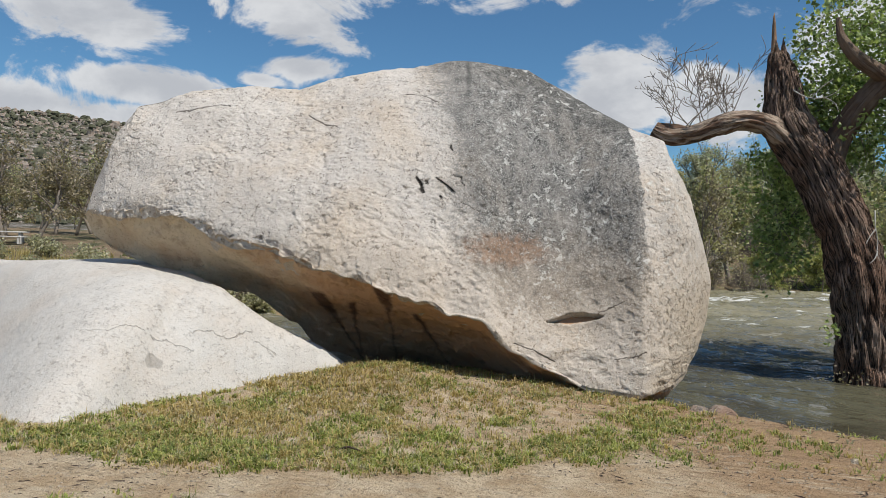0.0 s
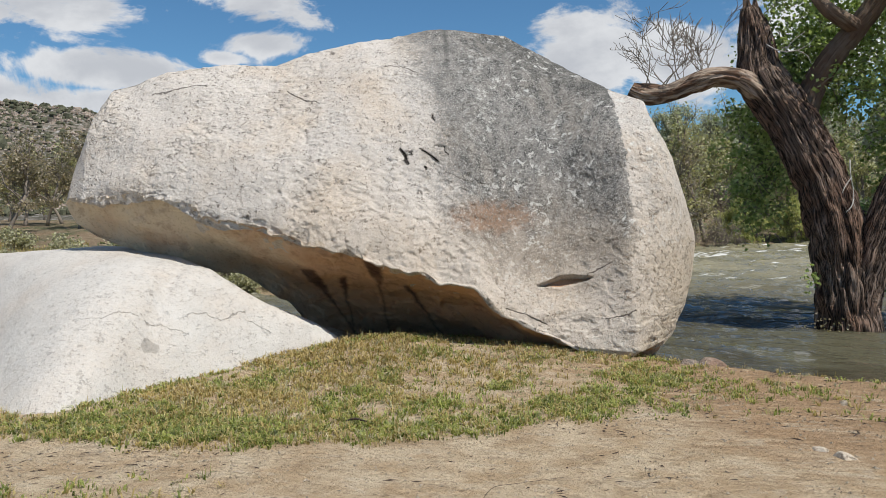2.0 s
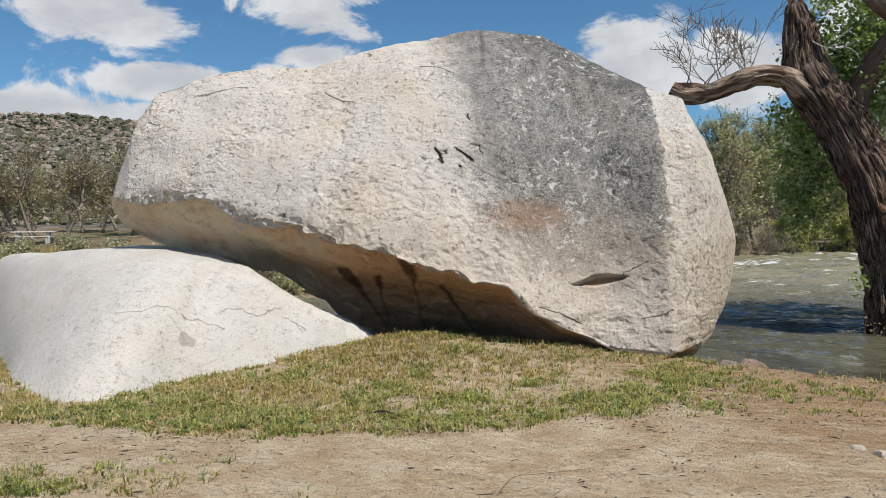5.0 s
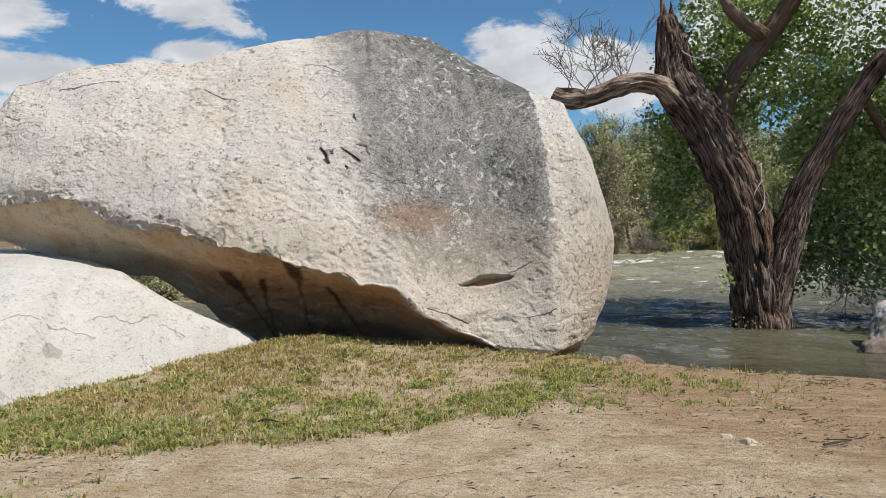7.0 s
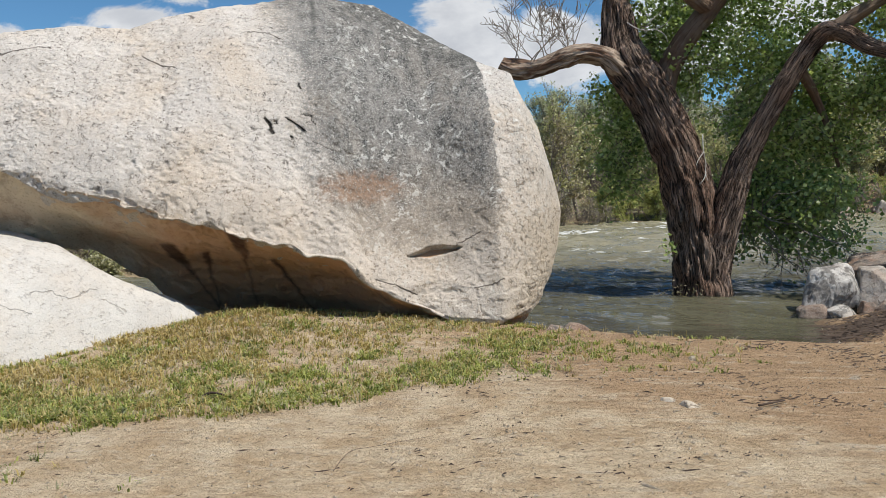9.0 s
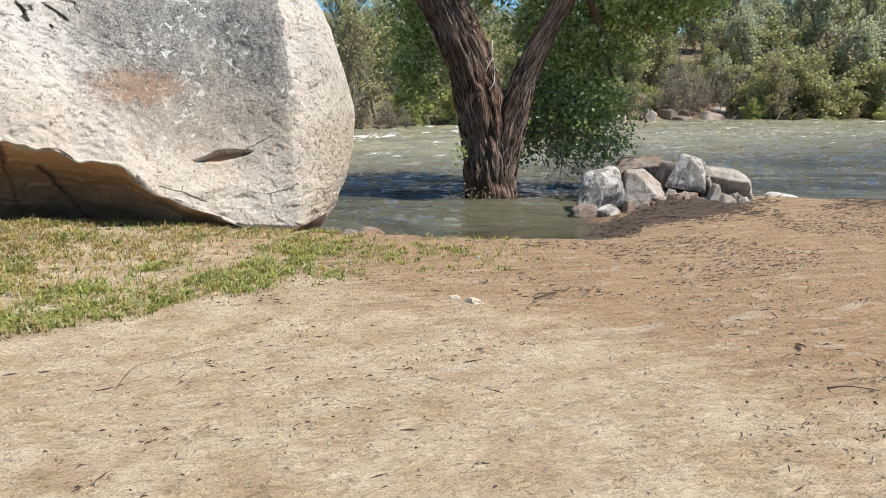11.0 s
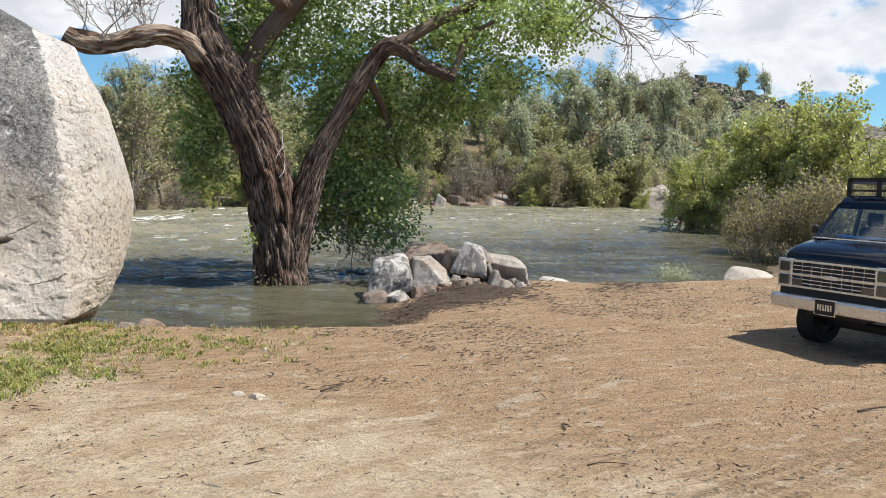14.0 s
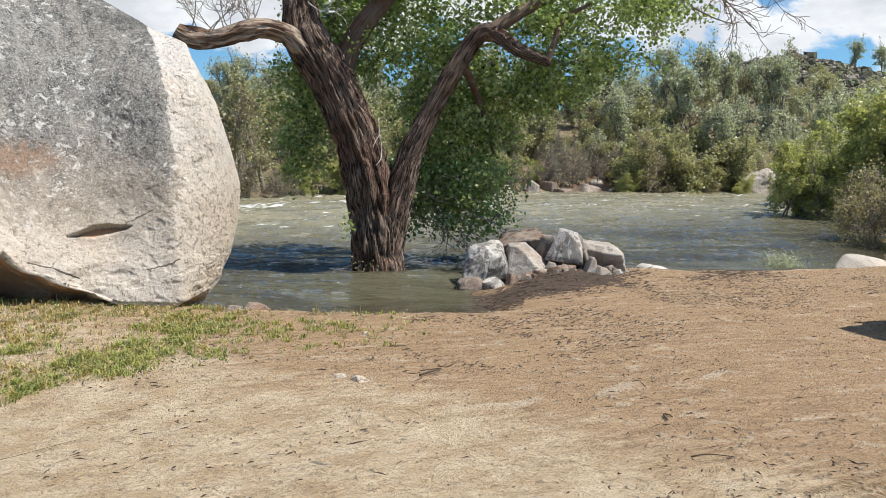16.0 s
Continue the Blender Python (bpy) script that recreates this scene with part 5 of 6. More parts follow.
TABLE = [(0, -0.2, 1, 0.8), (1, 0, 0.1, 1), (-1, 0, 0.3, 1), (0, -1, -0.25, 0.8), (0, 1, 0, 1), (0, 0, -1, 1), (-0.5, -0.3, 0.8, 0.9)]
BLOCK = [(-1, -0.4, 0, 0.8), (1, -0.3, 0, 0.9), (0, 0, 1, 0.95), (0, -1, -0.1, 0.9), (0, 1, 0, 1), (0, 0, -1, 1), (-0.5, 0, 0.8, 1)]
TALL = [(-1, 0, 0.25, 0.85), (1, 0, 0.2, 0.9), (-0.15, -1, 0.3, 0.85), (0, 1, 0, 1), (0.25, 0, 1, 0.95), (0, 0, -1, 1), (0.7, -0.5, 0.7, 0.95)]
LOAF = [(0, -0.15, 1, 0.75), (1, 0, 0.2, 1), (-1, 0, 0.1, 1), (0, -1, -0.5, 0.72), (0, 1, 0, 1), (0, 0, -1, 1), (0.7, 0, 0.7, 0.95), (0, -1, 0.5, 0.9)]
PILE = [  # x, y, z, half sizes, planes, turn, lean, material, words
    (8.15, 10.63, 0.24, (0.37, 0.36, 0.39), EGG, -42, -12, "rock_pale", "white and grey streaked granite rock at the water's edge"),
    (8.83, 10.37, 0.24, (0.33, 0.30, 0.37), TOOTH, -42, -4, "rock_tan", "pointed tan granite rock in a pile"),
    (9.25, 11.02, 0.46, (0.46, 0.42, 0.29), TABLE, -40, -8, "rock_brown", "dark flat-topped rock leaning in a pile"),
    (9.46, 10.50, 0.46, (0.24, 0.26, 0.29), BLOCK, -30, 6, "rock", "brown split rock in a pile"),
    (9.62, 10.10, 0.52, (0.30, 0.30, 0.33), TALL, -48, 8, "rock_pale", "white granite rock on top of a pile"),
    (10.22, 9.92, 0.36, (0.46, 0.38, 0.31), LOAF, -44, 10, "rock_tan", "long pale rock with a rusty underside"),
    (9.66, 9.52, 0.20, (0.09, 0.12, 0.19), TALL, -20, 18, "rock_tan", "small upright tan rock"),
    (9.88, 9.92, 0.40, (0.12, 0.12, 0.18), SLANT, 10, -10, "rock_tan", "small pale rock wedged in a pile"),
    (7.74, 10.44, -0.06, (0.25, 0.22, 0.15), SLANT, -30, 5, "rock_brown", "wet dark rock low in the water"),
    (8.02, 10.20, -0.06, (0.22, 0.16, 0.12), SLANT, 15, 0, "rock_pale", "small wet rock at the water's edge"),
    (8.42, 10.12, 0.0, (0.16, 0.13, 0.12), WEDGE, 70, 0, "rock_brown", "small wet rock at the water's edge"),
    (9.45, 10.95, 0.12, (0.55, 0.40, 0.34), WEDGE, -40, 0, "rock_brown", "dark rock in the middle of a pile"),
    (9.80, 10.35, 0.14, (0.42, 0.36, 0.30), BLOCK, -40, 0, "rock_brown", "dark rock in the middle of a pile"),
    (8.62, 10.62, 0.10, (0.26, 0.26, 0.26), BLOCK, 10, 8, "rock_brown", "dark rock in the middle of a pile"),
    (10.45, 9.80, 0.08, (0.26, 0.22, 0.18), WEDGE, 60, 0, "rock", "rusty brown rock under a pile"),
    (9.18, 10.02, 0.12, (0.10, 0.10, 0.15), TALL, 15, 20, "rock_tan", "small upright tan rock"),
    (9.05, 9.92, 0.08, (0.13, 0.11, 0.10), WEDGE, 15, 0, "rock_brown", "small brown rubble rock"),
    (9.30, 9.78, 0.08, (0.14, 0.11, 0.10), SLANT, 50, 0, "rock", "small brown rubble rock"),
    (9.48, 9.60, 0.07, (0.11, 0.10, 0.09), WEDGE, 120, 0, "rock_brown", "small brown rubble rock"),
    (9.85, 9.42, 0.06, (0.12, 0.09, 0.08), BLOCK, 10, 0, "rock", "small brown rubble rock"),
    (10.1, 9.36, 0.03, (0.22, 0.10, 0.05), WEDGE, -40, 0, "rock", "flat brown rubble rock"),
    (10.5, 9.45, 0.03, (0.13, 0.10, 0.08), WEDGE, 60, 0, "rock", "small brown rubble rock"),
    (8.70, 10.02, 0.04, (0.12, 0.09, 0.08), SLANT, 90, 0, "rock_brown", "small brown rubble rock"),
]
for i, (x, y, z, s, pl, rot, lean, mt, words) in enumerate(PILE):
    s = (s[0], s[1], s[2] * 0.88)
    ob = build_rock("rock", (x, y, z - 0.03), s, pl, rot, 10 if pl is EGG else 30, 0.13, 48 if max(s) > 0.3 else 22, M[mt], i * 3.3)
    # turned about its own long side
    ob.rotation_euler = (radians(lean) * math.cos(radians(rot)) * 0.4, radians(lean), 0)
    tagged(ob, words, "rock", "rocks in the pile")
RP = np.random.default_rng(17)
for i in range(26):
    t = RP.uniform(0, 1)
    x, y = 8.45 + 1.95 * t + RP.normal() * 0.05, 10.05 - 0.72 * t + RP.normal() * 0.10
    k = RP.uniform(0.05, 0.10)
    ob = build_rock("rock", (x, y, gz(x, y) + k * 0.5), (k * 1.2, k, k * 0.9), [WEDGE, SLANT, BLOCK, TOOTH][i % 4], RP.uniform(0, 360), 14, 0.1, 14, M[["rock_brown", "rock", "rock_tan"][i % 3]], 300 + i)
    tagged(ob, "small broken rubble stone at the foot of a pile", "rock", "rocks in the pile")
tagged(build_rock("rock", (12.1, 10.25, -0.18), (0.42, 0.32, 0.18), WEDGE, 15, 8, 0.08, 30, M["slab"], 50), "smooth white rock awash at the shore", "rock")
tagged(build_rock("rock", (17.0, 8.45, -0.28), (1.05, 0.7, 0.40), WEDGE, 25, 6, 0.06, 40, M["lip"], 60), "low smooth pale rock on the bank", "rock")
tagged(build_rock("rock", (*polar(-56.6, 73), 0.8), (1.75, 1.4, 1.35), SLANT, -30, 12, 0.22, 44, M["rock_tan"], 70), "big split granite rock on the far bank", "rock")
for i, (x, y, s, c) in enumerate([(3.58, 9.72, (0.16, 0.11, 0.07), "rock_brown"), (3.32, 9.74, (0.14, 0.10, 0.06), "rock_brown"), (3.14, 5.78, (0.085, 0.06, 0.03), "boulder"), (3.05, 5.98, (0.06, 0.05, 0.022), "boulder"),
                                  (5.1, 6.3, (0.05, 0.04, 0.02), "boulder"), (4.05, 7.4, (0.07, 0.04, 0.025), "boulder")]):
    tagged(build_rock("stone", (x, y, gz(x, y) + s[2] * 0.3), s, WEDGE, i * 50, 12, 0.1, 16, M[c], 80 + i), "small angular stone lying on the sand", "stone")


# ---- the parked van ----
def box_bm(x0, x1, y0, y1, z0, z1, bev=0.0, seg=2):
    bm = bmesh.new()
    bmesh.ops.create_cube(bm, size=1.0)
    for v in bm.verts:
        v.co = Vector(((x0 + x1) / 2 + v.co.x * (x1 - x0), (y0 + y1) / 2 + v.co.y * (y1 - y0), (z0 + z1) / 2 + v.co.z * (z1 - z0)))
    if bev:
        bmesh.ops.bevel(bm, geom=bm.edges[:], offset=bev, segments=seg, affect="EDGES", profile=0.5)
    return bm


def disc_bm(r0, r1, y0, y1, n=28):
    """A ring or disc round the y axis."""
    bm = bmesh.new()
    a = np.linspace(0, 2 * np.pi, n, endpoint=False)
    rings = [[bm.verts.new((r * math.cos(t), y, r * math.sin(t))) for t in a] for r, y in ((r0, y0), (r1, y0), (r1, y1), (r0, y1))]
    for i in range(n):
        j = (i + 1) % n
        for p, q in ((0, 1), (1, 2), (2, 3), (3, 0)):
            bm.faces.new((rings[p][i], rings[p][j], rings[q][j], rings[q][i]))
    bmesh.ops.recalc_face_normals(bm, faces=bm.faces)
    return bm


def build_van():
    """Nose towards -x, standing on z = 0, centre line y = 0."""
    root = tagged(new("van"), "dark blue lifted older van with chrome grille, parked on the sand", "van")
    paint = material("dark_blue_paint", plain((0.007, 0.009, 0.018), 0.13, 0.0, 0.5, 3.0), **{"Specular IOR Level": 0.5})
    chrome = material("worn_chrome", plain((0.74, 0.74, 0.72), 0.24, 0.75, 0.35, 10))
    black = material("black_plastic", plain((0.012, 0.012, 0.013), 0.6))
    rubber = material("tyre_rubber", plain((0.02, 0.02, 0.02), 0.9, bumpy=0.5))
    lens = material("lamp_lens", plain((0.16, 0.165, 0.17), 0.10, 0.7, 0.6, 30))
    glass = bpy.data.materials.new("window_glass")
    glass.use_nodes = True
    gn = Nodes(glass.node_tree)
    clear = gn.n("ShaderNodeBsdfTransparent", {"Color": (0.80, 0.88, 0.88, 1)})
    shine = gn.n("ShaderNodeBsdfGlossy", {"Color": (0.9, 0.95, 1.0, 1), "Roughness": 0.02})
    gn.n("ShaderNodeOutputMaterial", {0: gn.n("ShaderNodeMixShader", {0: 0.13, 1: clear.outputs[0], 2: shine.outputs[0]}).outputs[0]})
    blue = material("blue_cloth", plain((0.05, 0.2, 0.5), 0.8))
    W = 0.99
    # side profile of the body: nose, hood, windscreen foot, roof, tail
    prof = [(0.06, 0.74), (0.03, 0.98), (0.04, 1.16), (0.07, 1.215), (0.14, 1.265), (0.28, 1.31), (0.55, 1.36), (0.80, 1.39), (4.75, 1.39), (4.80, 1.2), (4.80, 0.74)]
    bm = bmesh.new()
    sides = []
    for y, k in ((-W, 0.10), (-W + 0.02, 0.055), (-W + 0.06, 0.02), (-W + 0.16, 0.0), (-0.35, -0.012), (0.35, -0.012), (W - 0.16, 0.0), (W - 0.06, 0.02), (W - 0.02, 0.055), (W, 0.10)):
        sides.append([bm.verts.new((x + (k if x < 2 else -k), y, z - (k if z > 0.8 else 0))) for x, z in prof])
    n = len(prof)
    for a, b in zip(sides, sides[1:]):
        for i in range(n):
            bm.faces.new((a[i], a[(i + 1) % n], b[(i + 1) % n], b[i]))
    bm.faces.new(sides[0])
    bm.faces.new(sides[-1][::-1])
    bmesh.ops.recalc_face_normals(bm, faces=bm.faces)
    for f in bm.faces:
        f.smooth = True
    part("body", bm, paint, root)
    part("cowl", box_bm(0.70, 0.80, -W + 0.12, W - 0.12, 1.39, 1.405, 0.004, 1), chrome, root, "bright strip below the windscreen")
    part("valance", box_bm(0.005, 0.06, -0.93, 0.93, 0.75, 0.83, 0.01), black, root)
    # roof and pillars round the cabin
    bm = bmesh.new()
    top = [(1.32, 1.83), (1.5, 1.91), (4.6, 1.91), (4.78, 1.80)]
    low = [(1.28, 1.75), (1.5, 1.81), (4.6, 1.81), (4.78, 1.73)]
    rows = []
    for y in (-W + 0.12, -W + 0.22, W - 0.22, W - 0.12):
        dz = -0.06 if abs(y) > W - 0.2 else 0.0
        rows.append([bm.verts.new((x, y, z + dz)) for x, z in top] + [bm.verts.new((x, y, z + dz * 0.2)) for x, z in low[::-1]])
    for a, b in zip(rows, rows[1:]):
        for i in range(8):
            bm.faces.new((a[i], a[(i + 1) % 8], b[(i + 1) % 8], b[i]))
    bm.faces.new(rows[0])
    bm.faces.new(rows[-1][::-1])
    bmesh.ops.recalc_face_normals(bm, faces=bm.faces)
    part("roof", bm, paint, root)
    for s in (-1, 1):
        for x0, x1, w in ((0.80, 1.34, 0.05), (1.95, 2.0, 0.06), (4.72, 4.72, 0.06), (3.3, 3.3, 0.05)):
            bm = bmesh.new()
            lo = [bm.verts.new((x0 + dx, s * (W - 0.04 - dy), 1.36)) for dx, dy in ((0, 0), (w, 0), (w, 0.05), (0, 0.05))]
            hi = [bm.verts.new((x1 + dx, s * (W - 0.14 - dy), 1.80)) for dx, dy in ((0, 0), (w, 0), (w, 0.05), (0, 0.05))]
            for i in range(4):
                bm.faces.new((lo[i], lo[(i + 1) % 4], hi[(i + 1) % 4], hi[i]))
            bmesh.ops.recalc_face_normals(bm, faces=bm.faces)
            part("pillar", bm, paint, root)
        bm = bmesh.new()
        bm.faces.new([bm.verts.new((x, s * y, z)) for x, y, z in ((0.86, W - 0.06, 1.39), (4.7, W - 0.06, 1.39), (4.7, W - 0.16, 1.79), (1.37, W - 0.16, 1.79))])
        part("side_window", bm, glass, root)
    bm = bmesh.new()
    bm.faces.new([bm.verts.new(c) for c in ((0.83, -W + 0.1, 1.395), (0.83, W - 0.1, 1.395), (1.33, W - 0.18, 1.79), (1.33, -W + 0.18, 1.79))])
    ws = part("windscreen", bm, glass, root, "clear sloping windscreen")
    part("rear_panel", box_bm(4.70, 4.78, -W + 0.1, W - 0.1, 1.36, 1.81), paint, root)
    for y in (-0.35, 0.4):
        bm = box_bm(0.80, 0.83, y - 0.28, y + 0.28, 1.40, 1.415)
        part("wiper", bm, black, ws)
    part("dashboard", box_bm(0.88, 1.25, -0.85, 0.85, 1.28, 1.40, 0.02), black, root)
    part("sunshade", box_bm(1.0, 1.2, -0.15, 0.6, 1.405, 1.43, 0.01), blue, root, "folded blue cloth on the dashboard")
    for y in (-0.45, 0.45):
        seat = part("seat", box_bm(1.75, 1.95, y - 0.25, y + 0.25, 0.9, 1.52, 0.06), black, root)
        part("headrest", box_bm(1.78, 1.9, y - 0.13, y + 0.13, 1.53, 1.70, 0.04), black, seat)
    # front: grille with bars, stacked lamps, bumper, plate
    gr = part("grille", box_bm(-0.005, 0.06, -0.70, 0.70, 0.84, 1.15, 0.004), black, root, "black grille with chrome bars")
    for z, t in ((0.848, 0.012), (0.893, 0.005), (0.938, 0.005), (0.990, 0.015), (1.045, 0.005), (1.092, 0.005), (1.145, 0.012)):
        part("grille_bar", box_bm(-0.028, 0.0, -0.70, 0.70, z - t, z + t, 0.002, 1), chrome, gr)
    for y in np.linspace(-0.7, 0.7, 9):
        part("grille_bar", box_bm(-0.022, 0.0, y - 0.004, y + 0.004, 0.84, 1.15), chrome, gr)
    part("badge", box_bm(-0.040, -0.028, -0.11, 0.11, 0.968, 1.014, 0.004, 1), chrome, gr, "plain chrome badge")
    for s in (-1, 1):
        fr = part("lamp_frame", box_bm(-0.03, 0.05, min(s * 0.70, s * 0.965), max(s * 0.70, s * 0.965), 0.83, 1.165, 0.012), chrome, root)
        for z in (0.92, 1.075):
            part("headlamp", box_bm(-0.045, 0.0, min(s * 0.735, s * 0.93), max(s * 0.735, s * 0.93), z - 0.058, z + 0.058, 0.015), lens, fr, "square clear headlamp")
        part("turn_lamp", box_bm(-0.03, 0.0, min(s * 0.5, s * 0.68), max(s * 0.5, s * 0.68), 0.86, 0.94, 0.004, 1), lens, gr)
        # mirrors
        ar = part("mirror", box_bm(1.0, 1.1, min(s * 1.0, s * 1.1), max(s * 1.0, s * 1.1), 1.44, 1.54, 0.03), black, root)
        part("mirror_arm", box_bm(1.04, 1.07, min(s * 0.93, s * 1.05), max(s * 0.93, s * 1.05), 1.44, 1.46), black, ar)
    part("bumper", box_bm(-0.14, 0.06, -1.0, 1.0, 0.60, 0.755, 0.03), chrome, root, "scuffed chrome front bumper")
    pl = part("number_plate", box_bm(-0.165, -0.142, -0.165, 0.165, 0.585, 0.745, 0.006, 1), black, root, "dark number plate in a chrome holder")
    for k in range(6):
        y = -0.115 + k * 0.044
        part("plate_bar", box_bm(-0.168, -0.164, y - 0.014, y + 0.014, 0.63, 0.70), chrome, pl)
    part("plate_frame", box_bm(-0.150, -0.141, -0.185, 0.185, 0.575, 0.76, 0.004, 1), chrome, pl)
    # roof rack
    rack = part("roof_rack", box_bm(1.55, 4.5, -0.80, -0.76, 2.05, 2.09), black, root, "black steel roof rack")
    part("rack_bar", box_bm(1.55, 4.5, 0.76, 0.80, 2.05, 2.09), black, rack)
    part("rack_bar", box_bm(1.53, 1.57, -0.80, 0.80, 2.08, 2.13), black, rack)
    part("rack_bar", box_bm(1.53, 1.57, -0.80, 0.80, 1.96, 1.985), black, rack)
    for y in (-0.78, -0.25, 0.25, 0.78):
        part("rack_post", box_bm(1.53, 1.57, y - 0.04, y + 0.04, 1.86, 2.11), black, rack)
    for y in (-0.78, 0.78):
        part("rack_post", box_bm(4.4, 4.44, y - 0.03, y + 0.03, 1.86, 2.07), black, rack)
    # running gear
    part("frame_rail", box_bm(0.1, 4.6, -0.5, 0.5, 0.52, 0.74, 0.03), black, root)
    part("axle", box_bm(0.88, 1.02, -0.8, 0.8, 0.34, 0.44, 0.03), black, root)
    part("axle", box_bm(3.75, 3.89, -0.8, 0.8, 0.41, 0.53, 0.03), black, root)
    for x in (0.95, 3.82):
        for s in (-1, 1):
            wh = part("wheel", disc_bm(0.02, 0.21, -0.09, 0.09), black, root)
            wh.location, wh.scale = (x, s * 0.80, 0.40), (1.15, 1.25, 0.80)
            part("tyre", disc_bm(0.2, 0.355, -0.13, 0.13, 40), rubber, wh)
            part("tread", disc_bm(0.352, 0.365, -0.10, 0.10, 24), rubber, wh)
    root.matrix_basis = pose(9.53, 3.69, gz(10.2, 3.9) - 0.116, 0, 0, -10.9) @ Matrix.Diagonal((0.745, 0.745, 1.07, 1))
    return root


build_van()

# ---- plants on the banks ----
M["scrub"] = material("dark_scrub", plain((0.10, 0.10, 0.06), 0.95, var=0.6, scale=1.0))
M["gravel"] = material("pale_grit", plain((0.42, 0.35, 0.26), 0.9, var=0.8, scale=15))
PROTO = {}


def proto(key, **kw):
    PROTO[key] = plant(**kw)
    PROTO[key]["used"] = 0
    return PROTO[key]


def put(key, az, r, s=1.0, rz=0.0, sz=None, z=None, dry=False):
    x, y = polar(az, r)
    if -58.4 < az < -55.6 and 48 < r < 80 or -47.5 < az < -41.5 and 60 < r < 71 and key not in ("brush", "sage"):
        return None
    if dry and gz(x, y) < WATER + 0.05:
        return None
    ob = PROTO[key]
    if ob["used"]:
        ob = copy_thing(ob, Matrix())
    else:
        ob["used"] = 1
    place(ob, x, y, s, rz, z, sz)
    return ob


proto("bare", name="bare_tree", label="grey-brown half-bare tree with thin spring leaf", category="tree", seed=1, height=6.5, spread=5.5, leaf=0.175, n_leaves=2100, mat="bud", trunk=0.16, stems=2, depth=4, kids=4, clump=0.2, group="trees behind the river")
proto("bare2", name="bare_tree", label="grey-brown half-bare tree with thin spring leaf", category="tree", seed=2, height=6.0, spread=5.0, leaf=0.175, n_leaves=1750, mat="bud", trunk=0.15, stems=1, depth=4, kids=4, clump=0.2, group="trees behind the river")
proto("olivetree", name="olive_tree", label="olive-brown streamside tree with open crown", category="tree", seed=3, height=7.0, spread=4.5, leaf=0.193, n_leaves=2275, mat="olive", trunk=0.16, stems=1, depth=4, kids=4, clump=0.24, group="trees behind the river")
proto("pine", name="grey_pine", label="thin grey-green pine with an open airy crown", category="tree", seed=4, height=9.0, spread=4.4, leaf=0.228, n_leaves=2800, mat="pine", trunk=0.17, stems=1, depth=4, kids=4, clump=0.28, up=0.12, group="trees behind the river")
proto("pine2", name="grey_pine", label="thin grey-green pine with an open airy crown", category="tree", seed=5, height=8.0, spread=4.5, leaf=0.228, n_leaves=3150, mat="pine", trunk=0.17, stems=2, depth=4, kids=4, clump=0.3, up=0.10, group="trees behind the river")
proto("willow", name="willow_bush", label="bright yellow-green willow bush in new leaf", category="bush", seed=6, height=3.5, spread=4.2, leaf=0.115, n_leaves=11000, mat="willow", trunk=0.05, stems=6, depth=3, kids=4, clump=0.15, group="bushes on the banks")
proto("willow2", name="willow_bush", label="bright yellow-green willow bush in new leaf", category="bush", seed=7, height=4.5, spread=4.0, leaf=0.115, n_leaves=11000, mat="willow", trunk=0.05, stems=5, depth=3, kids=4, clump=0.16, group="bushes on the banks")
proto("olivebush", name="olive_bush", label="dense olive-green bush on the bank", category="bush", seed=8, height=3.6, spread=4.5, leaf=0.175, n_leaves=6500, mat="olive", trunk=0.05, stems=6, depth=3, kids=4, clump=0.2, group="bushes on the banks")
proto("sage", name="sage_bush", label="low grey-green sagebrush on dry ground", category="bush", seed=9, height=1.3, spread=2.2, leaf=0.14, n_leaves=1750, mat="sage", trunk=0.03, stems=6, depth=2, kids=4, clump=0.2, group="bushes on the banks")
proto("rusty", name="rusty_bush", label="rusty brown bare-twigged bush by the water", category="bush", seed=10, height=2.4, spread=2.8, leaf=0.07, n_leaves=4000, mat="rusty", trunk=0.03, stems=9, depth=3, kids=4, clump=0.16, group="bushes on the banks")
proto("brush", name="dead_brush", label="tangled leafless grey brush on the bank", category="bush", seed=11, height=3.0, spread=3.8, leaf=0.14, n_leaves=250, mat="sage", trunk=0.05, stems=8, depth=4, kids=4, clump=0.2, group="bushes on the banks")

proto("oak", name="scrub_oak", label="round grey-green scrub oak on the far slope", category="tree", seed=13, height=5.0, spread=6.0, leaf=0.245, n_leaves=3150, mat="sage", trunk=0.14, stems=3, depth=4, kids=4, clump=0.28, group="trees behind the river")
proto("oak2", name="scrub_oak", label="round olive-grey scrub oak on the far slope", category="tree", seed=14, height=4.5, spread=5.0, leaf=0.245, n_leaves=2800, mat="pine", trunk=0.13, stems=3, depth=4, kids=4, clump=0.26, group="trees behind the river")

R5 = np.random.default_rng(5)
# left: scrub and bare trees in front of the mountain
for az in np.arange(21.5, 46, 1.3):
    put(["bare", "bare2"][int(R5.integers(2))], az + R5.normal() * 0.5, R5.uniform(52, 68), R5.uniform(0.85, 1.15), R5.uniform(0, 360))
for az in np.arange(20, 46, 1.6):
    put("olivetree", az + R5.normal(), R5.uniform(75, 95), R5.uniform(0.8, 1.05), R5.uniform(0, 360))
for k in range(24):
    put("sage", R5.uniform(20, 44), R5.uniform(22, 52), R5.uniform(0.5, 1.0), R5.uniform(0, 360))
for k in range(110):
    put(["sage", "brush"][k % 5 == 0], R5.uniform(10.0, 20), R5.uniform(20.5, 36), R5.uniform(0.45, 0.8) * (0.6 if k % 5 == 0 else 1.0), R5.uniform(0, 360), dry=True)
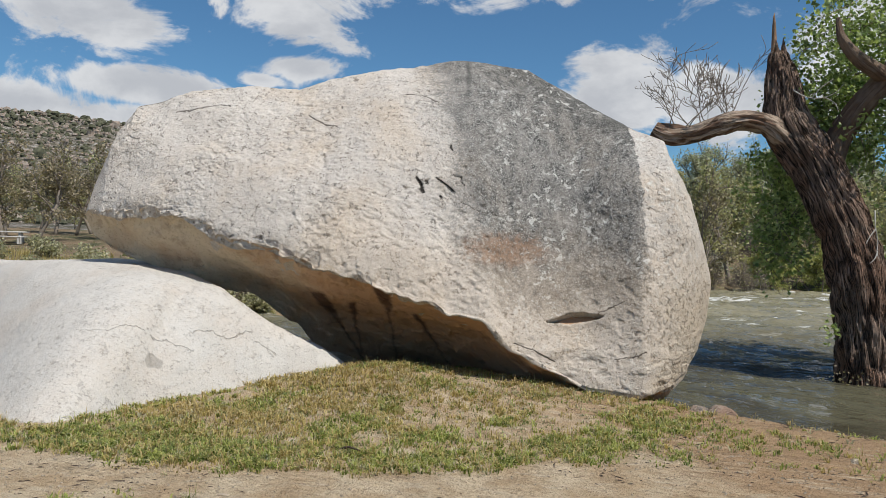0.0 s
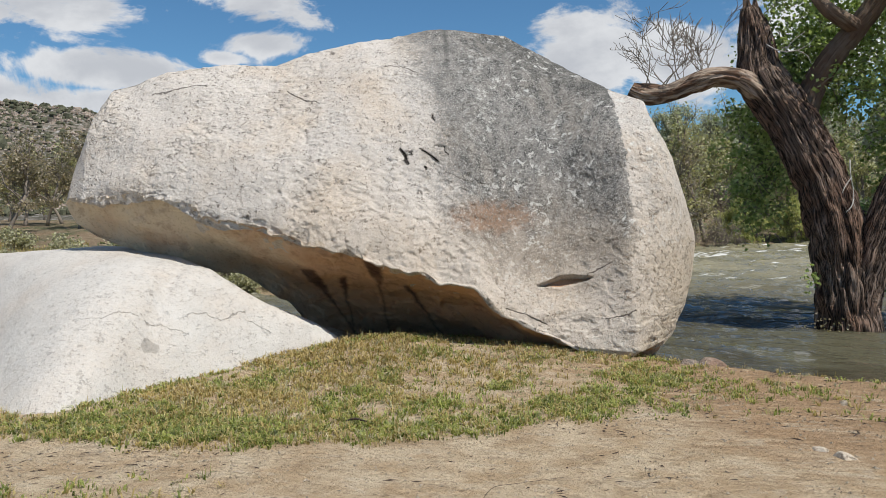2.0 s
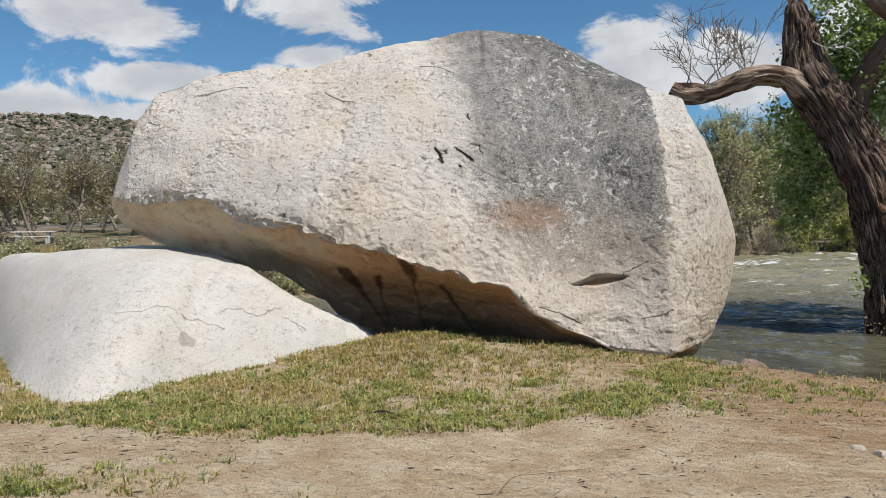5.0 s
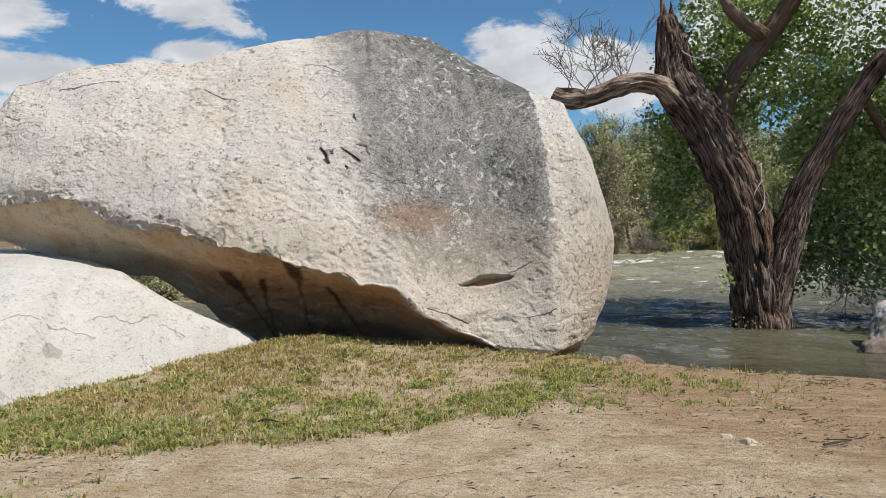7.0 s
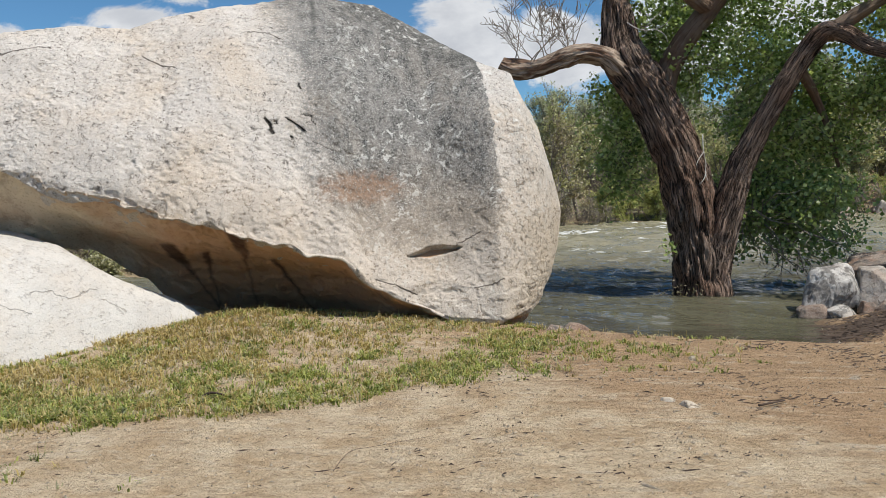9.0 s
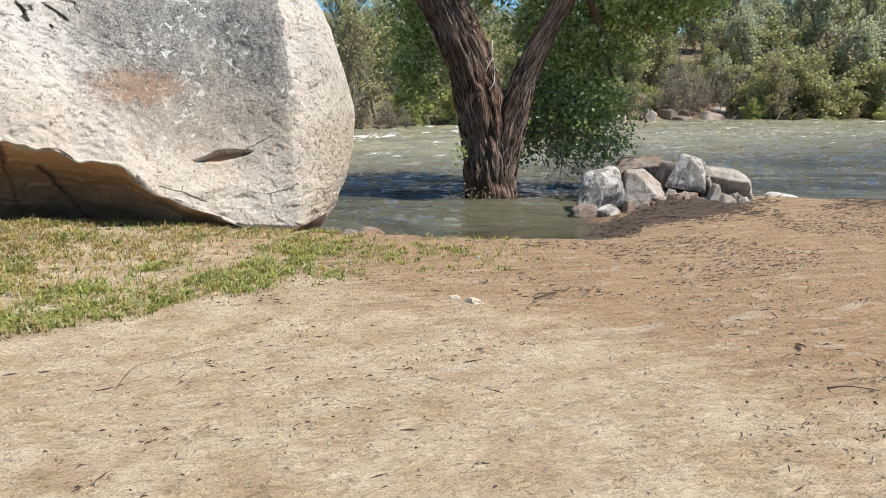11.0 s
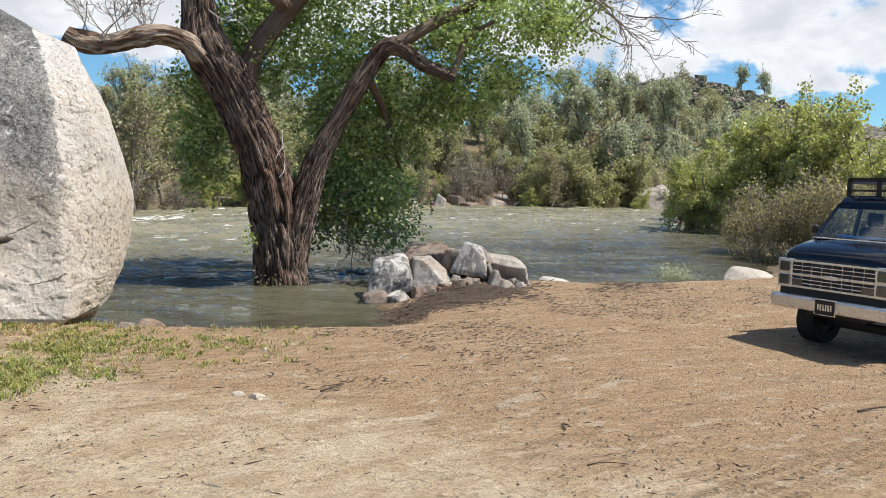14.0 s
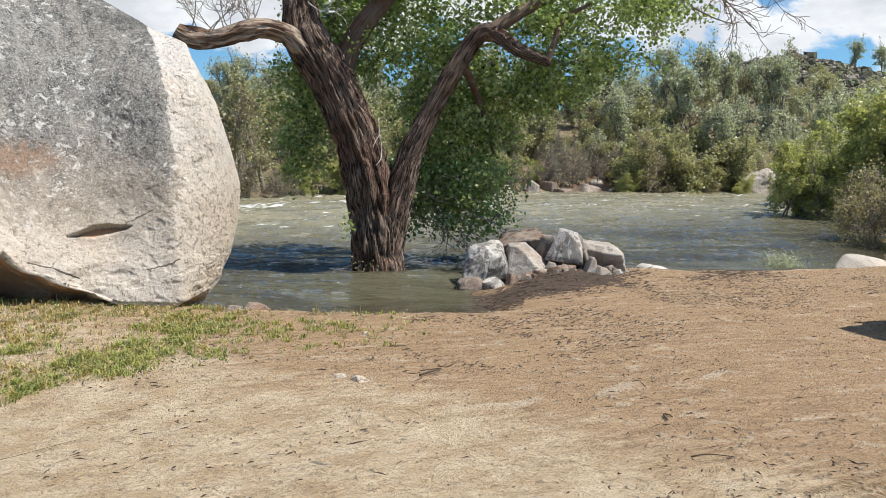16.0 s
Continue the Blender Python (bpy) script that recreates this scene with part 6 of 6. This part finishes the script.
# far bank, from behind the boulder to the right
for az, r, s in ((-16.5, 46, 0.8), (-18.5, 47, 1.0), (-20.5, 49, 1.05), (-23, 52, 0.9), (-26, 54, 0.95), (-29, 56, 0.9), (-33, 60, 0.9), (-37, 64, 0.9)):
    put("olivetree", az, r, s, az * 40)
for az, r, s in ((-17.4, 43.5, 0.75), (-19, 45, 0.7), (-21.5, 47.5, 0.7), (-30, 53, 0.8), (-35, 58, 0.8), (-39, 62, .9), (-42, 67, 1.0)):
    put("brush", az, r, s, az * 70)
for az, r, s in ((-23.5, 51, 0.85), (-25.5, 52, 0.9), (-27.5, 54, 0.7), (-41, 66, 0.6), (-55, 69, 0.7), (-22.2, 50, .6), (-47.5, 66, .6)):
    put("willow", az, r, s, az * 90)
for az, r, s in ((-47.5, 68, 1.0), (-49.5, 69, 1.25), (-51, 69, 1.25), (-52.5, 71, 1.0), (-45, 72, 0.8), (-54.5, 74, .9), (-57.5, 78, .9)):
    put("olivebush", az, r, s, az * 30)
for az in np.arange(-70, -17, 1.25):
    put(["pine", "pine2"][int(R5.integers(2))], az + R5.normal() * 0.5, R5.uniform(80, 112), R5.uniform(0.85, 1.4), R5.uniform(0, 360))
for az in np.arange(-68, -16, 1.6):
    put(["olivetree", "bare"][int(R5.integers(2))], az + R5.normal() * 0.5, R5.uniform(66 if az < -36 else 58, 84), R5.uniform(0.6, 0.9), R5.uniform(0, 360))
for az, r, s in ((-44.5, 70, 1.05), (-46.5, 76, 1.0), (-53.8, 74, 1.1), (-62.2, 70, 1.1), (-63.5, 72, 1.05), (-58, 80, .8)):
    put("pine", az, r, s, az * 50)
for az, r, s in ((-53, 69, 0.9), (-46, 68, .8), (-51.5, 75, 1.1)):
    put("rusty", az, r, s, az)
for k in range(60):
    put(["sage", "olivebush"][k % 3 == 0], R5.uniform(-70, -17), R5.uniform(70, 100), R5.uniform(0.8, 1.8), R5.uniform(0, 360))
for k in range(46):
    put(["olivebush", "pine", "bare2"][k % 3], R5.uniform(-72, -38), R5.uniform(105, 190), R5.uniform(0.8, 1.3), R5.uniform(0, 360))
# scrub over the whole slope
for k in range(170):
    put(["oak", "oak2", "olivetree", "oak", "bare", "oak2", "brush"][k % 7], R5.uniform(-76, -13), R5.uniform(60, 150), R5.uniform(0.6, 1.15), R5.uniform(0, 360), dry=True)
for k in range(60):
    put(["sage", "oak2", "rusty", "olivebush"][k % 4], R5.uniform(-72, -14), R5.uniform(60, 90), R5.uniform(0.5, 0.9), R5.uniform(0, 360), dry=True)
# rocks and driftwood at the far waterline
for k in range(16):
    az = R5.uniform(-56, -38)
    x, y = polar(az, np.interp(az, [-56, -47, -38], [82.0, 67.5, 58.8]) + R5.uniform(-0.5, 2.5))
    tagged(build_rock("rock", (x, y, gz(x, y) + 0.1), tuple(R5.uniform(0.3, 0.9) * q for q in (1.2, 1.0, 0.7)), [WEDGE, SLANT, BLOCK][k % 3], k * 40, 16, 0.1, 20, M[["rock", "rock_tan", "rock_brown"][k % 3]], 200 + k), "brown rock at the far waterline", "rock")
x, y = polar(-47.0, 68.0)
tagged(limb_ob("log", [tube(spline([(x - 2.6, y - 1.2, gz(x, y) + 0.1), (x - 0.8, y - 0.2, gz(x, y) + 0.35), (x + 0.9, y + 0.3, gz(x, y) + 0.5), (x + 2.4, y + 0.3, gz(x, y) + 0.9)], 24), np.linspace(0.16, 0.34, 24), 14, 0.3)], M["gravel"]), "pale bleached driftwood log on the far bank", "log")
for az, r, s in ((-41.8, 65, 0.9), (-43, 66, 1.1), (-44.2, 67.5, 1.0), (-45, 70.5, 1.2), (-46.3, 71, 1.1), (-42.4, 69, 1.2)):
    put("brush", az, r, s, az * 60)
put("bare", -17.6, 43, 0.9, 30)
# right bank
for az, r, s in ((-58.6, 36, 0.75), (-60.5, 35.5, 0.9), (-62, 38, 1.1), (-64, 36, 1.15), (-66, 34, 1.2), (-68.5, 33, 1.2), (-71, 32, 1.2), (-63, 44, 1.2), (-66.5, 42, 1.35), (-70, 40, 1.3), (-74, 34, 1.2), (-78, 36, 1.3), (-60, 48, 1.0)):
    put(["willow", "willow2"][int(R5.integers(2))], az, r, s, az * 90)
for az, r, s in ((-63.6, 25.5, 0.85), (-65.2, 24.5, 1.0), (-67, 24, 1.0), (-69, 24, 1.0), (-71.5, 25, .9)):
    put("rusty", az, r, s, az * 120)
for k, ob in PROTO.items():
    del ob["used"]

# ---- stony, scrubby hillsides far away ----
def build_hillside(name, n, sizes, mat, label, category, seed, lift, squash):
    """Many small uneven lumps strewn over the hills in view."""
    r = np.random.default_rng(seed)
    az = np.radians(np.where(r.uniform(0, 1, n) < 0.6, r.uniform(17, 46, n), r.uniform(-76, -40, n)))
    rr = np.where(az > 0, r.uniform(240, 640, n), r.uniform(150, 330, n))
    x, y = -np.sin(az) * rr, np.cos(az) * rr
    p = np.stack([x, y, 0 * x], -1)
    keep = vnoise(p, 0.02, 3) + 0.25 * r.normal(size=n) > 0.42
    x, y = x[keep], y[keep]
    m = len(x)
    size = r.uniform(*sizes, m) * np.where(x < 0, 1.0, 0.6) * np.exp(r.normal(size=m) * 0.3)
    a, b = np.meshgrid(np.linspace(0, np.pi, 5), np.linspace(0, 2 * np.pi, 6, endpoint=False), indexing="ij")
    ball = np.stack([np.sin(a) * np.cos(b), np.sin(a) * np.sin(b), np.cos(a) * squash], -1).reshape(-1, 3)
    v = ball[None] * (size[:, None, None] * r.uniform(0.6, 1.25, (m, len(ball), 1)))
    v[:, :6], v[:, 24:] = v[:, :1], v[:, 24:25]
    v = v + np.stack([x, y, ground_z(x, y) + size * lift], -1)[:, None]
    f = grid_faces(5, 6, True)[:, ::-1]
    faces = (np.arange(m)[:, None, None] * 30 + f[None]).reshape(-1, 4)
    tagged(mesh_ob(name, v.reshape(-1, 3), faces, M[mat], flat=True), label, category, kind="stuff")


build_hillside("hillside_rock", 13000, (0.6, 1.7), "rock", "weathered boulders strewn over the far hillsides", "rocks", 61, 0.15, 0.8)
build_hillside("hillside_scrub", 15000, (0.7, 1.7), "scrub", "dark scrub between the boulders of the far hillsides", "scrub", 62, 0.3, 0.9)

# ---- the camp ground on the left ----
def build_table():
    """A concrete picnic table with a bench on either side."""
    conc = material("pale_concrete", plain((0.55, 0.53, 0.49), 0.85, var=0.3, scale=5))
    root = tagged(new("picnic_table"), "pale concrete picnic table under the trees", "table")
    part("tabletop", box_bm(-1.2, 1.2, -0.4, 0.4, 0.68, 0.76, 0.02), conc, root)
    for s in (-1, 1):
        part("bench", box_bm(-1.2, 1.2, s * 0.72 - 0.14, s * 0.72 + 0.14, 0.40, 0.46, 0.02), conc, root)
        part("leg", box_bm(s * 0.8 - 0.08, s * 0.8 + 0.08, -0.3, 0.3, 0.0, 0.68, 0.01), conc, root)
        for t in (-1, 1):
            part("bench_leg", box_bm(s * 0.8 - 0.06, s * 0.8 + 0.06, t * 0.72 - 0.1, t * 0.72 + 0.1, 0.0, 0.40, 0.01), conc, root)
    x, y = polar(30.6, 52)
    place(root, x, y, 1.0, 20, gz(x, y))


build_table()

# ---- grass at the foot of the boulder ----
R6 = np.random.default_rng(12)
M["meadow"] = leaf_material("meadow_grass", (0.36, 0.27, 0.11), (0.56, 0.45, 0.23), (0.40, 0.33, 0.13))


def blade_mesh(name, x, y, z, h, a, ln, w, mat, label, category="grass"):
    m = len(x)
    dx, dy = np.cos(a), np.sin(a)
    b0 = np.stack([x - dy * w, y + dx * w, z - 0.01], -1)
    b1 = np.stack([x + dy * w, y - dx * w, z - 0.01], -1)
    m0 = np.stack([x - dy * w * 0.8 + dx * h * ln * 0.35, y + dx * w * 0.8 + dy * h * ln * 0.35, z + h * 0.6], -1)
    m1 = np.stack([x + dy * w * 0.8 + dx * h * ln * 0.35, y - dx * w * 0.8 + dy * h * ln * 0.35, z + h * 0.6], -1)
    tp = np.stack([x + dx * h * ln, y + dy * h * ln, z + h * (1 - 0.3 * ln)], -1)
    v = np.stack([b0, b1, m1, m0, tp], 1).reshape(-1, 3)
    i = np.arange(m)[:, None] * 5
    f = (i + [0, 1, 2, 3]).tolist() + (i + [3, 2, 4]).tolist()
    return tagged(mesh_ob(name, v, f, M[mat], flat=True), label, category, kind="stuff")


def build_grass():
    r = R6

    def tufts(name, n, per, dens, height, mat, label, wide=0.045):
        x, y = r.uniform(-7.5, 6.0, n), r.uniform(5.0, 12.0, n)
        edge = np.interp(x, [-7.5, -4.6, -3.5, -2.8, -2.2, -1.2, 0.1, 1.4, 1.9, 2.6, 3.2, 4.4], [7.0, 6.75, 6.85, 6.25, 6.0, 6.25, 6.3, 6.75, 7.1, 7.6, 8.6, 9.6])
        p = np.stack([x, y, 0 * x], -1)
        patch = vnoise(p, 0.8, 3) + 0.6 * (vnoise(p, 3.0, 2) - 0.5)
        sl, near = slab_z(x, y)
        on_slab = sl > ground_z(x, y) - 0.01
        wet = ground_z(x, y) < WATER + 0.1
        inside = smooth((y - edge + 1.5 * (vnoise(p, 1.3, 4, 0.6) - 0.5)) / (0.35 + 0.9 * smooth((x - 0.8) / 1.5)))
        corner = np.exp(-(((x + 3.2) / 1.0) ** 2) - ((y - 5.2) / 0.35) ** 2)
        strip = smooth((y - 6.6) / 0.9) * smooth((x - 1.2) / 1.0) * smooth((5.8 - x) / 1.5)
        bare = 0.22 + 0.78 * smooth((vnoise(p + 50, 1.4, 4, 0.6) - 0.38 - 0.05 * smooth((x - 1.2) / 1.2)) / 0.12)
        stones_ = np.hypot((x - 3.45) / 0.35, (y - 9.62) / 0.25) < 1
        keep = ~stones_ & (r.uniform(0, 1, n) < np.maximum(np.maximum(inside * smooth((4.6 - x) / 0.8), 0.7 * corner), 0.13 * strip) * bare * dens(x, y, patch)) & ~on_slab & ~wet
        x, y = x[keep], y[keep]
        size = r.uniform(0.55, 1.3, len(x))
        x, y, size = (np.repeat(q, per) for q in (x, y, size))
        m = len(x)
        a = r.uniform(0, 2 * np.pi, m)
        d = np.abs(r.normal(size=m)) * wide
        x, y = x + np.cos(a) * d, y + np.sin(a) * d
        h = height * size * r.uniform(0.35, 1.15, m)
        tall = r.uniform(0, 1, m) < 0.06
        h = np.where(tall, h * 1.9, h)
        return blade_mesh(name, x, y, ground_z(x, y), h, a, np.where(tall, 0.15, r.uniform(0.4, 1.5, m)), np.where(tall, 0.0028, r.uniform(0.0045, 0.0095, m)), mat, label)

    green = lambda x, y, q: 0.06 + 0.9 * smooth((q - 0.45) / 0.12) * (0.5 + 0.5 * smooth((9.3 - y) / 1.6)) + 0.8 * np.exp(-((x + 0.2) / 0.75) ** 2 - ((y - 7.0) / 0.65) ** 2) + 0.3 * smooth((y - 10.2) / 0.5) * smooth((0.6 - np.abs(x + 0.5)) / 0.4)
    dry = lambda x, y, q: 0.38 + 0.5 * smooth((0.56 - q) / 0.2) * smooth((y - 7.4) / 1.2) * smooth((0.8 - x) / 1.5) + 0.15 * smooth((-1.0 - x) / 1.5)
    tufts("grass", 44000, 9, green, 0.060, "grass", "short patchy green grass on sandy soil")
    tufts("dry_grass", 30000, 6, dry, 0.078, "drygrass", "sparse straw-coloured dry grass stalks", 0.03)
    tufts("weed", 12000, 6, lambda x, y, q: 0.6 + 0 * x, 0.05, "sage", "small dull weeds between the grass", 0.03)
    n = 16000
    az, rr = np.radians(r.uniform(24, 45, n)), r.uniform(19, 44, n)
    x, y = -np.sin(az) * rr, np.cos(az) * rr
    k = vnoise(np.stack([x, y, 0 * x], -1), 0.22, 3) > 0.47
    x, y = x[k], y[k]
    m = len(x)
    blade_mesh("meadow_grass", x, y, ground_z(x, y), r.uniform(0.2, 0.5, m), r.uniform(0, 6.28, m), r.uniform(0.1, 0.6, m), r.uniform(0.01, 0.022, m), "meadow", "tall straw-coloured meadow grass")
    x, y = polar(-58.4, 18.2)
    n = 900
    c = np.stack([x + r.normal(size=n) * 0.24, y + r.normal(size=n) * 0.2, WATER + np.abs(r.normal(size=n)) * 0.13], -1)
    tagged(leaves_mesh("grass_clump", c, 0.12, M["pine"], None, r, -0.8, 0.12), "grass clump growing in the shallows", "grass", kind="stuff")


build_grass()


def build_litter():
    """Twig and leaf scraps strewn over the sand, thickest along the flood line, and grit."""
    r = np.random.default_rng(31)

    def scraps(name, n, area, dens, length, thick, mat, label, category, along=0.28, loose=0.6):
        x, y = r.uniform(area[0], area[1], n), r.uniform(area[2], area[3], n)
        p = np.stack([x, y, 0 * x], -1)
        z = ground_z(x, y)
        keep = (r.uniform(0, 1, n) < dens(x, y, vnoise(p, 0.9, 3))) & (z > WATER - 0.03) & (slab_z(x, y)[0] < z)
        x, y, z = x[keep], y[keep], z[keep]
        m = len(x)
        a = along + r.normal(size=m) * loose
        ln = length * np.exp(r.normal(size=m) * 0.6)
        t = thick * r.uniform(0.6, 1.5, m)
        d = np.stack([np.cos(a), np.sin(a), r.normal(size=m) * 0.08], -1) * ln[:, None] / 2
        s = np.stack([-np.sin(a), np.cos(a), 0 * a], -1) * t[:, None]
        c = np.stack([x, y, z + t * 0.5], -1)
        up = np.stack([0 * t, 0 * t, t], -1)
        bend = s * r.normal(size=m)[:, None] * 1.5
        # a bent sliver with a triangular section
        v = np.stack([c - d - s * 0.5, c - d + s * 0.5, c + bend - s, c + bend + s, c + bend + up * 1.6, c + d], 1).reshape(-1, 3)
        i = np.arange(m)[:, None] * 6
        f = [q for k in ([0, 2, 4], [1, 4, 3], [0, 4, 1], [2, 5, 4], [3, 4, 5], [0, 1, 3], [0, 3, 2], [2, 3, 5]) for q in (i + k).tolist()]
        return tagged(mesh_ob(name, v, f, M[mat], flat=True), label, category, kind="stuff")

    scraps("litter", 15000, (-6, 16, 1.8, 11), lambda x, y, q: 0.05 + 0.5 * smooth((q - 0.50) / 0.12), 0.045, 0.0042, "scrap", "dark twig and leaf scraps on the sand", "litter")
    scraps("litter", 15000, (4, 15, 5.5, 10.6), lambda x, y, q: 0.05 + 0.6 * smooth((q - 0.5) / 0.1), 0.07, 0.0042, "scrap", "dark twig and leaf scraps on the sand", "litter", 0.25, 0.35)
    scraps("flood_wrack", 17000, (5.8, 12.5, 7.9, 10.7), lambda x, y, q: np.exp(-(((x - 8.3) / 1.45) ** 2) - ((y - 9.1 - 0.2 * (x - 8.3)) / 0.48) ** 2), 0.24, 0.008, "scrap", "mat of dark twigs left by the flood", "driftwood", 0.2, 0.3)
    scraps("flood_wrack", 5000, (9, 15, 7.0, 10.0), lambda x, y, q: 0.6 * smooth((q - 0.46) / 0.1) * np.exp(-(((y - 8.7 + 0.1 * (x - 11)) / 0.7) ** 2)), 0.12, 0.006, "scrap", "mat of dark twigs left by the flood", "driftwood", 0.0, 0.35)
    scraps("gravel", 14000, (-5, 14, 1.5, 10), lambda x, y, q: 0.25 + 0.5 * smooth((q - 0.5) / 0.2), 0.016, 0.007, "gravel", "pale grit and small pebbles", "gravel", 0, 3)

    def stick(pts, radius, label):
        ob = limb_ob("stick", [tube(spline([(x, y, gz(x, y) + dz) for x, y, dz in pts], 14), np.linspace(radius, radius * 0.4, 14), 6)], M["scrap"])
        tagged(ob, label, "stick", "sticks on the sand")

    stick([(3.65, 5.60, 0.02), (3.8, 5.62, 0.03), (3.95, 5.7, 0.02), (3.75, 5.75, 0.015)], 0.010, "curled dark dry stick on the sand")
    stick([(4.62, 3.62, 0.012), (4.68, 3.7, 0.02), (4.72, 3.66, 0.012)], 0.010, "short dark twig on the sand")
    stick([(4.15, 3.03, 0.008), (4.27, 2.98, 0.012), (4.40, 2.86, 0.008)], 0.005, "long thin stick on the sand")
    stick([(0.2, 5.0, 0.008), (0.32, 5.3, 0.02), (0.5, 5.4, 0.012), (0.9, 5.5, 0.008)], 0.0025, "pale branching twig on the sand")
    stick([(-0.9, 7.15, 0.02), (-0.82, 7.1, 0.06), (-0.7, 7.02, 0.05)], 0.016, "broken grey stick in the grass")
    stick([(7.0, 2.4, 0.012), (7.3, 2.3, 0.03), (7.7, 2.1, 0.012)], 0.010, "dark forked twig on the sand")


M["scrap"] = material("dark_scrap", plain((0.075, 0.05, 0.035), 0.9, var=0.7, scale=20))
build_litter()


def build_tracks():
    """Tread marks pressed into the sand: rows of small ridged clods."""
    r = np.random.default_rng(44)
    vs, fs, k = [], [], 0
    for off in (0.0, 0.2):
        path = spline([(4.25, 2.24 - off), (5.0, 2.16 - off), (6.4, 2.02 - off), (8.4, 1.96 - off)], 110)
        way = np.gradient(path, axis=0)
        way /= np.linalg.norm(way, axis=1, keepdims=True)
        for (x, y), (dx, dy) in zip(path, way):
            for side in (-1, 1):
                cx, cy = x - dy * side * 0.06 + r.normal() * 0.006, y + dx * side * 0.06 + r.normal() * 0.006
                z = gz(cx, cy)
                a, b = np.array([dx + dy * side * 0.5, dy - dx * side * 0.5]) * 0.010, np.array([-dy, dx]) * 0.036
                h = r.uniform(0.002, 0.006)
                base = [np.r_[np.array([cx, cy]) + p * a + q * b, z - 0.004] for p, q in ((-1, -1), (1, -1), (1, 1), (-1, 1))]
                vs += base + [np.array([cx - b[0] * 0.8, cy - b[1] * 0.8, z + h]), np.array([cx + b[0] * 0.8, cy + b[1] * 0.8, z + h])]
                fs += [[k + i for i in f] for f in ([0, 1, 4], [1, 2, 5, 4], [2, 3, 5], [3, 0, 4, 5])]
                k += 6
    tagged(mesh_ob("tyre_track", np.array(vs), fs, M["ground"], flat=True), "tyre tread marks pressed into the sand", "track", kind="stuff")


build_tracks()
